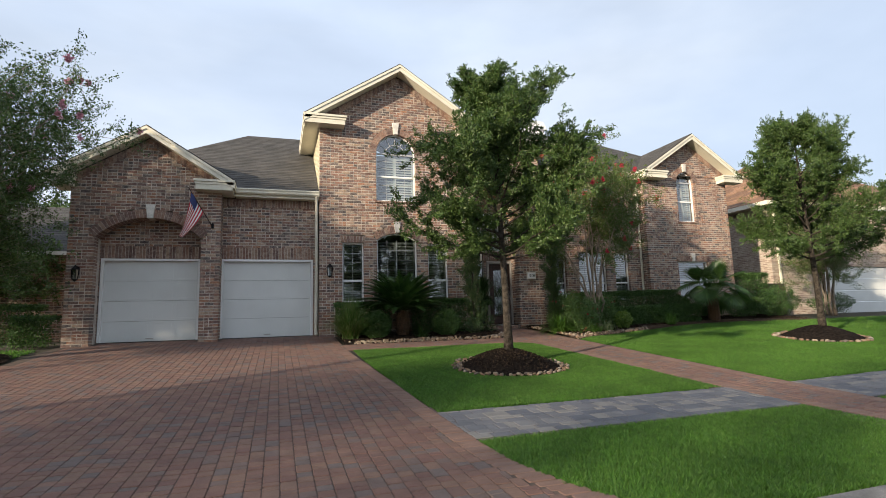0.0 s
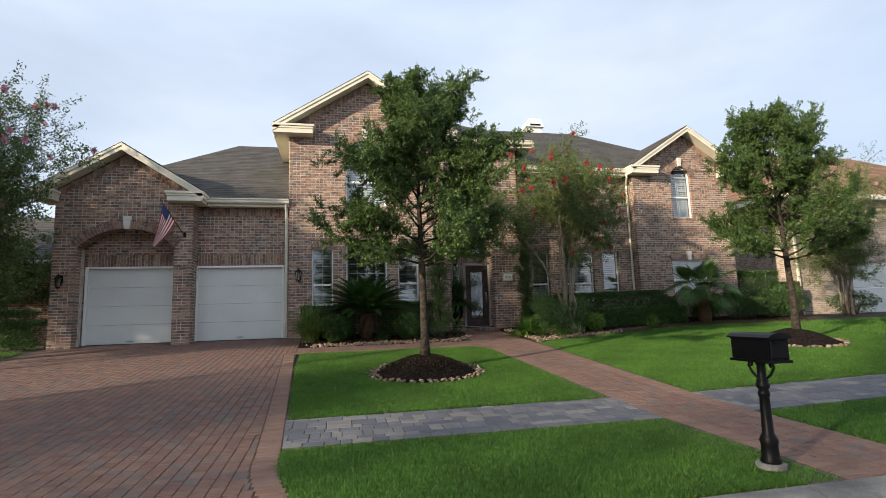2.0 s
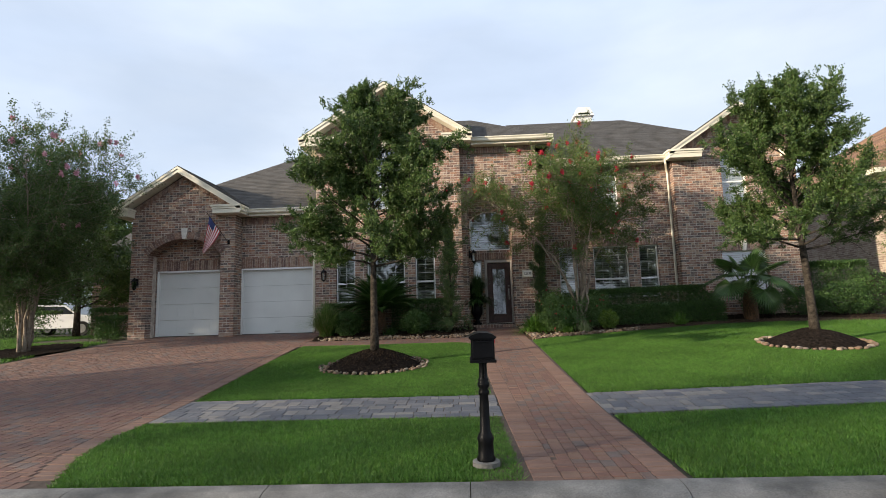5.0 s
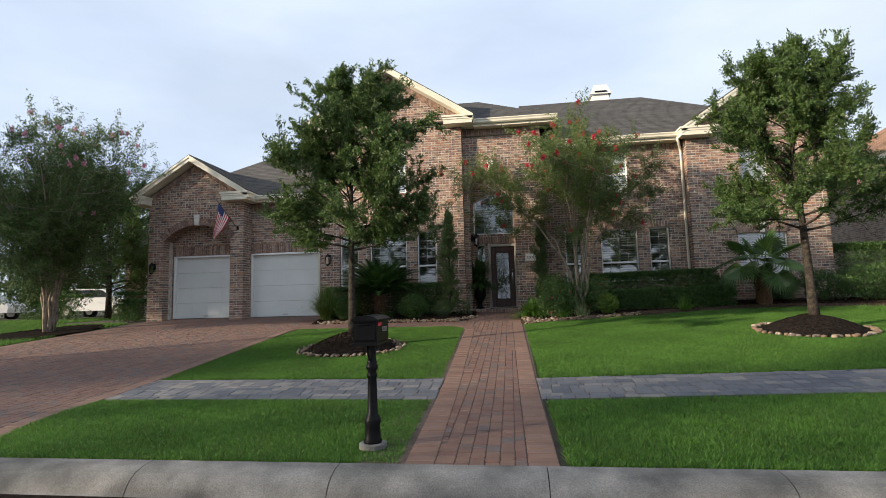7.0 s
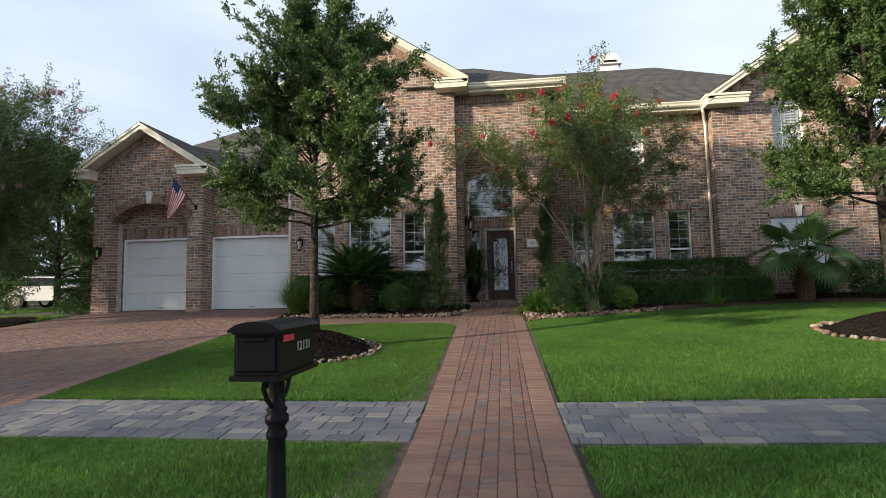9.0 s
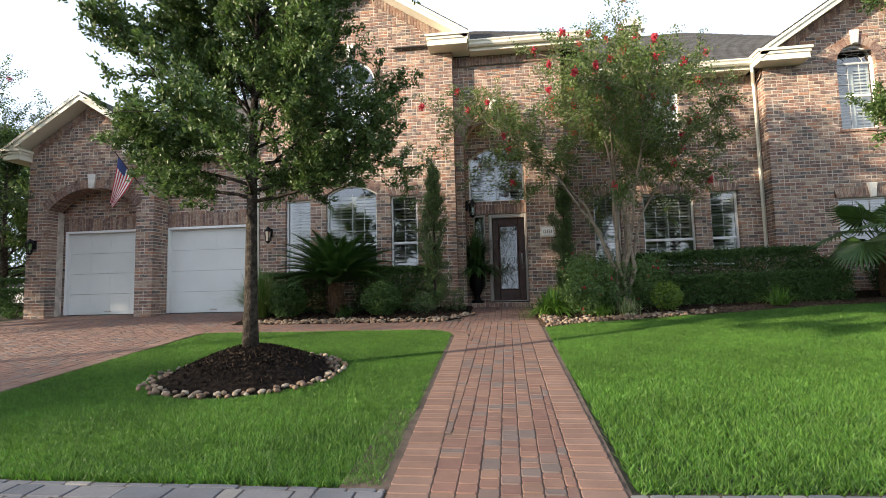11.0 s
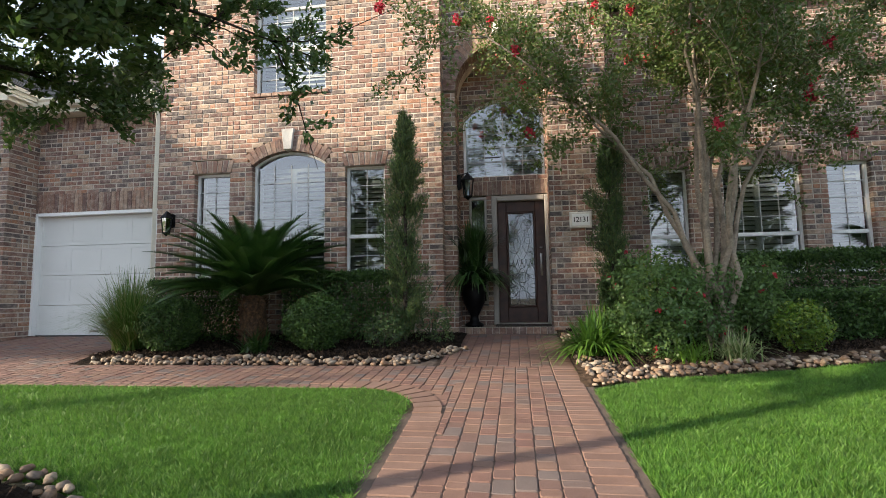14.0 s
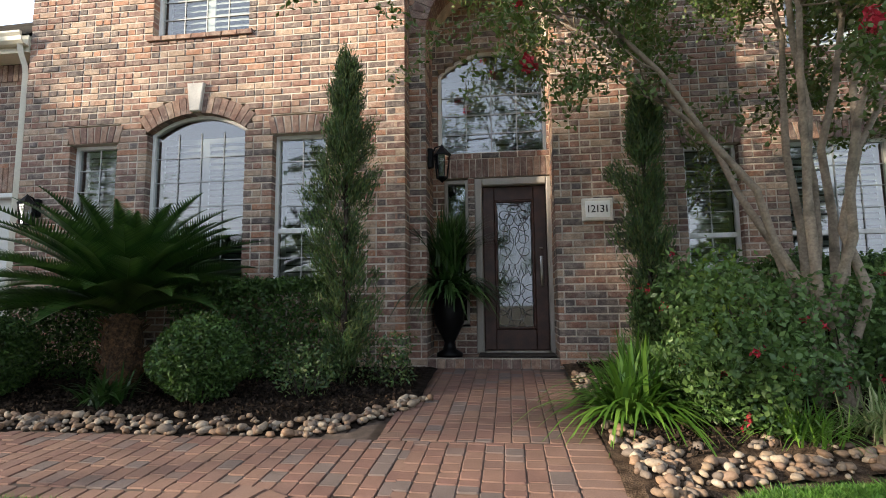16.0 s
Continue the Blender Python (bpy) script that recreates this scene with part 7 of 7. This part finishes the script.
setting("paver_corner", m_curve, M_EDGE_PAVER, "salmon pavers round the lawn's corner", "paving")
side_rects = pave(SIDE_S, SIDE_N, lambda y: (drive_right(y) + 0.01, walk_left(y) - 0.01), (0.12, 0.17, 0.23, 0.3), (0.15, 0.115, 0.21), 0.008) + pave(SIDE_S, SIDE_N, lambda y: (walk_right(y) + 0.01, 24), (0.12, 0.17, 0.23, 0.3), (0.15, 0.115, 0.21), 0.008) + pave(SIDE_S, SIDE_N, lambda y: (-16, DRIVE_LEFT - 0.01), (0.12, 0.17, 0.23, 0.3), (0.15, 0.115, 0.21), 0.008)
lay("pavement", "blue-grey concrete paver pavement", side_rects, M_GREY_PAVER, category="pavement", bed=bed_sheet(-16, 24, SIDE_S, SIDE_N, lambda x, y: x < DRIVE_LEFT or drive_right(y) < x < walk_left(y) or x > walk_right(y)))

# ---- lawns: single blades ----
def lawn(n, x0, x1, y0, y1, seed, height=0.02, width=0.0055):
    gen = np.random.default_rng(seed)
    x, y = gen.uniform(x0, x1, n), gen.uniform(y0, y1, n)
    k = in_lawn(x, y)
    worn = np.hypot(x - 5.2, y - 8.3)
    k &= (worn > 0.9) | (gen.random(n) < 0.3 + 0.7 * (worn / 0.9) ** 2)
    x, y = x[k], y[k]
    n = len(x)
    z = land_many(x, y) - 0.03
    clump = np.sin(x * 3.1 + np.sin(y * 2.3)) * np.sin(y * 3.7 + 1.3) * 0.12 + 1
    tuft_ = np.sin(x * 47 + 3 * np.sin(y * 19)) * np.sin(y * 43 + 3 * np.sin(x * 23))
    h = (height * gen.uniform(0.5, 1.3, n) * clump * (1 + 0.5 * tuft_) + 0.026)
    a = gen.uniform(0, 2 * math.pi, n)
    lean = gen.uniform(0.25, 1.35, n) * h
    la = gen.uniform(0, 2 * math.pi, n)
    w_ = width * gen.uniform(0.7, 1.4, n)
    p = np.stack([np.stack([x - np.cos(a) * w_, y - np.sin(a) * w_, z], 1), np.stack([x + np.cos(a) * w_, y + np.sin(a) * w_, z], 1),
                  np.stack([x + np.cos(la) * lean, y + np.sin(la) * lean, z + h], 1)], axis=1)
    return p.reshape(-1, 3)


blades = np.concatenate([lawn(560000, 1.7, 6.7, 2.66, 11.95, 61), lawn(700000, 7.6, 16, 2.66, 13.7, 62), lawn(170000, 7.6, 11, 8.5, 12.7, 65), lawn(120000, 4.5, 6.6, 7.5, 11.95, 66), lawn(110000, 16, 24, 2.66, 14.0, 63, 0.055, 0.011), lawn(110000, -14, -5.2, 2.66, 19, 64, 0.055, 0.011)])
tagged(cloud("grass", blades, 3, M_GRASS, None, False), "short green mown lawn grass", "grass", "", "stuff")

# loose mulch chips on the beds
gen = np.random.default_rng(77)
x, y = gen.uniform(1.6, 18.0, 60000), gen.uniform(12.0, 15.3, 60000)
k = ((x < 6.2) & (y > np.where(x < 5.55, 13.1, 13.1 + 1.1 * (np.clip(x - 5.55, 0, 1) / 0.85) ** 2)) & (y < 14.85)) | ((x > 7.75) & (y > np.interp(x, BED_X, BED_Y) + 0.32))
x, y = np.concatenate([x[k], 4.14 + gen.normal(size=2600) * 0.42]), np.concatenate([y[k], 8.82 + gen.normal(size=2600) * 0.42])
r = np.hypot(x - 4.14, y - 8.82)
k = (r < 0.93) | (y > 12)
x, y, r = x[k], y[k], r[k]
z = land_many(x, y) + np.where(r < 1.02, -0.005 + 0.33 * (1 - np.minimum(1, r / 0.97) ** 1.5), 0.064)
tagged(cloud("mulch_chips", leaf_quads(np.stack([x, y, z], 1), 0.05, 0.022, 0.0, gen), 4, M_CHIP), "scattered dark bark mulch chips", "mulch", "", "stuff")
